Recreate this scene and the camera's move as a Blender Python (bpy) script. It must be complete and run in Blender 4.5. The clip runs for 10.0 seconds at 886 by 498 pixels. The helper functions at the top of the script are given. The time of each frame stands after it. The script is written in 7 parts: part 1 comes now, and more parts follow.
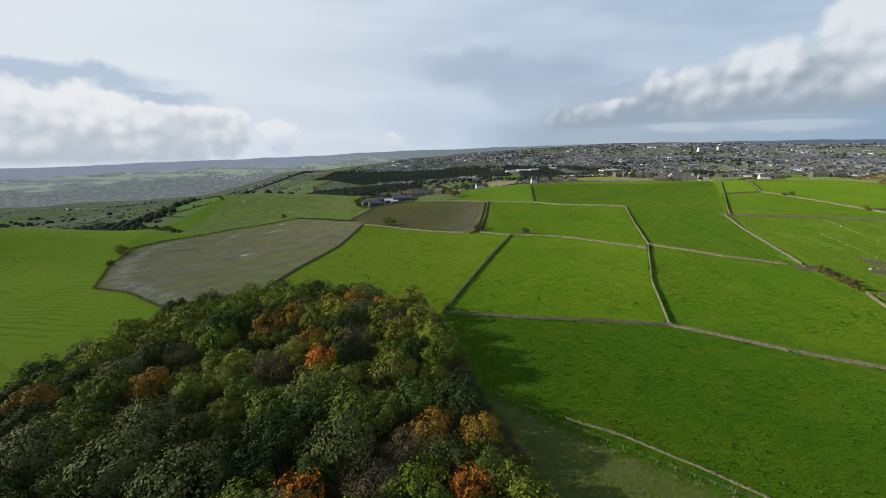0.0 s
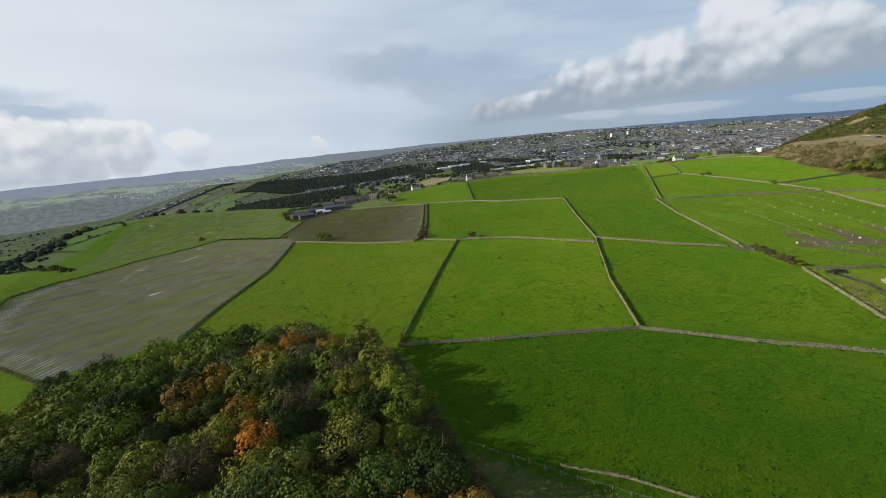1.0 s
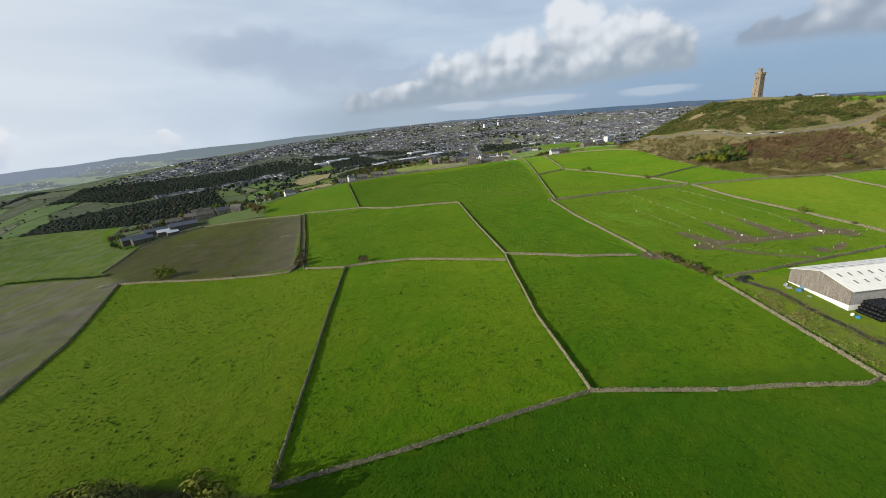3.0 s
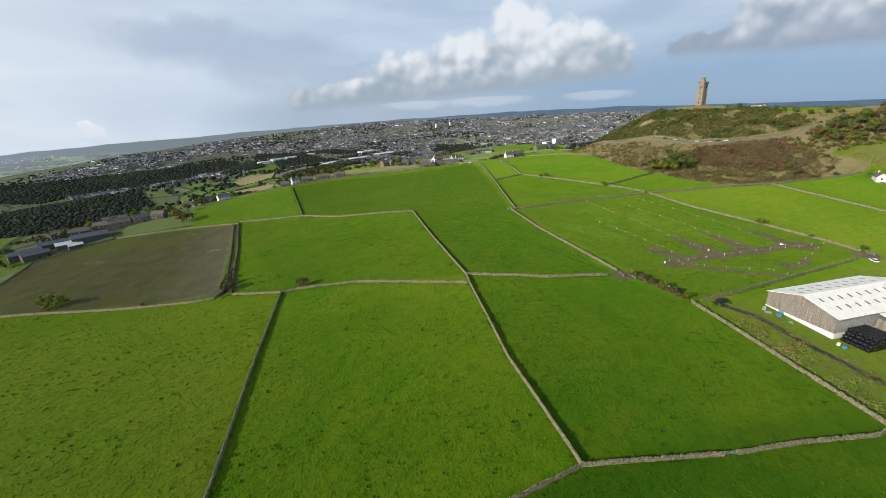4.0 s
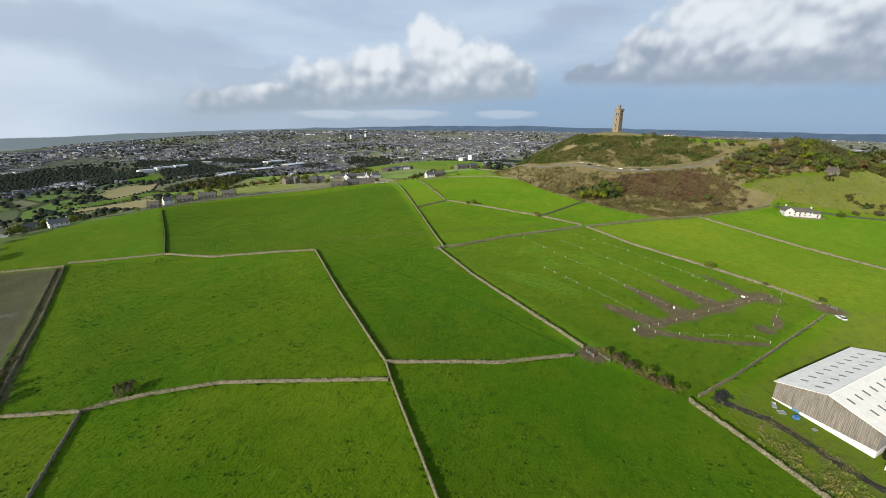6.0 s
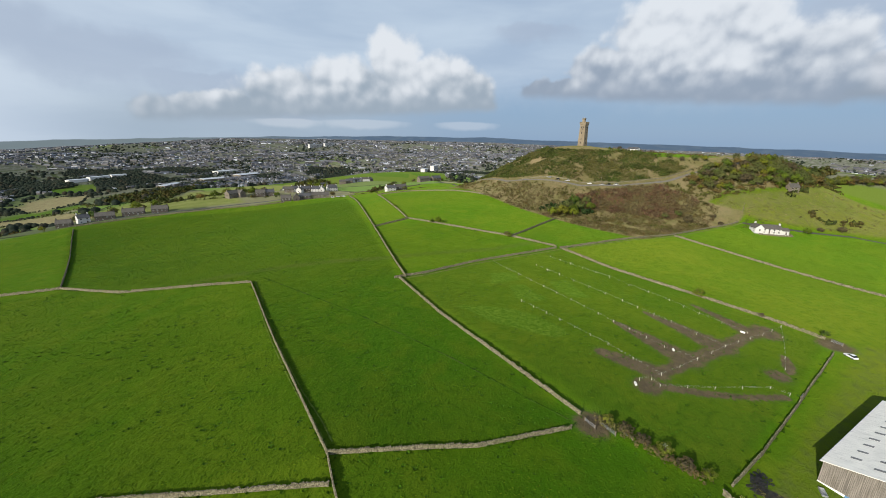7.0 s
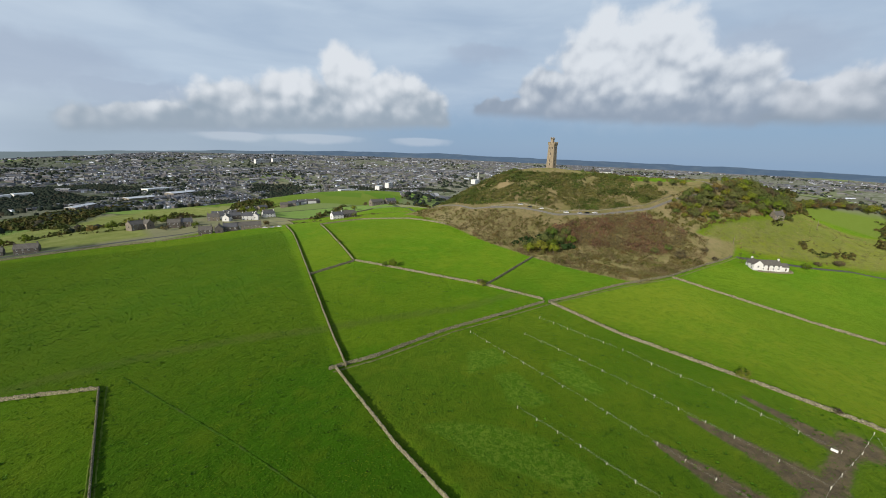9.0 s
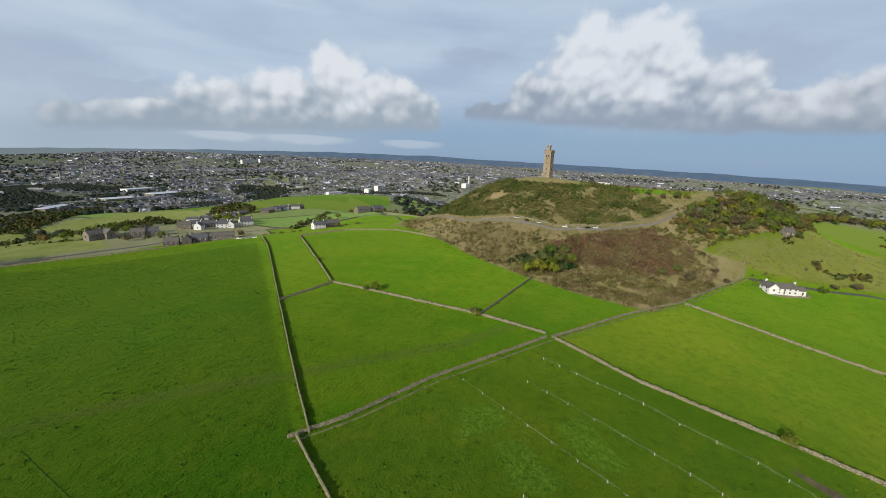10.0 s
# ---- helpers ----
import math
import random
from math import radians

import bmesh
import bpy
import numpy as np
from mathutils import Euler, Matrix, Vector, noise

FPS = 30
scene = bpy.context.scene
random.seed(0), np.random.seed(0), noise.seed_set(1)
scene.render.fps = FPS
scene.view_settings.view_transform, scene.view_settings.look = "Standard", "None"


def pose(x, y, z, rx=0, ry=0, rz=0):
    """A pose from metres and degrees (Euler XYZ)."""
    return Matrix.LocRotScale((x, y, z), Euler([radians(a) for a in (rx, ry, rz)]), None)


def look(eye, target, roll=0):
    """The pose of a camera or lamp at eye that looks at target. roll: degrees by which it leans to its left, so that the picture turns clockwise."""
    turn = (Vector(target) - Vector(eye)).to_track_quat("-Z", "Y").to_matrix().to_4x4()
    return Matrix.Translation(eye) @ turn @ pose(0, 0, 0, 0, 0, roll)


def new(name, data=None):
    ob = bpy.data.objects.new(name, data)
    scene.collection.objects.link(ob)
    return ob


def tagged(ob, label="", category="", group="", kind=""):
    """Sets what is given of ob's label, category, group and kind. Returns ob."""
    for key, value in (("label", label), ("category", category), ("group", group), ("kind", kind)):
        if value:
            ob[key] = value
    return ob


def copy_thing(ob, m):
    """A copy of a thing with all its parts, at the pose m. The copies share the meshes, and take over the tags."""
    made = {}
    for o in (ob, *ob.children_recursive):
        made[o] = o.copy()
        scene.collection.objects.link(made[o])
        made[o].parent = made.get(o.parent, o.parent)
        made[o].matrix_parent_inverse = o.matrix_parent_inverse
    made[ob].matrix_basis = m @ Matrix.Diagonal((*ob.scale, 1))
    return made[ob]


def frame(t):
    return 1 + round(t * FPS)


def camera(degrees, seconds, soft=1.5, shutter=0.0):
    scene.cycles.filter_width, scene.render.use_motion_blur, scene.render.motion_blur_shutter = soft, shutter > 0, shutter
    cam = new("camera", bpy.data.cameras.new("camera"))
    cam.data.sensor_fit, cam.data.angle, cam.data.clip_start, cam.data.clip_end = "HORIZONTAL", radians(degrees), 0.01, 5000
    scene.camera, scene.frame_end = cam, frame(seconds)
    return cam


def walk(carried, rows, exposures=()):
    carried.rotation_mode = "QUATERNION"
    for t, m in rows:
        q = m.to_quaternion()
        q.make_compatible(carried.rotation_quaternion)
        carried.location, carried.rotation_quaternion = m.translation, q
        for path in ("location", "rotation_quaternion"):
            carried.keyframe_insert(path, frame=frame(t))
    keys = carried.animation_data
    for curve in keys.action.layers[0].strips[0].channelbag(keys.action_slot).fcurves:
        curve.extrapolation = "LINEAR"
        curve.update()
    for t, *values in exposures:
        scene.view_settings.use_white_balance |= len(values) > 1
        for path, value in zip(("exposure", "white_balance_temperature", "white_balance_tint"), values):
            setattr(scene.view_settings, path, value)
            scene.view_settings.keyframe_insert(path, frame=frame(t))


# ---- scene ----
cam = camera(96.96, 10.0, soft=0.9)
# seconds, eye in metres, yaw, pitch and roll in degrees
PATH = [
    (0, 0.00, 0.00, 75.00, 0.00, -15.27, 0.05),
    (0.5, -1.79, 9.96, 76.46, -4.49, -15.37, -2.07),
    (1, -2.54, 20.77, 78.11, -9.13, -15.76, -3.54),
    (1.5, -2.01, 32.10, 79.85, -13.56, -16.20, -4.25),
    (2, 0.01, 43.69, 81.67, -17.91, -16.82, -4.53),
    (2.5, 3.79, 55.67, 83.50, -21.92, -17.49, -4.49),
    (4, 21.56, 91.93, 87.15, -32.96, -18.58, -2.66),
    (4.5, 29.27, 104.46, 88.14, -35.89, -18.54, -2.04),
    (5, 37.69, 116.55, 89.19, -38.88, -18.18, -1.30),
    (5.5, 46.96, 128.17, 90.30, -42.23, -17.74, -0.53),
    (7, 81.65, 161.73, 91.31, -51.08, -15.65, 1.00),
    (7.5, 94.63, 173.43, 91.95, -53.26, -14.90, 0.96),
    (8, 107.44, 184.10, 92.93, -54.97, -14.26, 0.94),
    (8.5, 119.81, 193.59, 94.44, -56.45, -13.67, 1.08),
    (9, 131.74, 202.05, 96.38, -57.55, -13.38, 1.46),
    (9.5, 143.57, 209.80, 98.55, -58.32, -13.14, 1.90),
    (10, 155.89, 217.26, 100.71, -59.06, -12.96, 2.31),
]
walk(cam, [(t, pose(x, y, z, 90 + pitch, 0, yaw) @ pose(0, 0, 0, 0, 0, roll)) for t, x, y, z, yaw, pitch, roll in PATH],
     [(0, 0.04), (2, 0.0), (4, 0.16), (5.5, 0.17), (7.5, 0.06), (10, 0.02)])

# ---- node arithmetic ----
class Val:
    """A socket that can be added, multiplied and compared."""
    def __init__(self, tree, socket):
        self.tree, self.socket = tree, socket

    def op(self, kind, *others, clamp=False):
        n = self.tree.nodes.new("ShaderNodeMath")
        n.operation, n.use_clamp = kind, clamp
        for slot, v in zip(n.inputs, (self, *others)):
            put(self.tree, slot, v)
        return Val(self.tree, n.outputs[0])

    def __add__(self, o): return self.op("ADD", o)
    def __radd__(self, o): return self.op("ADD", o)
    def __sub__(self, o): return self.op("SUBTRACT", o)
    def __rsub__(self, o): return (self * -1) + o
    def __mul__(self, o): return self.op("MULTIPLY", o)
    def __rmul__(self, o): return self.op("MULTIPLY", o)
    def __truediv__(self, o): return self.op("DIVIDE", o)
    def most(self, o): return self.op("MAXIMUM", o)
    def least(self, o): return self.op("MINIMUM", o)
    def sqrt(self): return self.op("SQRT")
    def sin(self): return self.op("SINE")

    def step(self, a, b):
        """0 up to a, 1 from b on, smooth between."""
        n = self.tree.nodes.new("ShaderNodeMapRange")
        n.interpolation_type = "SMOOTHSTEP"
        put(self.tree, n.inputs[0], self)
        n.inputs[1].default_value, n.inputs[2].default_value = (a, b) if a < b else (b, a)
        n.inputs[3].default_value, n.inputs[4].default_value = (0, 1) if a < b else (1, 0)
        return Val(self.tree, n.outputs[0])


def put(tree, slot, v):
    if isinstance(v, Val):
        tree.links.new(v.socket, slot)
    elif isinstance(v, (tuple, list)) and slot.type == "RGBA":
        slot.default_value = (*v[:3], 1)
    else:
        slot.default_value = v


def mixed(tree, f, a, b, kind="MIX"):
    n = tree.nodes.new("ShaderNodeMix")
    n.data_type, n.blend_type, n.clamp_factor = "RGBA", kind, True
    put(tree, n.inputs[0], f), put(tree, n.inputs[6], a), put(tree, n.inputs[7], b)
    return Val(tree, n.outputs[2])


def grain(tree, where, scale, detail=3.0, rough=0.55, warp=0.0, colour=False):
    n = tree.nodes.new("ShaderNodeTexNoise")
    put(tree, n.inputs["Vector"], where)
    n.inputs["Scale"].default_value, n.inputs["Detail"].default_value = scale, detail
    n.inputs["Roughness"].default_value, n.inputs["Distortion"].default_value = rough, warp
    return Val(tree, n.outputs[1 if colour else 0])


def vec(tree, x, y, z):
    n = tree.nodes.new("ShaderNodeCombineXYZ")
    for slot, v in zip(n.inputs, (x, y, z)):
        put(tree, slot, v)
    return Val(tree, n.outputs[0])


def split(tree, v):
    n = tree.nodes.new("ShaderNodeSeparateXYZ")
    put(tree, n.inputs[0], v)
    return [Val(tree, o) for o in n.outputs]


def ramp(tree, v, stops, ease="LINEAR"):
    n = tree.nodes.new("ShaderNodeValToRGB")
    put(tree, n.inputs[0], v)
    e = n.color_ramp.elements
    n.color_ramp.interpolation = ease
    while len(e) < len(stops):
        e.new(0.5)
    for el, (at, c) in zip(e, stops):
        el.position, el.color = at, (*c[:3], 1) if isinstance(c, tuple) else (c, c, c, 1)
    return Val(tree, n.outputs[0])


# ---- sky, clouds and sun ----
SUN_AZ, SUN_UP = -88.0, 21.0      # from +y to the right, and above the horizon
LOW = 0.1                          # strength of the sky


def make_world():
    w = bpy.data.worlds.new("sky")
    scene.world = w
    w.use_nodes = True
    t = w.node_tree
    t.nodes.clear()
    out, bg = t.nodes.new("ShaderNodeOutputWorld"), t.nodes.new("ShaderNodeBackground")
    bg.inputs[1].default_value = LOW
    t.links.new(bg.outputs[0], out.inputs[0])
    sky = t.nodes.new("ShaderNodeTexSky")
    sky.sky_type, sky.sun_disc = "NISHITA", False
    sky.sun_elevation, sky.sun_rotation = radians(SUN_UP), radians(SUN_AZ)
    sky.air_density, sky.dust_density = 1.0, 0.6
    co = t.nodes.new("ShaderNodeTexCoord")
    d = Val(t, co.outputs["Generated"])
    x, y, z = split(t, d)
    az = x.op("ARCTAN2", y) * 57.2958
    up = z.op("ARCSINE") * 57.2958

    wide = grain(t, d, 7.0, 4, 0.6, colour=True)
    wr, wg, wb = split(t, wide)
    fine = grain(t, d, 26.0, 6, 0.56)
    shift = t.nodes.new("ShaderNodeVectorMath")
    shift.operation = "ADD"
    put(t, shift.inputs[0], d)
    sx, sy = math.sin(radians(SUN_AZ)), math.cos(radians(SUN_AZ))
    shift.inputs[1].default_value = (0.012 * sx, 0.012 * sy, 0.014)
    fine2 = grain(t, Val(t, shift.outputs[0]), 26.0, 6, 0.56)
    def billow(at, scale):
        n = t.nodes.new("ShaderNodeTexVoronoi")
        n.feature = "SMOOTH_F1"
        n.inputs["Scale"].default_value, n.inputs["Smoothness"].default_value = scale, 0.35
        put(t, n.inputs["Vector"], at)
        return 1 - Val(t, n.outputs["Distance"])

    def heaped(at):
        return grain(t, at, 10.0, 3, 0.45) * 0.5 + billow(at, 12.0) * 0.4 + billow(at, 31.0) * 0.22 - 0.06

    puff, puff2 = heaped(d), heaped(Val(t, shift.outputs[0]))
    relief = (puff - puff2) * 2.2 + (fine - fine2) * 0.6
    mr, mg, mb = split(t, grain(t, d, 19.0, 3, 0.5, colour=True))
    a = az + (wr - 0.5) * 5.0 + (mr - 0.5) * 2.6
    e = up + (wg - 0.5) * 3.0 + (mg - 0.5) * 2.0

    def heap(lobes, rough=1.0, aa=a, ee=e):
        """How deep inside a heap of rounded lobes a direction lies."""
        best = None
        for a0, e0, ra, re in lobes:
            v = 1 - (((aa - a0) / ra).op("POWER", 2) + ((ee - e0).most((ee - e0) * -0.45) / re).op("POWER", 2)).sqrt()
            best = v if best is None else best.most(v)
        return best + ((puff - 0.5) * 0.9 + (fine - 0.5) * 0.6) * rough

    # high thin deck, whiter towards the sun, with blue left open low in the east and in one gap in the west
    streak = grain(t, vec(t, az * 0.035, up * 0.16, 3.0), 1.6, 4, 0.5, 0.3)
    sunny = az.step(35, -48)
    deck_c = mixed(t, streak.step(0.25, 0.75), (3.7, 4.75, 6.2), (4.9, 5.95, 7.2))
    deck_c = mixed(t, sunny * 0.78, deck_c, (7.9, 8.3, 8.7))
    deck_c = mixed(t, up.step(22, 45), deck_c, (2.9, 3.8, 5.2))
    deck_c = mixed(t, up.step(8, 1) * az.step(2, 16) * 0.6, deck_c, (3.1, 3.9, 4.7))
    open_e = az.step(28, 62) * (up + (wb - 0.5) * 6).step(9.5, 2.5)
    open_w = heap([(-44, 6.6, 12, 1.3), (-36, 5.0, 7, 1.1)], 0.5).step(-0.2, 0.5)
    cover = 1 - (open_e * 0.95).most(open_w * 0.55)
    blue = t.nodes.new("ShaderNodeMix")
    blue.data_type = "RGBA"
    blue.inputs[0].default_value = 0.9
    t.links.new(sky.outputs[0], blue.inputs[6])
    blue.inputs[7].default_value = (2.2, 3.5, 5.4, 1)
    c = mixed(t, cover, Val(t, blue.outputs[2]), deck_c)

    # grey shreds
    grey = heap([(12, 8.6, 10, 2.0), (20, 6.4, 8, 1.0), (4, 10, 8, 1.6), (62, 13.4, 6, 0.8), (94, 12.5, 8, 2.0), (27, 3.6, 9, 1.0)], 0.8).step(-0.25, 0.6)
    c = mixed(t, grey * 0.62, c, (3.6, 4.35, 5.6))

    def cumulus(c, lobes, base, lift, top, white, shade, rough=1.0):
        """A heap cloud on a flat base that slopes by lift per degree of azimuth."""
        floor_ = (az - lobes[0][0]) * lift + base
        calm = ((up - floor_) / 4).step(-0.1, 1.0) * 0.75 + 0.25
        m = heap(lobes, calm * rough).step(-0.08, 0.24) * (up + (fine - 0.5) * 0.8 - floor_).step(-0.4, 0.9)
        lit = ((up - floor_) / (top * 0.8) + (puff - 0.5) * calm * 1.0 + relief * calm).step(0.05, 1.3)
        col = mixed(t, lit, shade, white)
        return mixed(t, m, c, col)

    c = cumulus(c, [(-55, 3.0, 8, 4.0), (-46, 2.3, 6, 3.9), (-40, 2.8, 4.5, 3.6), (-34, 1.8, 5, 2.6), (-28, 1.9, 3.5, 2.0)], -2.6, 0.0, 7.0, (7.9, 8.1, 8.3), (4.6, 5.2, 6.0))
    c = cumulus(c, [(-21.5, 0.9, 2.4, 1.9), (-6.5, 0.3, 1.6, 1.0)], -1.8, 0.0, 3.5, (7.6, 7.9, 8.3), (5.6, 6.2, 7.2))
    c = cumulus(c, [(22, 3.2, 9, 1.9), (31, 4.8, 7, 3.5), (38, 5.8, 7, 4.2), (44.5, 8.3, 4.6, 5.2), (50, 6.8, 5.6, 4.2), (54.5, 6.6, 4, 3.0)], 1.7, 0.055, 7.0, (7.1, 7.5, 8.0), (3.2, 3.9, 4.7), 0.7)
    c = cumulus(c, [(101.5, 7.0, 4.4, 2.9), (97, 6.5, 3.8, 2.2), (107, 7.4, 5, 3.4), (114, 7.5, 7, 4.5)], 3.9, -0.03, 5.0, (6.6, 7.0, 7.6), (2.8, 3.4, 4.2), 0.6)
    c = cumulus(c, [(72, 8.2, 5, 3.6), (65.5, 6.6, 4.5, 1.5), (77, 12.0, 5.5, 6.0), (83, 11.4, 6.5, 6.4), (90, 8.4, 6.5, 4.3)], 4.9, -0.05, 9.0, (7.0, 7.45, 8.0), (2.9, 3.55, 4.5), 0.75)
    low = heap([(30, 1.9, 6, 0.45), (40, 2.0, 7, 0.5), (54, 2.0, 5, 0.45), (-9, 0.4, 5, 0.5)], 0.7, az, up).step(0.0, 0.5)
    c = mixed(t, low * 0.3, c, (7.0, 7.4, 8.0))

    # the farthest hills, low along the skyline, haze painted into their colours
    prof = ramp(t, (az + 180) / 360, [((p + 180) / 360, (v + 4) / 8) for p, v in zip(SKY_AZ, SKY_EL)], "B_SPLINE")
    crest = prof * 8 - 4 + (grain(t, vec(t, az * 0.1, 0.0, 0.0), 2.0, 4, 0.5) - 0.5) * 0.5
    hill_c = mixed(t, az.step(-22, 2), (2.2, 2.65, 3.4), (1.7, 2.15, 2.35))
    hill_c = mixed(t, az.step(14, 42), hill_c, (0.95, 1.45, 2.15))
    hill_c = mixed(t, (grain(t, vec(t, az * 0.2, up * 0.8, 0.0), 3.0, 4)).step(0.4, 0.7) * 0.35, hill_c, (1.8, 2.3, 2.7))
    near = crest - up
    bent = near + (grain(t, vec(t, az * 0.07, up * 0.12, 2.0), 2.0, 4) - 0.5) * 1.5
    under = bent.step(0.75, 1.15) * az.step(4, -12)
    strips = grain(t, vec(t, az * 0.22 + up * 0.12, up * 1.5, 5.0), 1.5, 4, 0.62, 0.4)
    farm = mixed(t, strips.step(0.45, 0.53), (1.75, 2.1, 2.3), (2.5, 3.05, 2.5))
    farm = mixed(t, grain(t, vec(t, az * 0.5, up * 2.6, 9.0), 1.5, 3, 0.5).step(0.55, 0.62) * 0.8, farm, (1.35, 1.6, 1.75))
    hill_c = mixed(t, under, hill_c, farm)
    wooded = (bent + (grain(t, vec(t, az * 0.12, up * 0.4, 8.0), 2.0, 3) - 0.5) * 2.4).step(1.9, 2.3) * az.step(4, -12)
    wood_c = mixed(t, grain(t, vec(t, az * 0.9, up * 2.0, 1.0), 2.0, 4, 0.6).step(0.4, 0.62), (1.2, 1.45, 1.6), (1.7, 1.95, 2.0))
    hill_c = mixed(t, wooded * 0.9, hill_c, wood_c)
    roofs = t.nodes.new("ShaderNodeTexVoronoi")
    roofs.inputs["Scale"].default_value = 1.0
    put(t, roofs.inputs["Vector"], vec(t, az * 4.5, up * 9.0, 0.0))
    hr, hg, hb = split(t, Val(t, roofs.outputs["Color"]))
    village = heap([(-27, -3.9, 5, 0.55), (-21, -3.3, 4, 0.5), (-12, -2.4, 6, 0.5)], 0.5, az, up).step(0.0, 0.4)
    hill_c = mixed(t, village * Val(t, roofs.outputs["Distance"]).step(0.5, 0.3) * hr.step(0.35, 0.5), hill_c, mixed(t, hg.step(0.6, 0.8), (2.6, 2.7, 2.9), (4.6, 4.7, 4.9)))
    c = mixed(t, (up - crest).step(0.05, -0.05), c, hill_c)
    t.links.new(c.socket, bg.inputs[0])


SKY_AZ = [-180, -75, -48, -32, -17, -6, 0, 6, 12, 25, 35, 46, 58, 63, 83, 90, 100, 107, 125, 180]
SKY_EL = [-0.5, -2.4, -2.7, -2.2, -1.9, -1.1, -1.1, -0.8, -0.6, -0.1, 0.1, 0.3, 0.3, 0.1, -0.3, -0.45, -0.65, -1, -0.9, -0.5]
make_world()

sun = new("sun", bpy.data.lights.new("sun", "SUN"))
sun.data.energy, sun.data.angle, sun.data.color = 5.0, radians(0.6), (1.0, 0.93, 0.8)
sun.matrix_world = look((math.sin(radians(SUN_AZ)) * 100, math.cos(radians(SUN_AZ)) * 100, math.tan(radians(SUN_UP)) * 100), (0, 0, 0))

# ---- materials ----
def material(name, rough=0.8, metal=0.0):
    m = bpy.data.materials.new(name)
    m.use_nodes = True
    t = m.node_tree
    b = t.nodes["Principled BSDF"]
    b.inputs["Roughness"].default_value, b.inputs["Metallic"].default_value = rough, metal
    b.inputs["Specular IOR Level"].default_value = 0.3
    return m, t, b


def where(t):
    return Val(t, t.nodes.new("ShaderNodeNewGeometry").outputs["Position"])


def within(t):
    return Val(t, t.nodes.new("ShaderNodeTexCoord").outputs["Object"])


def each(t):
    return Val(t, t.nodes.new("ShaderNodeObjectInfo").outputs["Random"])


def island(t):
    return Val(t, t.nodes.new("ShaderNodeNewGeometry").outputs["Random Per Island"])


def attr(t, name):
    n = t.nodes.new("ShaderNodeAttribute")
    n.attribute_name = name
    return Val(t, n.outputs["Fac"])


def bump(t, b, height, strength, distance):
    n = t.nodes.new("ShaderNodeBump")
    n.inputs["Strength"].default_value, n.inputs["Distance"].default_value = strength, distance
    put(t, n.inputs["Height"], height)
    t.links.new(n.outputs[0], b.inputs["Normal"])


def plain(name, colour, rough=0.8, metal=0.0, vary=0.25, scale=1.5, dirt=None, relief=0.0):
    """A surface with grain at two scales and, if given, dirt in patches."""
    m, t, b = material(name, rough, metal)
    p = within(t)
    g = grain(t, p, scale, 5, 0.6)
    big = grain(t, p, scale * 0.16, 3, 0.5)
    c = mixed(t, g.step(0.3, 0.7), tuple(v * (1 - vary) for v in colour), tuple(min(v * (1 + vary), 0.95) for v in colour))
    c = mixed(t, big.step(0.45, 0.75) * 0.5, c, dirt or tuple(v * (1 - vary) * 0.8 for v in colour))
    put(t, b.inputs["Base Color"], c)
    if relief:
        bump(t, b, g, 0.6, relief)
    return m


def foliage(name, colours, rough=0.65, second=None):
    """Leaves: one of several hues for each plant, lighter and darker from leaf to leaf."""
    m, t, b = material(name, rough)
    n = len(colours)
    stops = [((i + 0.5) / n, c) for i, c in enumerate(colours)]
    c = ramp(t, each(t), stops) if n > 1 else (0, 0, 0)
    if n == 1:
        c = mixed(t, grain(t, where(t), 0.09, 3).step(0.35, 0.65), tuple(v * 0.72 for v in colours[0]), tuple(v * 1.3 for v in colours[0]))
        if second:
            c = mixed(t, grain(t, where(t), 0.055, 4, 0.65).step(0.44, 0.58), c, second)
    leaf = island(t)
    c = mixed(t, leaf.step(0.55, 1.0) * 0.6, c, mixed(t, 1.0, c, (1.6, 1.5, 1.0), "MULTIPLY"))
    c = mixed(t, leaf.step(0.35, 0.0) * 0.6, c, mixed(t, 1.0, c, (0.5, 0.55, 0.6), "MULTIPLY"))
    c = mixed(t, grain(t, where(t), 0.35, 3).step(0.45, 0.7) * 0.35, c, mixed(t, 1.0, c, (1.35, 1.1, 0.7), "MULTIPLY"))
    put(t, b.inputs["Base Color"], c)
    b.inputs["Specular IOR Level"].default_value = 0.06
    return m


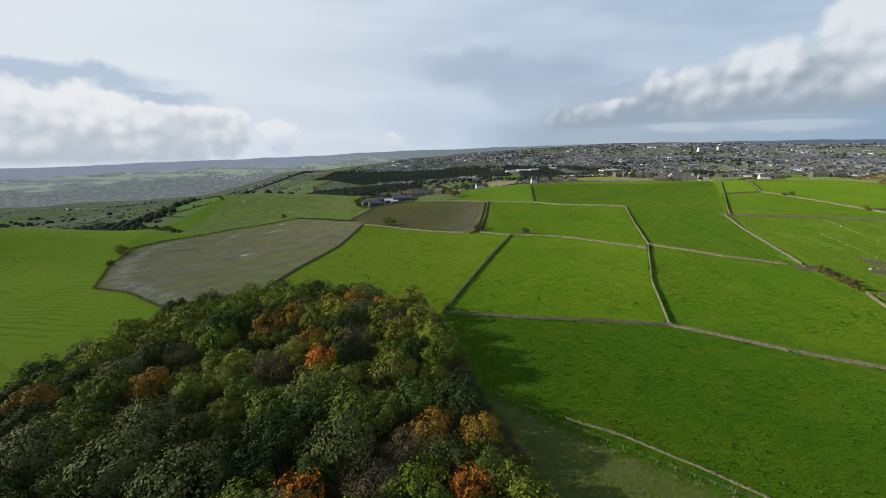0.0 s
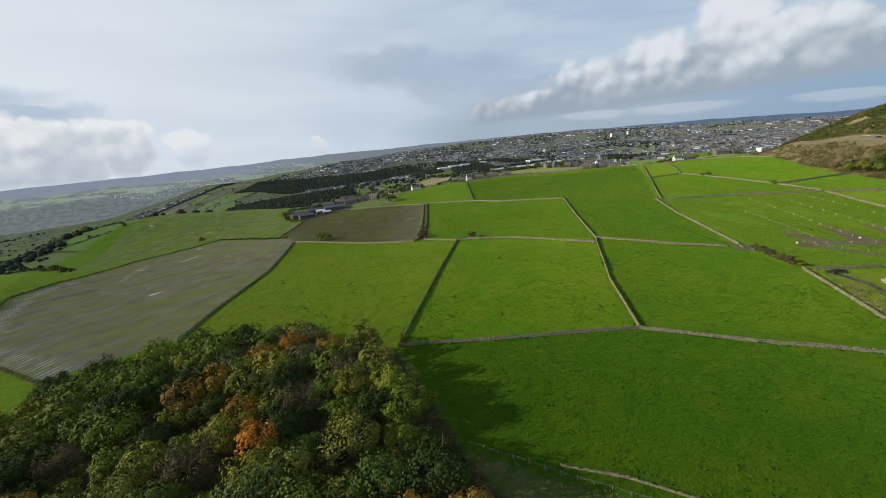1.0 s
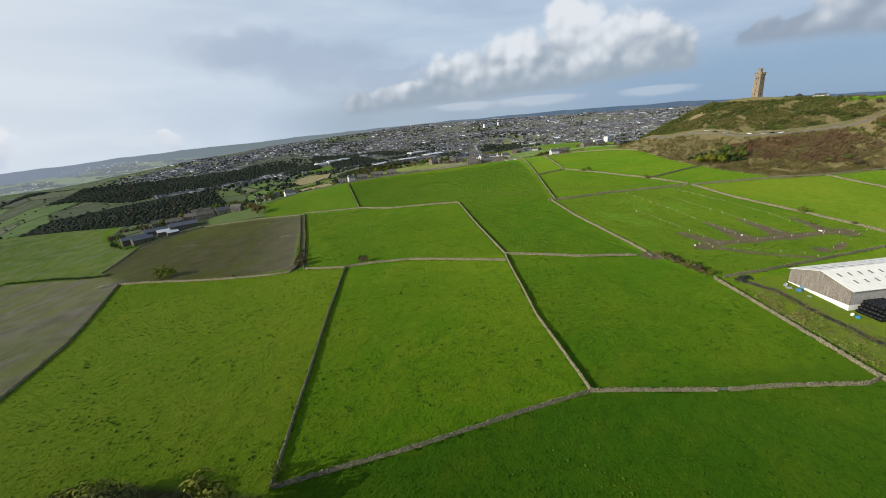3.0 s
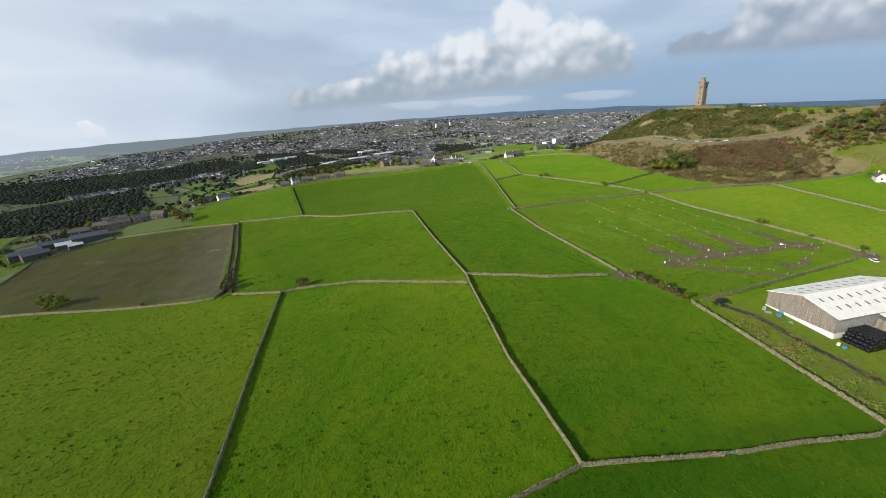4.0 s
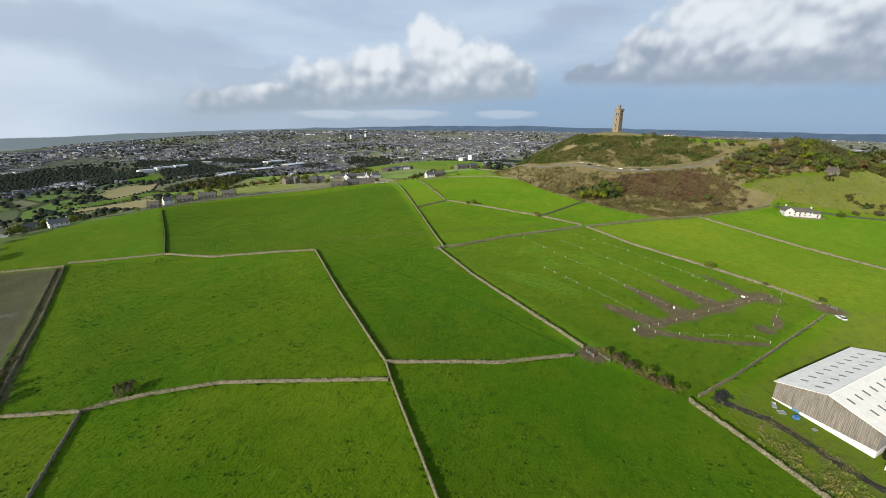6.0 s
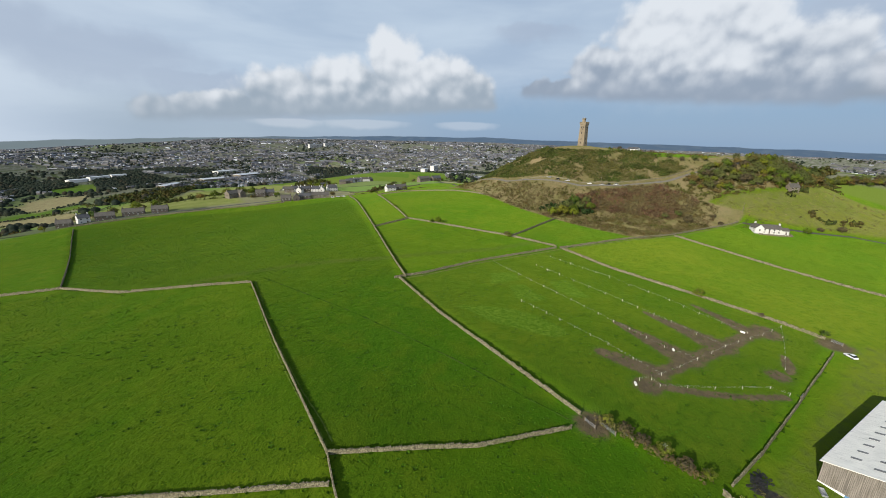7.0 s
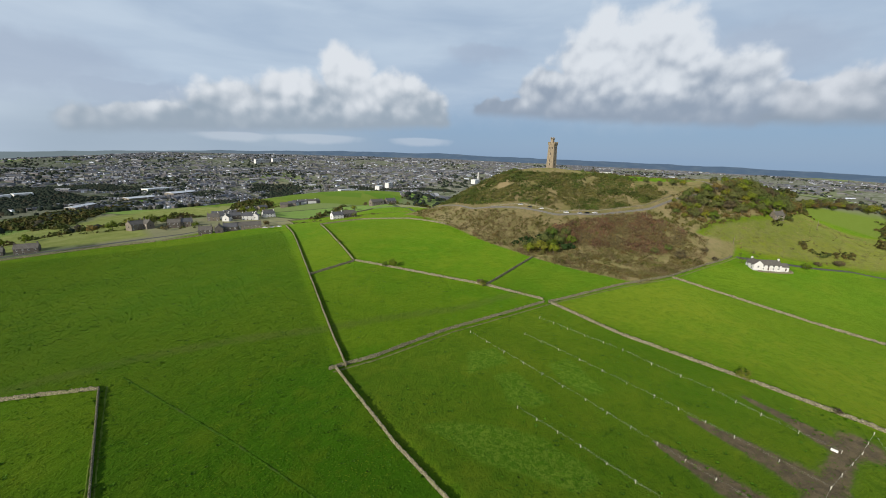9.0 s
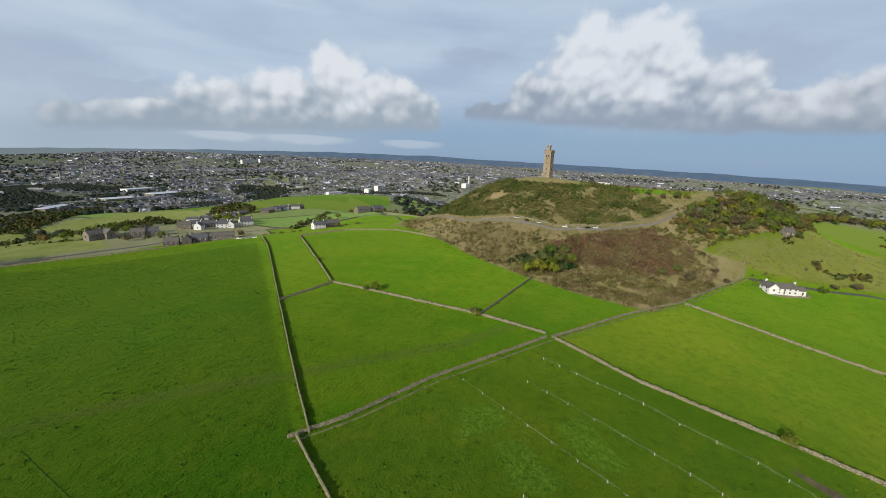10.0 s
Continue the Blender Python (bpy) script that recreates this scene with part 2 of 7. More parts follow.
def ground_material():
    m, t, b = material("land", 0.9)
    p = where(t)
    px, py, pz = split(t, p)
    flat = vec(t, px, py, 0.0)
    broad, mid, tuft, fine = grain(t, flat, 0.013, 3), grain(t, flat, 0.07, 4, 0.6), grain(t, flat, 0.3, 5, 0.68, 0.6), grain(t, flat, 1.3, 4, 0.65)
    tint = attr(t, "tint")
    # pasture
    lush = ramp(t, tint, [(0.0, (0.02449, 0.07571, 0.003012)), (0.4, (0.03766, 0.1067, 0.003012)), (1.0, (0.08793, 0.1703, 0.004811))])
    worn = ramp(t, tint, [(0.0, (0.04711, 0.08582, 0.004009)), (0.4, (0.07709, 0.1214, 0.006025)), (1.0, (0.1283, 0.1816, 0.009626))])
    green = mixed(t, broad.step(0.35, 0.65) * 0.75, lush, worn)
    green = mixed(t, mid.step(0.45, 0.66) * 0.7, green, worn)
    green = mixed(t, grain(t, flat, 0.16, 4, 0.65, 1.2).step(0.52, 0.66) * 0.4, green, mixed(t, 1.0, lush, (0.55, 0.6, 0.6), "MULTIPLY"))
    green = mixed(t, tuft.step(0.54, 0.68) * 0.45, green, mixed(t, 1.0, lush, (0.42, 0.5, 0.5), "MULTIPLY"))
    green = mixed(t, tuft.step(0.42, 0.30) * 0.4, green, mixed(t, 1.0, worn, (1.2, 1.15, 1.3), "MULTIPLY"))
    green = mixed(t, fine.step(0.48, 0.72) * 0.5, green, mixed(t, 1.0, lush, (0.45, 0.5, 0.5), "MULTIPLY"))
    green = mixed(t, (attr(t, "damp") + (mid - 0.5) * 0.4).step(0.2, 0.9) * 0.65, green, (0.0536, 0.0729, 0.015))
    green = mixed(t, (attr(t, "dry") + (mid - 0.5) * 0.5 * attr(t, "dry")).step(0.0, 1.0), green, mixed(t, tuft.step(0.4, 0.65), (0.115, 0.13, 0.012), (0.07, 0.092, 0.009)))
    tufted = (attr(t, "tufted") + (mid - 0.5) * 0.8).step(0.4, 0.7)
    green = mixed(t, tufted * 0.75, green, mixed(t, grain(t, flat, 0.7, 4, 0.7, 1.0).step(0.42, 0.6), (0.03, 0.085, 0.005), (0.085, 0.14, 0.014)))
    sweep = grain(t, vec(t, px * 0.9 + py * 0.35, py * 0.5 - px * 0.3, 7.0), 0.016, 4, 0.6, 0.8)
    green = mixed(t, sweep.step(0.42, 0.7) * 0.5, green, mixed(t, 1.0, lush, (0.78, 0.74, 0.7), "MULTIPLY"))
    # drill rows in the western field
    row = (px * 0.42 + py * 0.91 + grain(t, flat, 0.008, 2) * 60)
    rows = (row * 1.35).sin().step(0.2, 1.0) * grain(t, flat, 0.02, 2).step(0.4, 0.6)
    green = mixed(t, attr(t, "rows") * rows * 0.75, green, (0.035, 0.095, 0.003))
    # ploughed soil, greening over in patches, with wheel marks
    line = (px * -0.93 + py * 0.36 + grain(t, flat, 0.02, 2) * 8)
    rut = (line * 0.9).sin().step(0.3, 1.0) * 0.5 + (line * 0.21).sin().step(0.75, 1.0) * 0.5
    earth = mixed(t, mid.step(0.3, 0.7), (0.12, 0.104, 0.078), (0.185, 0.163, 0.125))
    earth = mixed(t, rut * 0.1, earth, (0.22, 0.2, 0.155))
    wisp = grain(t, vec(t, px * 0.010 + py * 0.004, py * 0.03 - px * 0.012, 0.0), 1.6, 4, 0.6)
    earth = mixed(t, (wisp * 0.6 + broad * 0.4).step(0.38, 0.6) * 0.7, earth, (0.14, 0.165, 0.034))
    earth = mixed(t, grain(t, vec(t, px * 0.006 + py * 0.012, py * 0.05 - px * 0.03, 4.0), 1.2, 3, 0.5).step(0.6, 0.72) * 0.6, earth, (0.08, 0.066, 0.05))
    wet = grain(t, flat, 0.028, 3, 0.55, 0.5).step(0.66, 0.74)
    earth = mixed(t, wet * 0.8, earth, (0.33, 0.315, 0.29))
    worn_in = attr(t, "tracks") * (line * 1.6).sin().step(-0.3, 0.6) * grain(t, flat, 0.11, 3).step(0.35, 0.6)
    earth = mixed(t, worn_in * 0.85, earth, (0.34, 0.325, 0.3))
    along = px * 0.985 - py * 0.17 + grain(t, flat, 0.03, 2) * 2
    tilth = mixed(t, (along * 1.9).sin().step(0.2, 1.0) * 0.35 + (along * 0.26).sin().step(0.8, 1.0) * 0.4, mixed(t, mid.step(0.3, 0.7), (0.062, 0.058, 0.024), (0.09, 0.075, 0.044)), (0.06, 0.085, 0.016))
    tilth = mixed(t, broad.step(0.45, 0.7) * 0.6, tilth, (0.085, 0.1, 0.02))
    tilth = mixed(t, (along + (mid - 0.5) * 30).step(-75, -30) * 0.4, tilth, (0.14, 0.122, 0.1))
    earth = mixed(t, attr(t, "tilth"), earth, tilth)
    soil = attr(t, "soil")
    ground = mixed(t, (soil * 1.25 + (mid - 0.5) * 0.7 * soil * (1 - soil) * 3).step(0.25, 0.85), green, earth)
    # rough grass and bracken
    dead = mixed(t, mid.step(0.35, 0.65), (0.16, 0.127, 0.068), (0.115, 0.105, 0.042))
    dead = mixed(t, tuft.step(0.5, 0.66) * 0.7, dead, (0.063, 0.0675, 0.0255))
    dead = mixed(t, broad.step(0.5, 0.75) * 0.5, dead, (0.21, 0.175, 0.1))
    rough = attr(t, "rough")
    ground = mixed(t, (rough + (tuft - 0.5) * 0.5).step(0.3, 0.75), ground, dead)
    # leaf litter of the wood, extra dark to paint shade between crowns
    ground = mixed(t, attr(t, "shaded_litter").step(0.2, 0.8), ground, mixed(t, tuft.step(0.4, 0.65), (0.028, 0.024, 0.012), (0.06, 0.05, 0.024)))
    bare = attr(t, "bare")
    ground = mixed(t, (bare + (mid - 0.5) * 0.6 + (tuft - 0.5) * 0.4).step(0.35, 0.7), ground, (0.2, 0.155, 0.085))
    # bare mud
    mud = attr(t, "mud")
    muck = mixed(t, tuft.step(0.35, 0.7), (0.062, 0.048, 0.027), (0.104, 0.081, 0.045))
    ground = mixed(t, (mud + (tuft - 0.5) * 0.9 + (mid - 0.5) * 0.35).step(0.36, 0.84), ground, muck)
    # valley: a patchwork of fields, woods and gardens
    cells = t.nodes.new("ShaderNodeTexVoronoi")
    cells.inputs["Scale"].default_value, cells.inputs["Randomness"].default_value = 0.0075, 0.85
    put(t, cells.inputs["Vector"], flat)
    r, g, bb = split(t, Val(t, cells.outputs["Color"]))
    patch = ramp(t, r, [(0.0, (0.108, 0.1283, 0.0675)), (0.30, (0.1215, 0.162, 0.054)), (0.5, (0.135, 0.216, 0.04725)), (0.66, (0.189, 0.1823, 0.108)), (0.8, (0.1215, 0.1215, 0.0945)), (0.92, (0.1215, 0.1958, 0.04725))], "CONSTANT")
    town = grain(t, flat, 0.0016, 3, 0.5).step(0.26, 0.42)
    patch = mixed(t, town * attr(t, "urban") * 0.92, patch, mixed(t, grain(t, flat, 0.03, 4).step(0.4, 0.65), (0.07, 0.073, 0.064), (0.15, 0.142, 0.15)))
    edge = t.nodes.new("ShaderNodeTexVoronoi")
    edge.feature = "DISTANCE_TO_EDGE"
    edge.inputs["Scale"].default_value, edge.inputs["Randomness"].default_value = 0.0075, 0.85
    put(t, edge.inputs["Vector"], flat)
    patch = mixed(t, (Val(t, edge.outputs["Distance"]) + (tuft - 0.5) * 0.02).step(0.035, 0.015), patch, (0.04455, 0.05481, 0.03078))
    patch = mixed(t, mid.step(0.4, 0.7) * 0.4, patch, (0.1013, 0.1174, 0.06413))
    patch = mixed(t, attr(t, "meadow"), patch, mixed(t, r, (0.062, 0.125, 0.014), (0.105, 0.142, 0.025)))
    patch = mixed(t, attr(t, "olive"), patch, mixed(t, mid.step(0.35, 0.7), (0.1485, 0.1755, 0.04725), (0.2025, 0.216, 0.07425)))
    patch = mixed(t, attr(t, "tan"), patch, mixed(t, mid.step(0.35, 0.7), (0.216, 0.1823, 0.1013), (0.2565, 0.2295, 0.1215)))
    ground = mixed(t, attr(t, "distance"), ground, patch)
    put(t, b.inputs["Base Color"], ground)
    shine = t.nodes.new("ShaderNodeMath")
    shine.operation = "SUBTRACT"
    shine.inputs[0].default_value = 0.92
    put(t, shine.inputs[1], soil * wet * 0.55 + mud * 0.25)
    t.links.new(shine.outputs[0], b.inputs["Roughness"])
    put(t, b.inputs["Specular IOR Level"], soil * wet * 0.5 + mud * 0.15 + 0.02)
    b.inputs["Diffuse Roughness"].default_value = 0.9
    # the nap of the grass shows pale at a low angle
    put(t, b.inputs["Sheen Weight"], (1 - soil * 0.95) * (1 - mud) * (1 - attr(t, "distance") * 0.8) * (1 - rough * 0.7) * 0.12)
    b.inputs["Sheen Roughness"].default_value = 0.45
    b.inputs["Sheen Tint"].default_value = (0.6, 0.86, 0.1, 1)
    bump(t, b, tuft * 0.8 + fine * 0.4 + mid * 0.6, 1.0, 0.8)
    return m


def wall_stone():
    m, t, b = material("dry_stone", 0.9)
    p = where(t)
    c = ramp(t, island(t), [(0.0, (0.13, 0.114, 0.066)), (0.4, (0.2, 0.176, 0.108)), (0.7, (0.29, 0.256, 0.165)), (1.0, (0.17, 0.15, 0.09))])
    cell = t.nodes.new("ShaderNodeTexVoronoi")
    cell.inputs["Scale"].default_value = 2.6
    put(t, cell.inputs["Vector"], p)
    cr, cg, cb = split(t, Val(t, cell.outputs["Color"]))
    c = mixed(t, 0.6, c, ramp(t, cr, [(0.0, (0.06, 0.052, 0.034)), (0.4, (0.15, 0.13, 0.08)), (0.75, (0.24, 0.215, 0.14)), (1.0, (0.32, 0.29, 0.2))]))
    c = mixed(t, Val(t, cell.outputs["Distance"]).step(0.5, 0.75) * 0.7, c, (0.03, 0.028, 0.018))
    c = mixed(t, grain(t, p, 1.3, 4).step(0.45, 0.7) * 0.6, c, (0.12, 0.115, 0.07))
    c = mixed(t, grain(t, p, 0.12, 3).step(0.5, 0.72) * 0.45, c, (0.13, 0.145, 0.05))
    put(t, b.inputs["Base Color"], c)
    bump(t, b, grain(t, p, 5.0, 4), 0.8, 0.06)
    return m


STONE = wall_stone()

# ---- the land ----
# smooth rise of the land over the valley: one number for each node of a coarse net
LAND_X, LAND_Y, LAND_R = np.linspace(-520, 880, 11), np.linspace(-120, 780, 9), 155.0
LAND = [
    [6, 32.3, 38.2, 58.8, 62.9, 59.8, 51.4, 31.4, 78.2, 50.2, 30.4],
    [5.9, 24.4, 18.6, 17.8, -4.4, 7, 34.3, 20.6, 25.3, -14.1, 73.3],
    [10, 22.9, 22.2, 28.7, 44.3, 35.3, 25.8, 19.7, 40.7, 47.1, 66.3],
    [22.3, 19.3, 23.6, 27.2, 23.4, 25.1, 34.8, 40.6, 35.4, 27.5, 37],
    [48.7, 14, 23.8, 25.2, 25.1, 36, 22.4, 31.7, 26.3, 24.9, 43.7],
    [47.5, 14.3, 16.3, 16.4, 28.4, 33.8, 43.2, 42.2, 33.8, 26.8, 17.6],
    [1.3, 14.8, 19.9, 25.1, 29.5, 8.2, 27.5, 28.5, 40.2, 24.8, 5],
    [-2.3, 19.1, 17, 21.8, 36.2, 43.2, 40.3, 16.6, 32.4, 13.6, 1.6],
    [16.5, 14.9, 6.9, 17.9, 13.9, 12.8, 25.2, 30.4, 36.2, 7.2, 0.4],
]
LAND = np.array(LAND)
# the shelf of fields and the valley side beyond the brow
SHELF_X, SHELF_Y, SHELF_R = np.linspace(0, 1500, 7), np.linspace(700, 1900, 6), 290.0
SHELF = np.array([
    [5.2, -12.8, 1.2, -22.7, -9.4, 3.1, -3.5],
    [-25.5, 61.8, -19.6, 91.1, 51.6, 18.8, -1.2],
    [-6.3, 52.8, 29.8, -4.3, 14.3, 25.6, -11.7],
    [-8.0, -33.3, 40.9, -10.5, 44.4, -7.8, 8.6],
    [2.9, 29.3, 15.0, -2.0, 5.0, -35.7, 5.5],
    [-14.1, 15.1, -4.8, -8.2, 7.0, 4.0, 1.0]])


KNOLLS = [(-300, 850, 42, 160), (-450, 860, 34, 170), (-88, 398, 6, 65), (-112, 560, 4, 70), (-200, 765, 22, 105), (-110, 690, 10, 85), (-590, 760, 26, 150), (-480, 640, 10, 110), (570, 575, 6, 60)]

# wooded spurs in the western valley
SPURS = [(-1500, 1950, 20, 420), (-1000, 2300, 30, 420)]


def smooth(a):
    a = np.clip(a, 0, 1)
    return a * a * (3 - 2 * a)


HILL_A, HILL_B = np.array([560.0, 335.0]), np.array([628.0, 212.0])


def land(x, y):
    """Height of the ground."""
    x, y = np.asarray(x, float), np.asarray(y, float)
    dx, dy = x - 100, y - 180
    r, az = np.hypot(dx, dy), np.degrees(np.arctan2(dx, dy))
    top = 92 + 4700 * np.tan(np.radians(np.interp(az, SKY_AZ, SKY_EL)))
    w = 12 * np.sin(x / 310 + 1) * np.cos(y / 270) + 9 * np.sin((x + y) / 190) + 6 * np.sin((x - 1.3 * y) / 120 + 2)
    z = -125 + (top + 125) * smooth((r - 1000) / 3700) ** 0.9 + w * smooth((r - 700) / 700) * (1 - 0.8 * smooth((r - 3500) / 1200))
    z = z - np.interp(az, [-180, -50, -20, 3, 22, 50, 110, 180], [200, 300, 200, 70, 20, 60, 55, 60]) * smooth((r - 1900) / 2900)
    d = HILL_B - HILL_A
    s = np.clip(((x - HILL_A[0]) * d[0] + (y - HILL_A[1]) * d[1]) / (d @ d), 0, 1)
    q = np.hypot(x - HILL_A[0] - s * d[0], y - HILL_A[1] - s * d[1])
    z = z + 58 * (1 - 0.2 * s) * smooth(1 - (q - 14) / 150)
    for j, cy in enumerate(LAND_Y):
        ey = np.exp(-((y - cy) / LAND_R) ** 2)
        for i, cx in enumerate(LAND_X):
            z = z + LAND[j, i] * ey * np.exp(-((x - cx) / LAND_R) ** 2)
    for kx, ky, h, w in KNOLLS:
        z = z + h * np.exp(-((x - kx) ** 2 + (y - ky) ** 2) / w ** 2)
    for j, cy in enumerate(SHELF_Y):
        ey = np.exp(-((y - cy) / SHELF_R) ** 2)
        for i, cx in enumerate(SHELF_X):
            z = z + SHELF[j, i] * ey * np.exp(-((x - cx) / SHELF_R) ** 2)
    # the deep valley to the west lies under the brow
    w = np.interp(az, [-180, -150, -33, -23], [0, 1, 1, 0]) * smooth((r - np.interp(az, [-90, -52, -46, -38, -26], [560, 640, 820, 1040, 1060])) / 300)
    floor_ = np.maximum(60 - 0.155 * r, -190 + 16 * np.sin(x / 420 + 1) * np.cos(y / 350) + 9 * np.sin((x + 2 * y) / 260)) - 0.1 * np.maximum(r - 1750, 0)
    for kx, ky, h, q in SPURS:
        floor_ = floor_ + h * np.exp(-(((x - kx) * 0.8 + (y - ky) * 0.6) / q) ** 2 - (((y - ky) * 0.8 - (x - kx) * 0.6) / (q * 0.55)) ** 2)
    deep = smooth((r - 1200) / 500)
    return z * (1 - w) + (np.minimum(z, floor_) * (1 - deep) + floor_ * deep) * w


def land_at(x, y):
    return float(land(np.array([x]), np.array([y]))[0])


def inside(poly, x, y, soft=0.0):
    """How far inside a polygon: 1 within, 0 without, soft metres wide at the edge."""
    hit, near = np.zeros(x.shape, bool), np.full(x.shape, 1e9)
    for (ax, ay), (bx, by) in zip(poly, poly[1:] + poly[:1]):
        if ay != by:
            cross = ((ay > y) != (by > y)) & (x < (bx - ax) * (y - ay) / (by - ay) + ax)
            hit ^= cross
        near = np.minimum(near, from_line((ax, ay), (bx, by), x, y))
    return np.clip(0.5 + np.where(hit, near, -near) / max(soft, 1e-3), 0, 1)


def from_line(a, b, x, y):
    dx, dy = b[0] - a[0], b[1] - a[1]
    s = np.clip(((x - a[0]) * dx + (y - a[1]) * dy) / (dx * dx + dy * dy + 1e-9), 0, 1)
    return np.hypot(x - a[0] - s * dx, y - a[1] - s * dy)


def from_path(path, x, y):
    return np.min([from_line(a, b, x, y) for a, b in zip(path, path[1:])], axis=0)


# field corners in the plan
J_WOOD, J_S, J_MID, J_NW, J_SW, J_W = (0, 150), (85, 134.5), (127.6, 235.6), (168.8, 361.2), (51.2, 289.3), (31, 310.5)
J_GATE, J_NE, J_LANE, J_FORK = (179.2, 189), (219.8, 302.8), (324, 258.5), (411, 209)
BACK = [J_NE, (204, 262), (183, 191), (180, 156), (172.5, 136), (167.5, 123), (161, 106), (152, 82)]   # long wall by the barn
PLOUGH_A = [(-95, 195), (-91, 232), (-85, 300), (-83, 396), (-100, 446), (-204, 546), (-280, 508), (-313, 435), (-320, 392), (-274, 308), (-219, 231), (-183, 213), (-141, 181)]
PLOUGH_B = [(-80, 392), (-52, 371), (-3, 335), (25, 320), (54, 486), (15, 515), (-40, 545), (-95, 530), (-112, 470)]
MUD_W = [(-95, 440), (-60, 470), (-108, 545), (-150, 640), (-160, 740), (-210, 830), (-330, 850), (-420, 740), (-340, 470), (-280, 515), (-204, 552)]
WASTE = [(424, 385), (405, 342), (389, 291), (384, 260), (385, 222), (402, 214), (459, 189), (488, 172), (508, 170), (503, 198), (527, 190), (565, 150), (700, 90), (760, 160), (720, 330), (640, 420), (540, 470), (470, 470)]
# trampled ends of the paddock strips: a band across, and tongues that run up along each tape
MUD_STROKES = [[(220, 178, 2.6), (240, 169.5, 3.4), (260, 161, 3.4), (284, 152, 2.4)], [(221, 179, 5.0), (220.5, 197, 3.2)], [(237, 172, 6.2), (243, 187, 4.0), (248, 201, 1.2)],
               [(256, 164, 6.4), (262, 179, 3.6), (266.5, 193, 1.2)], [(278, 155, 4.8), (286, 167, 2.6), (291, 178, 1.2)], [(211, 182, 2.2), (219, 164.5, 2.0), (227, 153, 1.4), (235, 144, 1.7)], [(252, 142.5, 1.0), (258.5, 143.2, 2.4), (266, 144, 0.8)]]
YARD = [(184, 152), (240, 137), (300, 122), (330, 60), (250, 20), (150, 40), (152, 82), (161, 106), (172, 135)]
ROAD = [(505, 480), (478, 425), (453, 375), (457, 330), (459, 298), (479, 268), (512, 234), (543, 216), (570, 195)]
PALE = [(503, 198), (527, 190), (565, 150), (650, 110), (680, 40), (600, 20), (530, 78), (516, 112), (499, 160)]
SOUTH_STRIP = [(14, 101), (32, 88), (47, 78), (66, 66), (130, 30), (130, -60), (-60, -60), (-20, 60)]
WOOD = [(-150, 60), (-140, 108), (-128, 140), (-130, 166), (-103, 173), (-80, 186), (-38, 176), (-2, 149), (6, 125), (12, 100), (22, 72), (30, 40), (10, -60), (-190, -60)]

# outline of all the near ground
CORE = [(-640, 480), (-420, 520), (-430, 760), (-330, 860), (-200, 840), (-150, 740), (-145, 640), (-110, 552), (-95, 534), (-40, 545), (20, 520), (25, 600), (70, 630), (140, 643), (190, 629), (247, 606), (278, 589), (312, 588), (360, 570), (384, 545), (402, 579), (457, 560), (514, 556), (560, 520), (620, 440), (720, 360), (790, 240), (760, 130), (700, 60), (640, 20), (640, -60), (-200, -60), (-640, 60)]
# far fields: lush, olive and tan; and far woods, as plan outlines
MEADOWS = [[(547, 1142), (700, 1300), (780, 1250), (640, 1050), (600, 1050)], [(330, 690), (400, 760), (440, 850), (390, 860), (320, 760)], [(620, 930), (660, 1060), (800, 1250), (1000, 1400), (1300, 1500), (1450, 1350), (1250, 1050), (950, 860), (830, 800), (700, 780), (620, 820)],
           [(235, 1716), (279, 1990), (400, 1950), (547, 1994), (480, 1700), (345, 1650)], [(70, 1520), (160, 1480), (245, 1345), (245, 1150), (160, 1333)], [(440, 1820), (482, 2023), (575, 2070), (532, 1922)], [(670, 1785), (732, 1992), (771, 1915), (717, 1783)],
           [(-450, 1000), (-380, 1040), (-310, 1000), (-340, 920), (-400, 910)], [(20, 760), (120, 900), (200, 940), (260, 860), (240, 760), (110, 720)], [(575, 162), (610, 150), (770, 92), (780, 20), (700, 0), (604, 93), (574, 132)], [(-1250, 1500), (-1250, 1805), (-1143, 1981), (-1048, 1607)], [(-2350, 1700), (-1800, 2050), (-1580, 1800), (-2100, 1480)], [(-2050, 2250), (-1600, 2700), (-1250, 2600), (-1550, 2150)], [(-700, 1100), (-560, 1300), (-440, 1250), (-520, 1050)]]
OLIVES = [[(160, 664), (200, 645), (250, 622), (282, 612), (300, 700), (260, 780), (190, 760)], [(330, 1060), (427, 1114), (547, 1142), (600, 1050), (545, 990), (470, 1000), (412, 970), (350, 1000)], [(-760, 760), (-700, 880), (-560, 960), (-460, 990), (-400, 900), (-450, 790), (-560, 730)],
          [(-1100, 2300), (-800, 2700), (-500, 2850), (-640, 2450)], [(160, 950), (250, 1080), (330, 1080), (310, 960), (250, 900)]]
TANS = [[(150, 1590), (231, 1680), (302, 1558), (254, 1392), (170, 1450)], [(64, 1435), (130, 1400), (205, 1156), (220, 1000), (190, 950), (118, 1297)], [(260, 1240), (300, 1380), (370, 1300), (320, 1150)]]
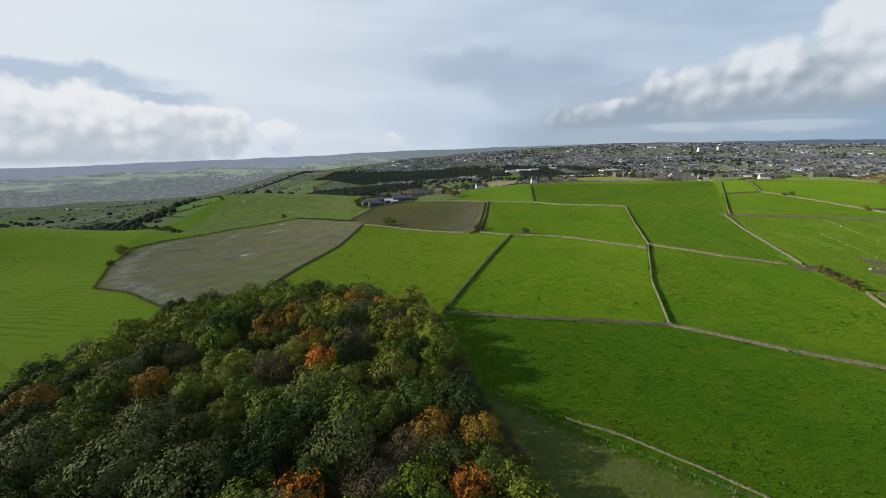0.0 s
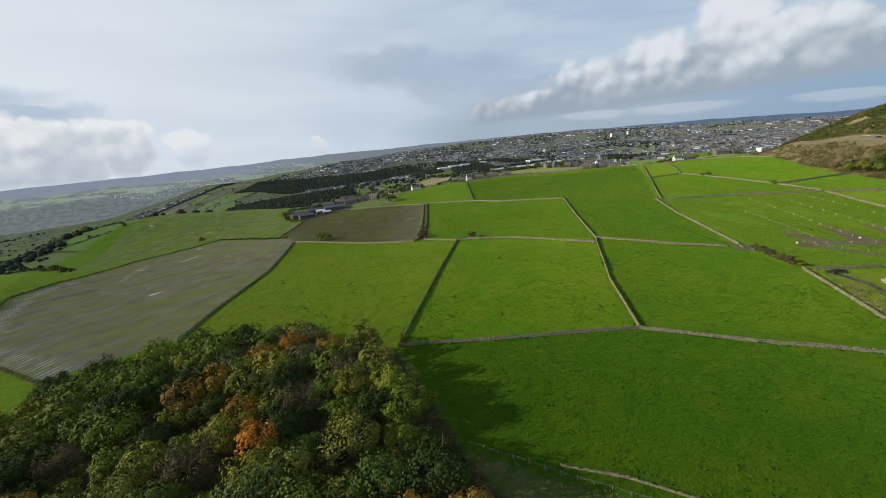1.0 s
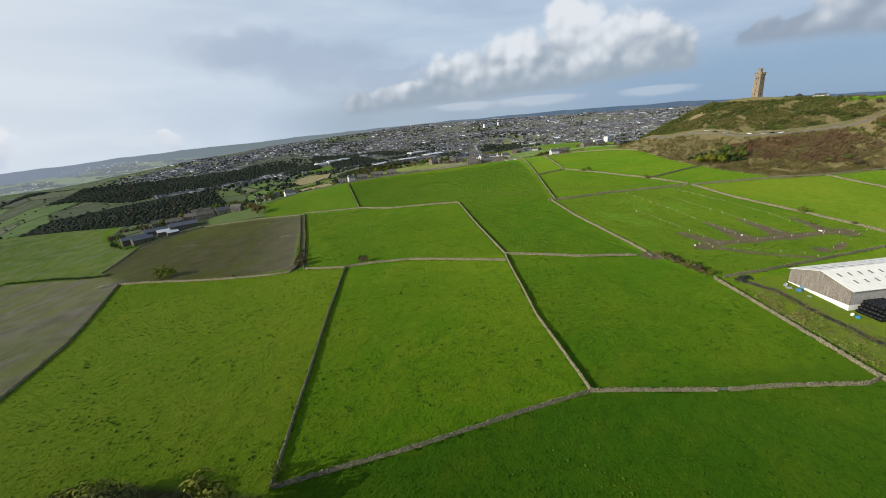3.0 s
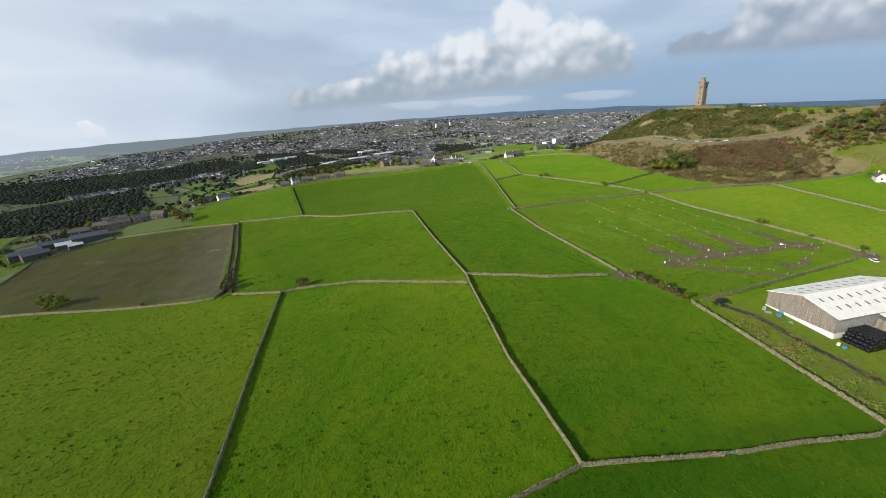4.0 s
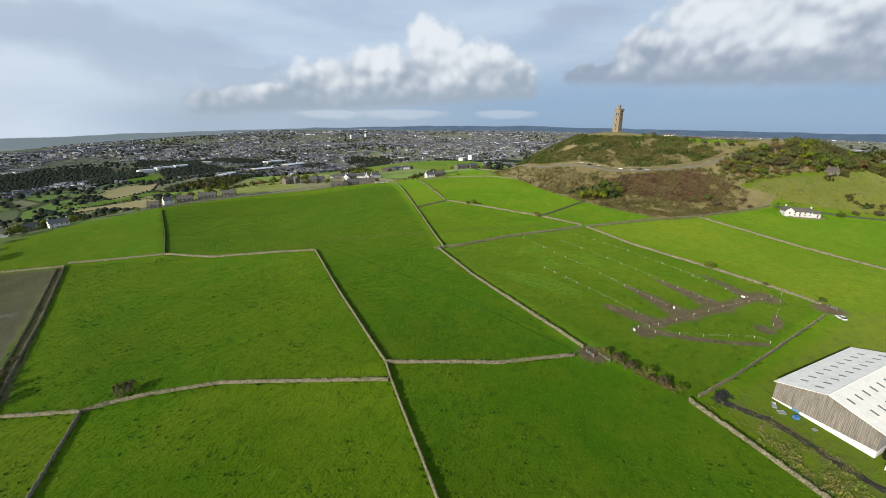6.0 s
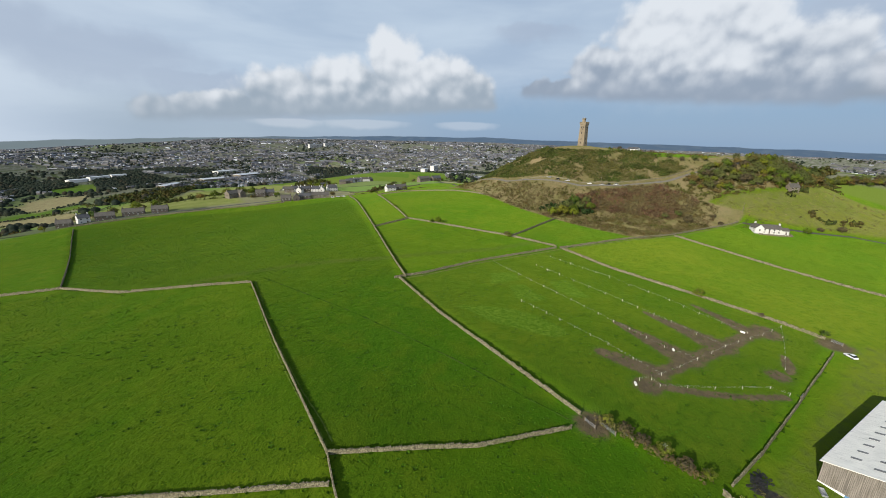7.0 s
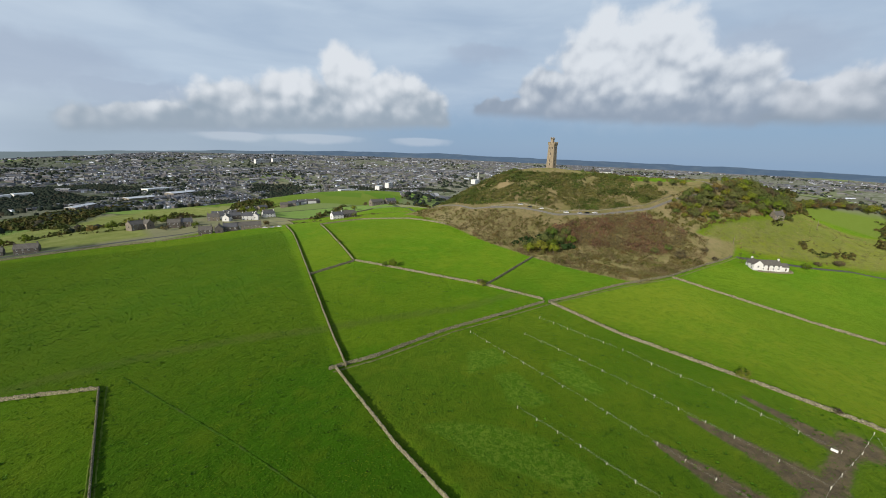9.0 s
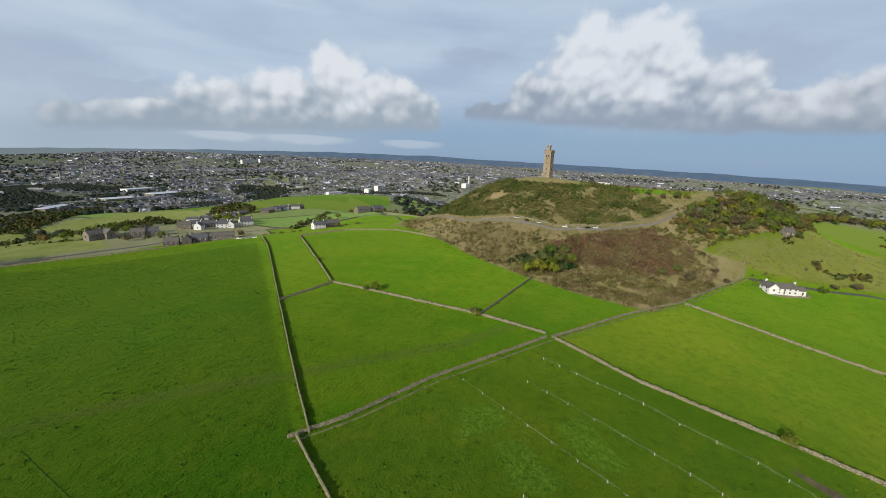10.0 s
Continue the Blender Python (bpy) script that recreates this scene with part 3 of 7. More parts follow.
FAR_WOODS = [[(311, 1113), (381, 1400), (420, 1424), (488, 1434), (647, 1800), (703, 1900), (617, 1600), (460, 1250), (382, 1106)], [(285, 850), (296, 950), (400, 1010), (490, 1045), (505, 970), (420, 900), (350, 880)], [(545, 930), (560, 990), (640, 1090), (680, 1060), (640, 960), (590, 910)],
             [(1050, 1680), (1230, 1900), (1420, 1930), (1480, 1850), (1300, 1820), (1120, 1660)], [(1577, 1720), (1640, 1700), (1680, 1420), (1860, 1290), (1840, 1220), (1600, 1380)], [(-650, 2000), (-640, 2420), (-309, 2540), (270, 2440), (278, 2250), (-12, 2050), (-369, 1820)],
             [(-600, 1700), (-370, 1750), (-100, 1680), (-60, 1480), (-250, 1300), (-480, 1380), (-620, 1560)], [(-330, 880), (-260, 930), (-150, 900), (-120, 850), (-200, 850), (-300, 860)], [(-640, 700), (-580, 720), (-500, 760), (-500, 790), (-600, 750)], [(780, 1560), (900, 1700), (1000, 1690), (880, 1520)], [(700, 180), (780, 100), (1000, 60), (1050, 130), (860, 230), (760, 260)],
             [(365, 2430), (423, 2680), (659, 2540), (817, 2340), (780, 2230), (569, 2250)], [(250, 1180), (265, 1300), (330, 1300), (370, 1100), (320, 1020), (290, 1060)], [(590, 1990), (620, 2060), (800, 2130), (810, 2060), (690, 2010)], [(860, 1800), (900, 1900), (1040, 1960), (1060, 1900), (960, 1820)],
             [(0, 1050), (40, 1250), (110, 1260), (100, 1060), (60, 1000)], [(-900, 620), (-880, 680), (-760, 720), (-660, 700), (-660, 670), (-780, 650)], [(-1300, 2250), (-1150, 2450), (-800, 2500), (-760, 2300)], [(346, 1690), (420, 2250), (560, 2300), (640, 2080), (580, 1950), (480, 1720)], [(150, 1700), (180, 2150), (330, 2300), (330, 1900)], [(620, 2250), (700, 2420), (900, 2250), (860, 2150)], [(1180, 1950), (1300, 2080), (1480, 2000), (1400, 1900)]]


def axis(lo, hi, step, end, fine, grow=1.07):
    mid = list(np.arange(lo, fine[0], step)) + list(np.arange(fine[0], fine[1], step * 0.45)) + list(np.arange(fine[1], hi + 1e-6, step))
    out, s, v = [], step, mid[-1]
    while v < end:
        s = min(s * grow, 60)
        v += s
        out.append(v)
    low, s, v = [], step, mid[0]
    while v > -end:
        s = min(s * grow, 60)
        v -= s
        low.append(v)
    return np.array(low[::-1] + mid + out)


def make_ground():
    xs, ys = axis(-330, 640, 3.5, 4900, (196, 298)), axis(20, 640, 3.5, 4900, (132, 206))
    x, y = np.meshgrid(xs, ys)
    x, y = x.ravel(), y.ravel()
    z = land(x, y)
    n, m = len(xs), len(ys)
    i = np.arange(n * m).reshape(m, n)
    quads = np.stack([i[:-1, :-1], i[:-1, 1:], i[1:, 1:], i[1:, :-1]], -1).reshape(-1, 4)
    me = bpy.data.meshes.new("ground")
    me.from_pydata(np.stack([x, y, z], -1).tolist(), [], quads.tolist())
    me.polygons.foreach_set("use_smooth", np.ones(len(me.polygons), bool))

    def mask(name, v):
        me.attributes.new(name, "FLOAT", "POINT").data.foreach_set("value", np.asarray(v, np.float32))

    soil = np.maximum(inside(PLOUGH_A, x, y, 4), 0.9 * inside(PLOUGH_B, x, y, 4))
    soil = np.maximum(soil, 0.42 * inside(MUD_W, x, y, 10))
    mask("soil", soil)
    mask("tilth", inside(PLOUGH_B, x, y, 4))
    mask("tracks", smooth(1 - (from_path([(-134, 184), (-176, 217), (-212, 240), (-262, 312), (-300, 385), (-298, 428)], x, y) - 2) / 6) + 0.7 * smooth(1 - from_path([(-250, 470), (-246, 430), (-236, 400)], x, y) / 7))
    mud = np.zeros(x.shape)
    for stroke in MUD_STROKES:
        for (ax, ay, aw), (bx, by, bw) in zip(stroke, stroke[1:]):
            s = np.clip(((x - ax) * (bx - ax) + (y - ay) * (by - ay)) / ((bx - ax) ** 2 + (by - ay) ** 2), 0, 1)
            far = np.hypot(x - ax - s * (bx - ax), y - ay - s * (by - ay))
            mud = np.maximum(mud, smooth(1.25 - 0.75 * far / (aw + s * (bw - aw))))
    for gx, gy, r in ((182, 187, 7), (283, 150, 8), (290, 128, 8), (211, 179, 6), (-88, 402, 9), (27, 322, 8), (248, 146, 5)):
        mud = np.maximum(mud, smooth(1 - (np.hypot(x - gx, y - gy) - r * 0.3) / r))
    mud = np.maximum(mud, 0.8 * smooth(1 - (from_path([(187, 150), (188, 143), (189, 136), (185, 128), (182, 119), (180, 111), (174, 92), (168, 78)], x, y) - 0.6) / 2.6))
    mask("mud", mud)
    bare = np.maximum.reduce([smooth(1 - (np.hypot((x - a) / p, (y - b) / q) - 0.4) / 0.8) for a, b, p, q in ((497, 362, 16, 9), (506, 372, 9, 7), (541, 258, 11, 8), (530, 268, 7, 6), (472, 398, 5, 10), (150, 640, 1, 1))])
    bare = np.maximum(bare, smooth(1 - (from_path([(455, 392), (480, 384), (505, 372), (524, 358)], x, y) - 0.8) / 2))
    mask("bare", bare)
    rough = np.maximum.reduce([inside(WASTE, x, y, 8), 0.8 * inside([(29, 319), (39, 396), (51.5, 487), (57.5, 490), (45, 396), (34, 315)], x, y, 3), 0.4 * inside(YARD, x, y, 8), 0.5 * inside(SOUTH_STRIP, x, y, 5), 0.5 * inside(PALE, x, y, 14)])
    top = smooth(1 - (np.hypot(x - 600, y - 268) - 40) / 45)
    mask("rough", rough * (1 - 0.8 * top * (land(x, y) > 77)))
    r = np.hypot(x - 150, y - 300)
    west = inside([(-330, 392), (-274, 308), (-219, 231), (-183, 213), (-141, 181), (-128, 140), (-140, 108), (-150, 60), (-600, 60), (-640, 500), (-400, 520)], x, y, 3)
    mask("rows", west)
    core = inside(CORE, x, y, 6)
    mask("distance", 1 - core)
    # a tint for each field
    tint = np.where(west > 0.5, 1.0, 0.5)
    for v, poly in ((0.85, [J_WOOD, J_SW, (-3, 335), (-83, 396), (-95, 195)]), (0.6, [J_WOOD, J_S, J_MID, J_SW]), (0.35, [J_SW, J_MID, J_NW, (104, 446), (55, 488)]),
                    (0.25, [J_S, J_MID, J_GATE, (180, 156), (161, 106)]), (0.1, [J_MID, J_NW, J_NE, J_GATE]), (0.02, [J_NW, (104, 446), (140, 650), (350, 515), J_NE]),
                    (0.35, [J_NE, J_LANE, (318, 330), (309, 376), (276, 388)]), (0.45, [(326, 295), (389, 291), (424, 385), (440, 440), (380, 500), (309, 376)]), (0.25, [J_LANE, (326, 295), (389, 291), J_FORK]),
                    (0.45, [J_LANE, J_FORK, (362, 110), (293, 130)]), (0.3, [J_FORK, (484, 171), (515, 80), (362, 110)]), (0.05, [J_NE, J_LANE, (293, 130), (180, 156)]), (0.0, [J_WOOD, J_S, (161, 106), (140, 0), (20, 70)])):
        k = inside(poly, x, y, 2)
        tint = tint * (1 - k) + v * k
    mask("tint", tint)
    mask("dry", np.maximum.reduce([0.3 * inside([J_NE, J_LANE, (304, 176), (293, 131), (184, 155), BACK[2], BACK[1]], x, y, 3), 0.46 * inside([J_LANE, J_FORK, (391, 137), (374, 70), (280, 125), (293, 131), (304, 176)], x, y, 2), 0.8 * inside(PALE, x, y, 14), 0.5 * inside(YARD, x, y, 8), 0.4 * inside([J_WOOD, J_SW, J_W, (-3, 334), (-83, 394), (-93, 195)], x, y, 3)]))
    mask("shaded_litter", inside(WOOD, x, y, 5))
    mask("damp", 0.8 * smooth(1 - (from_path([(150, 392), (175, 378), (189, 369), (213, 351), (238, 329), (262, 314), (292, 291), (330, 275)], x, y) - 1.2) / 5))
    mask("tufted", np.max([inside(q, x, y, 8) for q in ([(250, 254), (257, 249), (249, 231), (241, 236), (238, 244)], [(269, 241), (279, 235), (265, 217), (258, 223), (260, 233)], [(246, 262), (258, 270), (268, 262), (262, 252)], [(226, 210), (231, 228), (225, 250), (214, 262), (212, 240), (218, 215)])], axis=0))
    mask("urban", smooth((np.hypot(x - 100, y - 180) - 1380) / 350) * (0.4 + 0.6 * smooth((x + 350) / 500)))
    mask("olive", np.max([inside(m, x, y, 8) for m in OLIVES], axis=0))
    mask("tan", np.max([inside(m, x, y, 8) for m in TANS], axis=0))
    mask("meadow", np.max([inside(m, x, y, 8) for m in MEADOWS], axis=0))
    ob = new("ground", me)
    me.materials.append(ground_material())
    return tagged(ob, "rolling green pasture, ploughed soil and far valley", "ground", kind="structure")

make_ground()


# ---- building blocks ----
def mesh_ob(name, verts, faces, mat, smooth_=False):
    me = bpy.data.meshes.new(name)
    me.from_pydata([tuple(map(float, v)) for v in verts], [], faces)
    if smooth_:
        me.polygons.foreach_set("use_smooth", np.ones(len(me.polygons), bool))
    me.materials.append(mat)
    return new(name, me)


def part(name, bm, mat, parent=None, label=""):
    """Links a bmesh as one mesh object under a thing or a part."""
    me = bpy.data.meshes.new(name)
    bm.to_mesh(me)
    bm.free()
    me.materials.append(mat)
    ob = new(name, me)
    ob.parent = parent
    return tagged(ob, label)


def thing(name, m, label, category, group=""):
    ob = new(name)
    ob.matrix_world = m
    ob.empty_display_size = 0.5
    return tagged(ob, label, category, group)


def box(bm, x0, x1, y0, y1, z0, z1, bevel=0.0, taper=0.0):
    v = [bm.verts.new((x, y, z)) for z, k in ((z0, 0.0), (z1, taper)) for x, y in ((x0 + k, y0 + k), (x1 - k, y0 + k), (x1 - k, y1 - k), (x0 + k, y1 - k))]
    f = [bm.faces.new([v[i] for i in q]) for q in ((3, 2, 1, 0), (4, 5, 6, 7), (0, 1, 5, 4), (1, 2, 6, 5), (2, 3, 7, 6), (3, 0, 4, 7))]
    if bevel:
        bmesh.ops.bevel(bm, geom=list({e for q in f for e in q.edges}), offset=bevel, segments=2, affect="EDGES")
    return v


def prism(bm, outline, y0, y1):
    """An outline in x and z, drawn out from y0 to y1."""
    a = [bm.verts.new((x, y0, z)) for x, z in outline]
    b = [bm.verts.new((x, y1, z)) for x, z in outline]
    bm.faces.new(a)
    bm.faces.new(b[::-1])
    for i in range(len(a)):
        j = (i + 1) % len(a)
        bm.faces.new((a[j], a[i], b[i], b[j]))
    bmesh.ops.recalc_face_normals(bm, faces=bm.faces[:])


def tube(bm, p0, p1, r0, r1, n=6, cap=True):
    p0, p1 = Vector(p0), Vector(p1)
    d = (p1 - p0).normalized()
    u = d.orthogonal().normalized()
    w = d.cross(u)
    rings = [[bm.verts.new(p + (u * math.cos(k * math.tau / n) + w * math.sin(k * math.tau / n)) * r) for k in range(n)] for p, r in ((p0, r0), (p1, r1))]
    for k in range(n):
        bm.faces.new((rings[0][k], rings[0][(k + 1) % n], rings[1][(k + 1) % n], rings[1][k]))
    if cap:
        bm.faces.new(rings[1])
        bm.faces.new(rings[0][::-1])


# ---- dry-stone walls ----
def resample(path, step):
    pts = [np.array(path[0], float)]
    for a, b in zip(path, path[1:]):
        a, b = np.array(a, float), np.array(b, float)
        n = max(1, int(round(np.hypot(*(b - a)) / step)))
        pts += [a + (b - a) * k / n for k in range(1, n + 1)]
    return np.array(pts)


WALL_LINES = []


def stone_wall(path, high=1.15, wide=0.55, label="", gaps=(), seed=0, name="dry_stone_wall"):
    """A weathered wall: a battered body of uneven courses, and cope stones set on edge along its top."""
    rng = np.random.default_rng(seed + 7)
    wide *= 0.86
    WALL_LINES.append(path)
    p = resample(path, 0.85)
    n = len(p)
    wob = np.cumsum(rng.normal(0, 0.03, (n, 2)), 0)
    wob -= np.linspace(0, 1, n)[:, None] * wob[-1]
    p = p + wob * 0.6
    d = np.gradient(p, axis=0) if n > 1 else np.array([[1, 0]])
    d /= np.hypot(*d.T)[:, None] + 1e-9
    side = np.stack([-d[:, 1], d[:, 0]], -1)
    z = land(p[:, 0], p[:, 1])
    hh = high * (0.82 + 0.3 * rng.random(n)) - 0.35 * (rng.random(n) > 0.95)
    verts, faces = [], []
    prof = [(-0.5, -0.3), (-0.5, 0.03), (-0.47, 0.42), (-0.36, 0.82), (-0.28, 1.0), (0.28, 1.0), (0.36, 0.82), (0.47, 0.42), (0.5, 0.03), (0.5, -0.3)]
    k = len(prof)
    for i in range(n):
        for s, h in prof:
            o = side[i] * wide * (s + rng.normal(0, 0.05)) + d[i] * rng.normal(0, 0.06)
            verts.append((p[i, 0] + o[0], p[i, 1] + o[1], z[i] + hh[i] * h))
    for i in range(n - 1):
        for j in range(k - 1):
            a = i * k + j
            faces.append((a, a + 1, a + k + 1, a + k))
    faces += [tuple(range(k)), tuple((n - 1) * k + j for j in range(k))[::-1]]
    ob = thing(name, Matrix(), label or "weathered grey dry-stone field wall with uneven top", "wall", "field walls")
    body = mesh_ob("wall_body", verts, faces, STONE)
    body.parent = ob
    # cope stones
    q = resample(path, 0.42)
    q = q + np.stack([np.interp(np.linspace(0, 1, len(q)), np.linspace(0, 1, n), wob[:, c] * 0.6) for c in (0, 1)], -1)
    zz = np.interp(np.linspace(0, 1, len(q)), np.linspace(0, 1, n), z + hh)
    dq = np.gradient(q, axis=0)
    dq /= np.hypot(*dq.T)[:, None] + 1e-9
    v2, f2 = [], []
    for i in range(len(q)):
        if rng.random() < 0.12:
            continue
        dx, sd = dq[i], np.array([-dq[i, 1], dq[i, 0]])
        L, W, H = 0.19 * rng.uniform(0.7, 1.3), wide * 0.36 * rng.uniform(0.7, 1.25), rng.uniform(0.12, 0.38)
        b0 = len(v2)
        for hz, kk in ((-0.1, 1.0), (H, rng.uniform(0.6, 0.9))):
            for sx, sy in ((-1, -1), (1, -1), (1, 1), (-1, 1)):
                o = dx * sx * L * kk + sd * sy * W * kk
                v2.append((q[i, 0] + o[0], q[i, 1] + o[1], zz[i] + hz + rng.normal(0, 0.03)))
        f2 += [tuple(b0 + c for c in f) for f in ((4, 5, 6, 7), (0, 1, 5, 4), (1, 2, 6, 5), (2, 3, 7, 6), (3, 0, 4, 7))]
    cope = mesh_ob("cope_stones", v2, f2, STONE)
    cope.parent = ob
    return ob


WALLS = [
    [J_WOOD, (35, 142.5), (65, 138), J_S], [J_S, (88.5, 132.5), (102, 124.8), (115, 117.2)], [(118, 115.5), (135, 107.5), (152, 98), (158, 97)],
    [J_WOOD, (15, 190), (32, 238), J_SW], [J_S, (98.5, 174.5), (122.9, 226.5), J_MID], [J_MID, (146.5, 296), J_NW], [J_MID, (154, 207), (176, 191)],
    [J_W, (40.7, 300.2), J_SW], [J_SW, (58, 286.8), (67.4, 281.5), (84.7, 268.8), (103, 248.3), (122.4, 227.6)], BACK[:3], BACK[3:], [(22.8, 314.2), (26.6, 318), (28.6, 326), (31, 340), (40, 396), (52.5, 486)], [(30.6, 311.5), (30.8, 316), (34.6, 340), (44, 396), (56.5, 489.5)],
    [(58, 494), (106.5, 456), (124, 413), (145, 389), J_NW], [(106.5, 457), (121, 530), (138, 625)],
    [(140, 641), (190, 627), (221, 615), (247, 604), (276, 588)], [(354, 558), (367, 545)], [(371.5, 540), (341, 487), (278.5, 390), (240, 329), (223, 301)],
    [(218, 304.5), (234, 296.5), (268, 285.5), (323, 260.5)], [J_LANE, (374, 232), J_FORK], [J_FORK, (458, 189), (486, 173)],
    [(324, 257), (311, 221), (304.5, 176), (298.5, 146), (293, 131)], [(326, 262), (324.5, 295.5), (318, 332), (310.2, 383.5)], [(310.2, 384.5), (338, 431), (384, 504)],
    [(325, 295), (389, 291.5)], [(277.5, 388), (309, 383.5)], [(411, 207), (399, 165), (391, 137), (382.5, 104), (374, 70)], [(184, 154.5), (202, 149), (239.5, 139.5), (280, 129.5)],
    [(-94, 193), (-91, 232), (-84, 300), (-82, 392)], [(-80, 391), (-52, 370), (-3, 331), (12.4, 319), (22.4, 314)],
]
for k, w in enumerate(WALLS):
    stone_wall(w, seed=k)


def ribbon(name, path, wide, mat, label, step=2.0, lift=0.06, ragged=0.0):
    """A strip of road or track laid over the ground."""
    p = resample(path, step)
    for _ in range(6):
        p[1:-1] = (p[:-2] + 2 * p[1:-1] + p[2:]) / 4
    d = np.gradient(p, axis=0)
    d /= np.hypot(*d.T)[:, None] + 1e-9
    side = np.stack([-d[:, 1], d[:, 0]], -1)
    rng = np.random.default_rng(len(p))
    rows = []
    for s in (-0.5, -0.25, 0.0, 0.25, 0.5):
        q = p + side * (wide * (s + (rng.normal(0, ragged, len(p)) * abs(s) * 2)[:, None]))
        rows.append(np.column_stack([q, land(q[:, 0], q[:, 1]) + lift + 0.03 * (0.5 - abs(s)) * 2 - 0.09 * (abs(s) > 0.4)]))
    v = np.stack(rows, 1).reshape(-1, 3)
    f = [(i * 5 + j, i * 5 + j + 5, i * 5 + j + 6, i * 5 + j + 1) for i in range(len(p) - 1) for j in range(4)]
    ob = mesh_ob(name, v, f, mat, True)
    return tagged(ob, label, name, kind="structure")


TRACK = plain("stony_track", (0.12, 0.125, 0.05), 0.95, vary=0.35, scale=0.6, dirt=(0.07, 0.1, 0.02), relief=0.05)
HILL_TARMAC = plain("pale_tarmac", (0.13, 0.122, 0.11), 0.85, vary=0.2, scale=0.8, dirt=(0.16, 0.14, 0.08))
TARMAC = plain("worn_tarmac", (0.062, 0.06, 0.055), 0.85, vary=0.2, scale=0.8)
ribbon("track", [(218, 302.3), (234, 294.2), (268, 282.8), (324, 257), (374, 229.5), (410, 206.5), (458, 186.5), (488, 170)], 1.1, TRACK, "stony farm track between two field walls", ragged=0.08)
DITCH = plain("wet_ditch_earth", (0.03, 0.025, 0.017), 0.6, vary=0.4, scale=0.8, dirt=(0.05, 0.06, 0.02))
ribbon("ditch", [(187, 150), (188, 143), (189, 136), (185, 128), (182, 119), (180, 111), (174, 92), (168, 78)], 2.6, DITCH, "dark wet ditch beside the barn yard", ragged=0.15)
RUT = plain("worn_grass_rut", (0.03, 0.072, 0.005), 0.95, vary=0.4, scale=0.7, dirt=(0.075, 0.085, 0.03), relief=0.03)
PALE_RUT = plain("flattened_grass", (0.085, 0.125, 0.02), 0.95, vary=0.35, scale=0.7, dirt=(0.04, 0.07, 0.008), relief=0.03)
for m in (RUT, PALE_RUT, TRACK):
    m.node_tree.nodes["Principled BSDF"].inputs["Specular IOR Level"].default_value = 0.02
ribbon("track", [(176, 362), (176.5, 351), (177, 340), (180, 298), (181, 262), (181, 236), (179.5, 213), (179, 193)], 0.7, RUT, "thin trodden line across the pasture", ragged=0.2)
for off in (-0.9, 0.9):
    ribbon("track", [(170 + off, 361), (152.5 + off, 314), (144.5 + off, 290), (137 + off, 265), (132.5 + off, 246), (130 + off, 238)], 0.5, PALE_RUT, "pair of wheel ruts in grass beside a field wall", ragged=0.2)
ribbon("road", [(488, 170), (507, 122), (519, 100), (517, 82), (505, 40)], 3.4, TARMAC, "narrow tarmac lane past the cottage")
ribbon("road", ROAD + [(590, 185), (610, 200), (600, 240), (585, 275), (575, 295)], 2.5, HILL_TARMAC, "tarmac hill road climbing to the tower")
ribbon("road", [(40, 900), (110, 700), (150, 655), (200, 634), (250, 613), (300, 596), (350, 594), (402, 587), (457, 566), (514, 562), (545, 545), (540, 515), (505, 480)], 4.5, TARMAC, "ridge road behind the fields")

# ---- trees and shrubs ----
GREEN = foliage("oak_leaves", [(0.06372, 0.0928, 0.01089), (0.09912, 0.1357, 0.01331), (0.0531, 0.08804, 0.01573), (0.1239, 0.1508, 0.01573), (0.1392, 0.1415, 0.01936), (0.08142, 0.1088, 0.01331), (0.1239, 0.1357, 0.0242)])
AUTUMN = foliage("turning_leaves", [(0.2, 0.1, 0.014), (0.17, 0.105, 0.016), (0.19, 0.13, 0.016), (0.15, 0.095, 0.02)])
# oak leaves again, their colour darkened to stand in for deep shade
SHADY = foliage("oak_leaves_painted_shade", [(0.024, 0.04, 0.008), (0.032, 0.05, 0.01), (0.02, 0.036, 0.01), (0.044, 0.058, 0.011)])
BRONZE = foliage("bronze_leaves", [(0.11, 0.082, 0.03), (0.13, 0.095, 0.03), (0.1, 0.085, 0.028)])
FLAME = foliage("orange_leaves", [(0.27, 0.1, 0.014)])
GREY = foliage("bare_twigs", [(0.075, 0.062, 0.036), (0.085, 0.072, 0.04), (0.062, 0.052, 0.033)])
OLIVE = foliage("willow_leaves", [(0.075, 0.088, 0.028), (0.088, 0.098, 0.035), (0.068, 0.09, 0.024)])
DARK = foliage("evergreen", [(0.018, 0.038, 0.012), (0.024, 0.045, 0.013), (0.030, 0.052, 0.012)])
BARK = plain("bark", (0.085, 0.07, 0.05), 0.9, scale=3.0, relief=0.05)


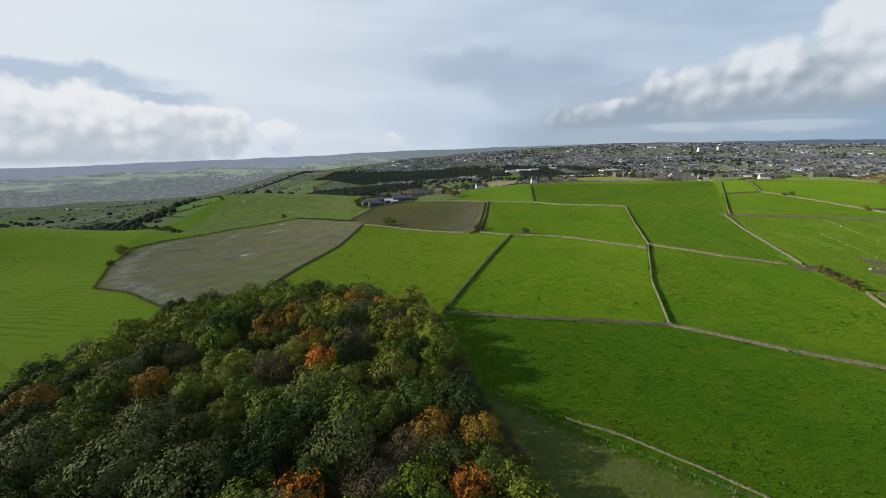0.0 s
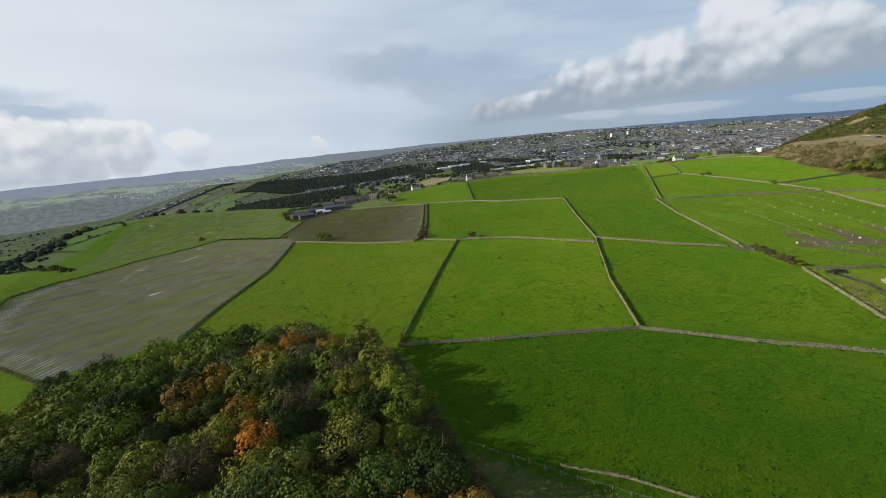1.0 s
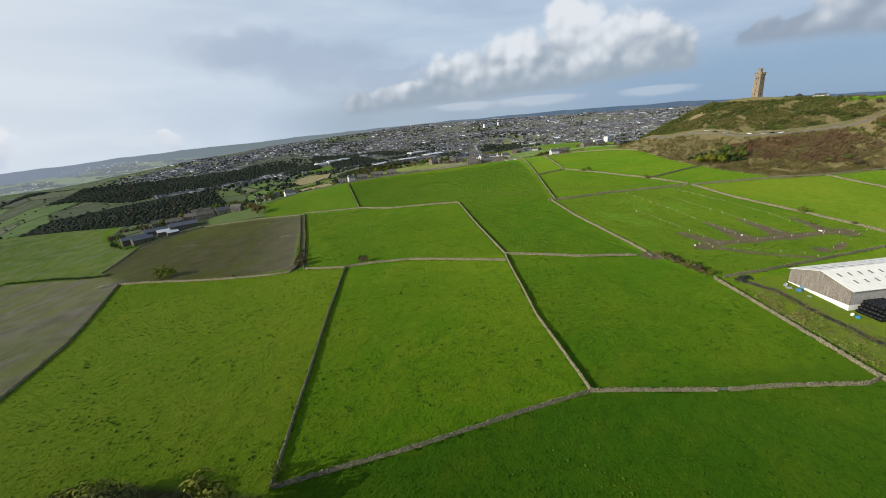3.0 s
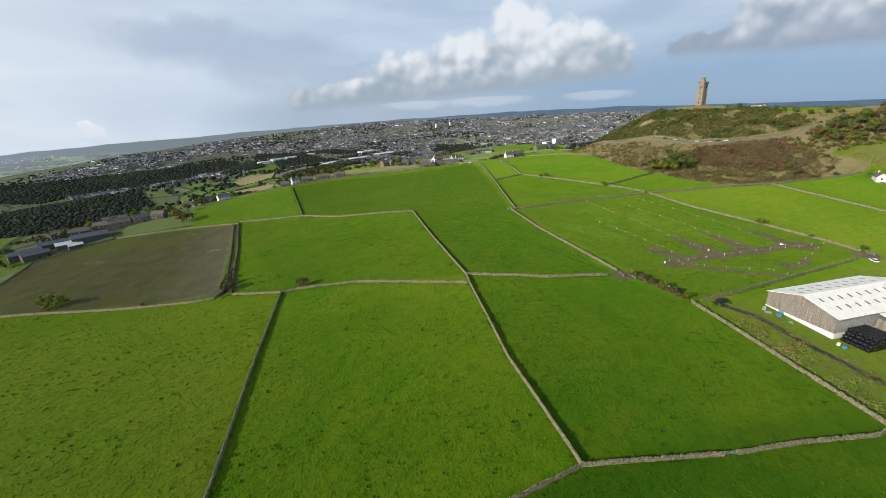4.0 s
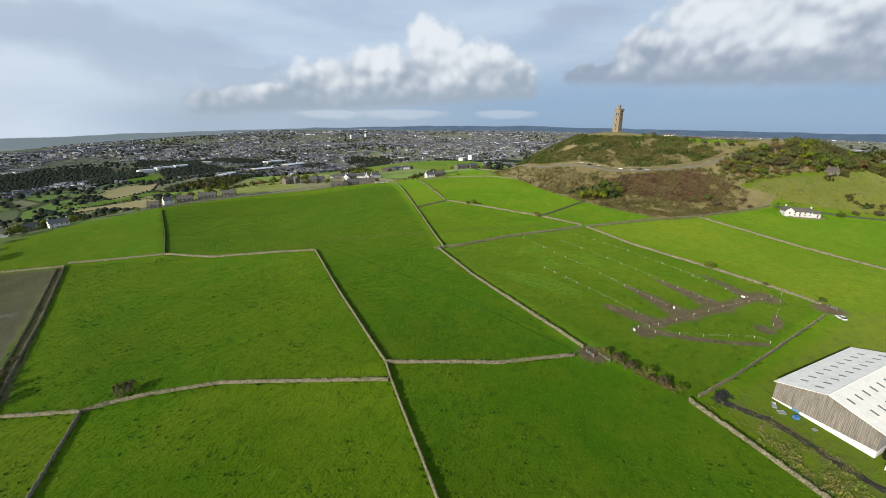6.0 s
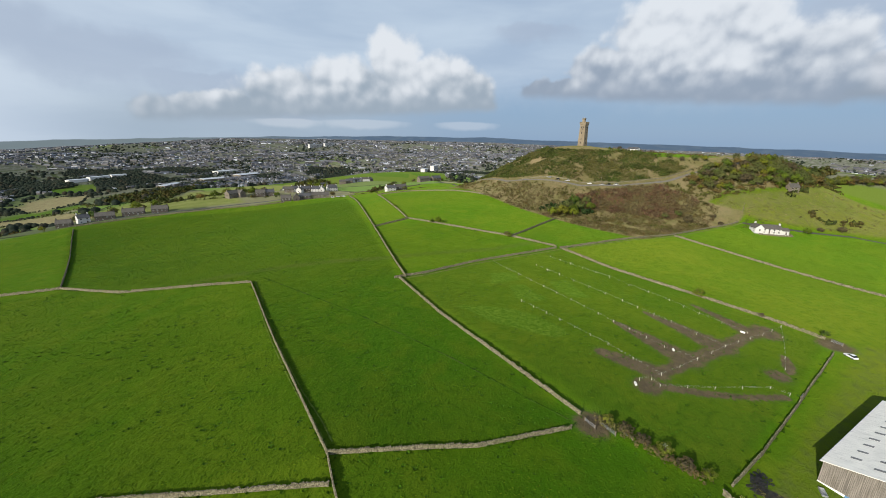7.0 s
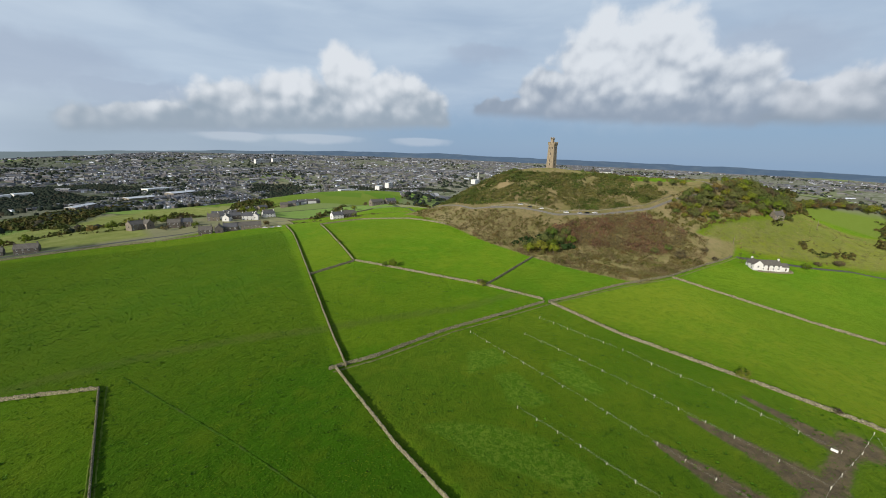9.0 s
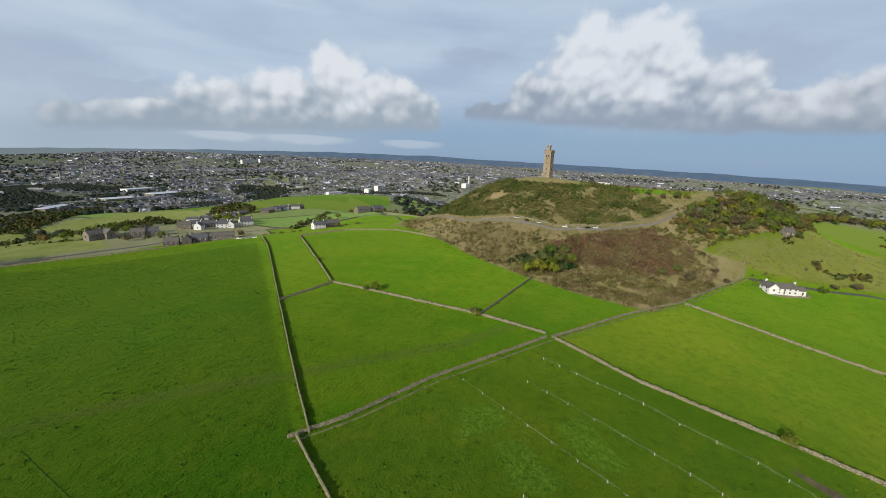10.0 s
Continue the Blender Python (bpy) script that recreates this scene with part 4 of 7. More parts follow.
def leaf_cloud(rng, rx, rz, lumps, leaves, size, flat=0.0):
    """Corners of many small leaf clusters, set on the lumps of an uneven crown about the origin."""
    d = rng.normal(size=(lumps, 3))
    d[:, 2] = np.abs(d[:, 2]) * 1.1 - 0.42
    d /= np.linalg.norm(d, axis=1)[:, None]
    stretch = 1 + 0.22 * np.sin(3 * np.arctan2(d[:, 1], d[:, 0]) + rng.uniform(0, 6)) * rng.uniform(0.4, 1)
    c = d * (rng.uniform(0.5, 0.86, lumps) * stretch)[:, None] * (rx, rx, rz)
    rb = rx * rng.uniform(0.2, 0.38, lumps)
    k = rng.integers(0, lumps, leaves)
    o = rng.normal(size=(leaves, 3)) + d[k] * 0.9
    o /= np.linalg.norm(o, axis=1)[:, None]
    pos = c[k] + o * (rb[k] * rng.uniform(0.75, 1.08, leaves))[:, None]
    nrm = o * 0.95 + d[k] * 0.35 + rng.normal(0, 0.2, (leaves, 3))
    nrm /= np.linalg.norm(nrm, axis=1)[:, None]
    u = np.cross(nrm, rng.normal(size=(leaves, 3)))
    u /= np.linalg.norm(u, axis=1)[:, None]
    v = np.cross(nrm, u)
    s = size * rng.uniform(0.55, 1.3, leaves)[:, None]
    a = rng.uniform(0.5, 0.9, leaves)[:, None]
    return np.stack([pos + u * s * 0.5, pos + v * s * 0.5 * a + nrm * s * 0.08, pos - u * s * 0.5, pos - v * s * 0.5 * a - nrm * s * 0.06], 1)


def leaf_mesh(name, corners, mat):
    me = bpy.data.meshes.new(name)
    n = len(corners)
    me.vertices.add(4 * n), me.loops.add(4 * n), me.polygons.add(n)
    me.vertices.foreach_set("co", corners.reshape(-1).astype(np.float32))
    me.loops.foreach_set("vertex_index", np.arange(4 * n, dtype=np.int32))
    me.polygons.foreach_set("loop_start", np.arange(0, 4 * n, 4, dtype=np.int32))
    me.materials.append(mat)
    me.update()
    me.validate()
    return me


def make_tree(name, seed, rx, rz, high, mat, label, category="tree", lumps=52, leaves=2900, size=0.82, group="trees of the wood"):
    rng = np.random.default_rng(seed)
    ob = thing(name, Matrix(), label, category, group)
    bm = bmesh.new()
    tip = Vector((rng.normal(0, 0.3), rng.normal(0, 0.3), high - rz * 1.05))
    tube(bm, (0, 0, -0.6), tip, 0.045 * high * 0.55, 0.03 * high * 0.55, 8)
    for k in range(5):
        a = k * 1.26 + rng.uniform(0, 0.5)
        base = tip * rng.uniform(0.6, 1.0)
        mid = base + Vector((math.cos(a), math.sin(a), rng.uniform(0.5, 1.2))) * rx * 0.42
        end = mid + Vector((math.cos(a + 0.3), math.sin(a + 0.3), rng.uniform(0.3, 0.9))) * rx * 0.36
        tube(bm, base, mid, 0.012 * high, 0.008 * high, 4)
        tube(bm, mid, end, 0.008 * high, 0.003 * high, 4)
    part("trunk", bm, BARK, ob)
    cr = new("crown", leaf_mesh("crown", leaf_cloud(rng, rx, rz, lumps, leaves, size) + (tip.x, tip.y, high - rz), mat))
    cr.parent = ob
    return ob


def stand(proto, x, y, scale=1.0, turn=None, sink=0.0):
    rng = stand.rng
    a = rng.uniform(0, 360) if turn is None else turn
    m = pose(x, y, land_at(x, y) - sink, rng.normal(0, 2), rng.normal(0, 2), a) @ Matrix.Diagonal((scale, scale, scale * rng.uniform(0.92, 1.08), 1))
    made = copy_thing(proto, m)
    made.scale = (scale, scale, scale)
    return made


stand.rng = np.random.default_rng(11)

OAKS = [make_tree("tree", 20 + k, 6.8 + 0.6 * (k % 3), 5.2 + 0.5 * (k % 2), 12.0 + 0.8 * (k % 3), GREEN, "broadleaf tree with dense dark green crown in the wood", lumps=46, leaves=3500, size=0.6) for k in range(5)]
SHADED_OAKS = [make_tree("tree", 34 + k, 7.0 + 0.6 * k, 5.4, 12.2 + 0.5 * k, SHADY, "broadleaf tree in the wood, crown colour darkened as if in shade", lumps=44, leaves=3100, size=0.64) for k in range(2)]
BACK_OAKS = [make_tree("tree", 30 + k, 6.8 + 0.6 * k, 5.2, 12.0 + 0.6 * k, GREEN, "broadleaf tree with dense dark green crown in the wood", lumps=40, leaves=1500, size=0.9) for k in range(3)]
GOLD = [make_tree("tree", 40 + k, 5.8 + 0.6 * k, 4.8, 12.2, AUTUMN, "broadleaf tree with orange and ochre autumn leaves in the wood", lumps=40, leaves=2700, size=0.58) for k in range(2)]
FIRE = make_tree("tree", 45, 4.6, 4.2, 12.0, FLAME, "tree with bright orange autumn leaves in the wood", lumps=44, leaves=1800, size=0.62)
ASH = make_tree("tree", 50, 6.4, 5.0, 12.4, GREY, "nearly bare grey-brown tree standing in the wood", lumps=60, leaves=3000, size=0.34)
WILLOW = make_tree("tree", 53, 7.4, 5.2, 12.4, OLIVE, "pale olive-green tree with a broad rounded crown", lumps=52, leaves=3000, size=0.6)


def poisson(rng, poly, gap, tries, bounds):
    pts = []
    xs, ys = rng.uniform(bounds[0], bounds[1], tries), rng.uniform(bounds[2], bounds[3], tries)
    ok = inside(poly, xs, ys, 0.1) > 0.5
    for x, y in zip(xs[ok], ys[ok]):
        if all((x - a) ** 2 + (y - b) ** 2 > gap * gap for a, b in pts):
            pts.append((x, y))
    return pts


GOLD_AT = [(-65, 133), (-57, 137), (-46, 147), (-37, 152), (-24, 146), (-3, 78), (-115, 95), (-86, 101), (-45, 121)]
FIRE_AT = [(-37, 106), (-28, 60), (6, 62)]
GREY_AT = [(-17, 130), (-52, 104), (-14, 62), (-29, 120)]
OLIVE_AT = [(-34, 91), (-23, 74), (-71, 68), (-72, 83), (-52, 63), (-93, 74)]


def plant_wood():
    rng = np.random.default_rng(5)
    core = [(-146, 55), (-136, 104), (-122, 136), (-122, 158), (-98, 164), (-78, 177), (-40, 167), (-8, 143), (-1, 122), (5, 98), (14, 72), (22, 40), (8, -10), (0, -55), (-185, -55)]
    named = []
    for spots, protos, size in ((GOLD_AT, GOLD, 0.95), (FIRE_AT, [FIRE], 1.0), (GREY_AT, [ASH], 0.95), (OLIVE_AT, [WILLOW], 1.12)):
        for i, (x, y) in enumerate(spots):
            stand(protos[i % len(protos)], x, y, size * rng.uniform(0.92, 1.08))
            named.append((x, y))
    for x, y in poisson(rng, core, 7.9, 9000, (-165, 30, 44, 190)):
        if any((x - a) ** 2 + (y - b) ** 2 < 30 for a, b in named):
            continue
        k = rng.random()
        # darkened crowns mostly in the near left, painting the deep shade there
        proto = GOLD[int(rng.integers(2))] if k > 0.985 else ASH if k > 0.972 else WILLOW if k > 0.90 else (SHADED_OAKS[int(rng.integers(2))] if rng.random() < (0.85 if y < 84 and x < -10 else 0.2) else OAKS[int(rng.integers(5))] if math.hypot(x, y) < 125 else BACK_OAKS[int(rng.integers(3))])
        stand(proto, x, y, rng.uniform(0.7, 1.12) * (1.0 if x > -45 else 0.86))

    for x, y in poisson(rng, core, 13.5, 1200, (-150, 24, -40, 42)):
        stand(BACK_OAKS[int(rng.integers(3))], x, y, rng.uniform(0.75, 1.1))


plant_wood()
# the builders stand in the wood themselves
for k, o in enumerate(OAKS + SHADED_OAKS + BACK_OAKS + GOLD + [FIRE, ASH, WILLOW]):
    x, y = -120 + 10 * k, 46 - 2 * (k % 3)
    o.matrix_world = pose(x, y, land_at(x, y), 0, 0, 40 * k)

# single bushes along the field walls
HAWTHORN = make_tree("hawthorn", 61, 2.9, 2.4, 4.9, GREEN, "dark green hawthorn bush growing beside a field wall", "bush", 34, 800, 0.5, "wall bushes")
BROWN_BUSH = make_tree("thorn_bush", 62, 2.2, 1.9, 3.7, GREY, "brown leafless thorn bush beside a field wall", "bush", 30, 700, 0.4, "wall bushes")
for k, (proto, x, y, s) in enumerate([(BROWN_BUSH, 61.5, 288.4, 1.45), (BROWN_BUSH, 29.5, 320, 1.8), (BROWN_BUSH, 30.5, 329, 1.4), (BROWN_BUSH, 32.5, 340, 1.0), (BROWN_BUSH, 36, 352, 0.7), (HAWTHORN, -55, 381, 1.75), (HAWTHORN, -50, 378, 1.5), (HAWTHORN, 2, 153, 0.75),
        (HAWTHORN, 316, 356, 1.0), (HAWTHORN, 313, 360, 0.7), (BROWN_BUSH, 324, 298, 1.0), (HAWTHORN, 322, 296, 0.7), (HAWTHORN, 304, 177, 0.85), (BROWN_BUSH, 300, 152, 0.6), (HAWTHORN, 334, 424, 0.6),
        (HAWTHORN, -270, 304, 1.1), (HAWTHORN, -300, 352, 1.5), (HAWTHORN, -308, 362, 1.7), (HAWTHORN, 296, 131, 0.6), (BROWN_BUSH, -10, 340, 0.5), (HAWTHORN, 352, 90, 0.9), (BROWN_BUSH, 480, 190, 1.1), (BROWN_BUSH, 522, 106, 1.5), (HAWTHORN, 500, 128, 1.0), (HAWTHORN, 184.6, 184, 0.62), (BROWN_BUSH, 184, 179, 0.9), (BROWN_BUSH, 183.2, 174, 0.85), (HAWTHORN, 183.4, 169, 0.7), (BROWN_BUSH, 182.4, 164, 0.95), (HAWTHORN, 182.5, 159, 0.55), (BROWN_BUSH, 512, 120, 1.1)]):
    stand(proto, x, y, s)
HAWTHORN.matrix_world = pose(-312, 372, land_at(-312, 372), 0, 0, 20)
BROWN_BUSH.matrix_world = pose(470, 184, land_at(470, 184), 0, 0, 70)


def scrub(name, spots, mat, label, category, leaves=110, size=0.55, low=0.7, seed=0):
    """Many low bushes that grow into one another, as one object."""
    rng = np.random.default_rng(seed)
    kinds = [leaf_cloud(rng, 1.0, low, 12, leaves, size / 1.6) for _ in range(5)]
    z = land(np.array([s[0] for s in spots]), np.array([s[1] for s in spots]))
    out = []
    for (x, y, r), h in zip(spots, z):
        a = rng.uniform(0, 6.28)
        c, s = math.cos(a), math.sin(a)
        q = kinds[int(rng.integers(5))] * r
        out.append(np.stack([q[..., 0] * c - q[..., 1] * s + x, q[..., 0] * s + q[..., 1] * c + y, q[..., 2] * rng.uniform(0.7, 1.2) + h + 0.25 * r], -1))
    ob = new(name, leaf_mesh(name, np.concatenate(out), mat))
    return tagged(ob, label, category, kind="stuff")


def strew(rng, poly, n, lo, hi, bounds=None, keep=None):
    px, py = [q[0] for q in poly], [q[1] for q in poly]
    xs, ys = rng.uniform(min(px), max(px), n), rng.uniform(min(py), max(py), n)
    ok = inside(poly, xs, ys, 0.1) > 0.5
    if keep is not None:
        ok &= keep(xs, ys, rng)
    return [(x, y, rng.uniform(lo, hi)) for x, y in zip(xs[ok], ys[ok])]


def clumpy(scale, cut, off=0.0):
    """Keeps spots where a smooth field is over a threshold, so that they gather in patches."""
    def keep(xs, ys, rng):
        f = np.array([noise.noise((x / scale + off, y / scale, off)) for x, y in zip(xs, ys)])
        return f + rng.uniform(-0.12, 0.12, len(xs)) > cut
    return keep


def hill_scrub():
    rng = np.random.default_rng(21)
    b = (380, 760, 80, 480)
    off_road = lambda xs, ys: (from_path(ROAD, xs, ys) > 3.4)
    def both(f):
        return lambda xs, ys, r: f(xs, ys, r) & off_road(xs, ys) & (np.hypot(xs - 565, ys - 340) > 26) & (land(xs, ys) < 82)
    face = [(459, 376), (463, 330), (465, 298), (484, 270), (516, 238), (545, 225), (560, 262), (545, 300), (545, 340), (560, 380), (520, 420), (486, 432), (468, 402)]
    scrub("gorse", strew(rng, face, 8200, 0.9, 2.6, b, both(clumpy(20, -0.26))), GORSE, "dense green gorse covering the steep hillside", "gorse", 32, 0.82, 0.8, 1)
    scrub("gorse_bushes", strew(rng, face, 900, 2.2, 4.2, b, both(clumpy(20, -0.1, 13))), GREENER, "taller green thorn and gorse bushes on the steep hillside", "bushes", 60, 0.5, 0.85, 23)
    scrub("bracken", strew(rng, [(425, 285), (440, 300), (470, 272), (500, 240), (500, 205), (478, 205), (452, 218), (440, 250)], 1900, 1.6, 3.6, b, both(clumpy(16, -0.6, 3))), RUSSET, "rust-brown leafless thicket below the hill road", "thicket", 62, 0.46, 0.95, 2)
    scrub("rough_scrub", strew(rng, [(424, 385), (405, 342), (389, 291), (384, 260), (385, 222), (402, 214), (459, 189), (500, 190), (500, 205), (452, 218), (440, 250), (425, 285), (445, 310), (450, 355)], 7600, 0.7, 2.2, b, both(clumpy(13, -0.36, 7))), DUN, "low dun scrub and dead grass at the hill foot", "scrub", 36, 0.46, 0.6, 3)
    scrub("mixed_scrub", strew(rng, [(424, 385), (405, 342), (389, 291), (384, 260), (385, 222), (402, 214), (459, 189), (500, 190), (512, 230), (476, 262), (455, 296), (450, 355)], 2300, 0.8, 2.6, b, both(clumpy(15, -0.08, 11))), MIXED, "olive bramble and thorn scrub at the hill foot", "scrub", 60, 0.5, 0.8, 17)
    scrub("hill_bushes", strew(rng, [(510, 240), (540, 226), (566, 206), (596, 176), (640, 142), (690, 120), (640, 108), (590, 128), (556, 156), (505, 200), (490, 225)], 1900, 1.2, 3.0, b, both(clumpy(22, -0.3, 5))), MIXED, "mixed olive and brown bushes over the hill shoulder", "bushes", 90, 0.6, 0.9, 4)
    crown = lambda xs, ys, r: clumpy(12, -0.02, 15)(xs, ys, r) & (from_path(ROAD, xs, ys) > 3.4) & (np.hypot(xs - 565, ys - 340) > 22)
    scrub("summit_scrub", strew(rng, [(545, 300), (560, 318), (590, 300), (612, 255), (625, 215), (600, 190), (570, 200), (548, 226), (552, 262)], 750, 0.7, 2.1, b, crown), MIXED, "low olive scrub thinning out towards the hilltop grass", "scrub", 50, 0.5, 0.75, 29)
    slope = [(505, 196), (527, 188), (560, 146), (610, 112), (640, 70), (600, 40), (545, 78), (518, 116), (502, 160)]
    scrub("slope_grass", strew(rng, slope, 1900, 0.5, 1.4, b, clumpy(14, -0.08, 19)), STRAW, "coarse straw-coloured grass on the slope behind the cottage", "grass", 30, 0.45, 0.55, 31)
    scrub("slope_scrub", strew(rng, slope, 420, 0.6, 1.8, b, clumpy(10, 0.12, 23)), DUN, "scattered brown bushes on the slope behind the cottage", "scrub", 46, 0.5, 0.7, 33)
    scrub("slope_scrub", strew(rng, [(428, 388), (440, 425), (474, 462), (506, 470), (482, 428), (456, 382), (452, 350), (440, 340)], 1500, 0.7, 2.0, b, both(clumpy(12, -0.3, 19))), MIXED, "olive and brown scrub on the slope below the hill road", "scrub", 40, 0.5, 0.7, 33)
    scrub("green_holly", [(412, 303, 4.0), (418, 300, 5.4), (424, 296, 5.0), (416, 309, 4.0), (428, 292, 4.0), (420, 278, 4.6), (425, 283, 3.4), (433, 290, 4.4), (440, 286, 4.0), (410, 313, 2.8), (424, 274, 3.6)], DARK, "dark green holly clump in the rough ground", "bushes", 420, 0.5, 1.05, 5)


STRAW = foliage("dead_grass", [(0.19, 0.165, 0.075)], second=(0.12, 0.14, 0.04))
GORSE = foliage("gorse", [(0.055, 0.074, 0.018)], second=(0.1, 0.1, 0.034))
GREENER = foliage("thorn_leaves", [(0.05, 0.07, 0.018)], second=(0.105, 0.098, 0.035))
RUSSET = foliage("russet_twigs", [(0.115, 0.07, 0.044)], second=(0.12, 0.1, 0.05))
DUN = foliage("dun_scrub", [(0.115, 0.088, 0.045)], second=(0.105, 0.1, 0.036))
MIXED = foliage("mixed_bushes", [(0.08, 0.084, 0.024)], second=(0.115, 0.085, 0.034))
hill_scrub()

# taller trees on the shoulder of the hill
SMALL = [make_tree("hill_tree", 70 + k, 3.6, 3.0, 6.4, m, lab, "tree", 40, 900, 0.6, "hill trees") for k, (m, lab) in enumerate([
    (OLIVE, "small olive-green tree on the hillside"), (GREEN, "small dark green tree on the hillside"), (BRONZE, "small tree with bronze autumn leaves on the hillside"), (GREY, "small leafless tree on the hillside")])]


def plant_hill():
    rng = np.random.default_rng(31)
    spots = poisson(rng, [(508, 212), (530, 222), (560, 205), (595, 182), (640, 150), (690, 120), (650, 110), (600, 128), (570, 148), (548, 168), (520, 195)], 4.6, 2200, (500, 700, 100, 230))
    for x, y in spots:
        k = rng.random()
        stand(SMALL[0 if k < 0.5 else 1 if k < 0.72 else 2 if k < 0.84 else 3], x, y, rng.uniform(0.7, 1.5))
    for x, y, k, s in [(566, 222, 0, 1.0), (572, 214, 1, 0.9), (557, 232, 3, 0.8), (540, 300, 1, 0.5), (548, 292, 3, 0.7), (556, 244, 0, 0.8), (455, 205, 3, 1.2), (462, 214, 0, 0.9), (575, 150, 1, 1.5), (582, 140, 1, 1.6), (563, 150, 1, 1.2), (590, 132, 0, 1.2), (560, 262, 3, 0.6), (452, 222, 0, 0.8)]:
        stand(SMALL[k], x, y, s)
    # green thorn trees at the hill foot, and the belt of trees along the far side of the shoulder
    for x, y, k, s in [(397, 297, 1, 1.2), (402, 290, 1, 1.5), (408, 296, 0, 1.4), (413, 286, 1, 1.3), (418, 292, 0, 1.5), (406, 282, 1, 1.2), (424, 284, 0, 1.3), (430, 292, 1, 1.4), (404, 303, 0, 1.0), (428, 276, 1, 1.2), (436, 283, 0, 1.2)]:
        stand(SMALL[k], x, y, s)
    for x, y in resample([(655, 168), (700, 150), (740, 112), (772, 70), (792, 10), (806, -40)], 5.5):
        for _ in range(2):
            stand(SMALL[int(rng.choice((0, 1, 1, 2, 3)))], x + rng.normal(0, 4.5), y + rng.normal(0, 4.5), rng.uniform(0.9, 1.6))
    for k, o in enumerate(SMALL):
        x, y = 600 + 9 * k, 190 - 10 * k
        o.matrix_world = pose(x, y, land_at(x, y), 0, 0, 50 * k)


plant_hill()

# hedges
VERGE = foliage("verge_leaves", [(0.13, 0.175, 0.03)], second=(0.2, 0.19, 0.07))
scrub("hedge", [(x, y, 1.5) for x, y in resample([(-219, 231), (-274, 308), (-318, 392)], 2.0)], GREEN, "dark clipped hedge along the ploughed field", "hedge", 80, 0.5, 0.9, 8)
scrub("hedge", [(x, y, 1.9) for x, y in resample([(-316, 385), (-313, 435), (-280, 510), (-204, 548), (-150, 500), (-100, 446)], 2.2)], DARK, "dark hedge between two muddy fields", "hedge", 60, 0.5, 0.9, 9)
scrub("hedge", [(x, y, 1.2) for x, y in resample([(-219, 231), (-183, 213), (-141, 181), (-128, 172)], 1.8)], DUN, "ragged brown hedge at the edge of the plough", "hedge", 60, 0.45, 0.8, 10)
scrub("verge_scrub", strew(np.random.default_rng(41), [(182, 153), (175, 136), (169, 122), (162.5, 104), (155, 84), (166, 80), (172, 94), (178, 112), (183, 128), (187, 137), (186, 148)], 760, 0.6, 1.6, (150, 200, 80, 195), clumpy(9, 0.02, 2)), VERGE, "tangled brambles and rank grass beside the wall", "brambles", 55, 0.42, 0.5, 11)
scrub("hedge", [(x, y, 1.9) for x, y in resample([(184, 186), (181.5, 160)], 1.4)], DUN, "brown overgrown hedge along the stone wall", "hedge", 90, 0.45, 0.9, 12)
scrub("verge_grass", strew(np.random.default_rng(43), [(186, 152), (190, 142), (191, 134), (187, 124), (184, 112), (176, 90), (170, 78), (160, 80), (163, 104), (170, 122), (178, 142)], 1300, 0.5, 1.15, (150, 200, 80, 195), clumpy(6, -0.1, 9)), STRAW, "rank dead grass along the barn ditch", "grass", 40, 0.35, 0.6, 21)
scrub("field_edge_scrub", strew(np.random.default_rng(42), [(12, 103), (30, 90), (47, 79), (70, 64), (72, 61), (45, 74), (26, 86), (8, 99)], 620, 0.4, 1.1, (0, 80, 55, 110)), STRAW, "rank grass and brambles along the field edge", "brambles", 50, 0.35, 0.7, 13)


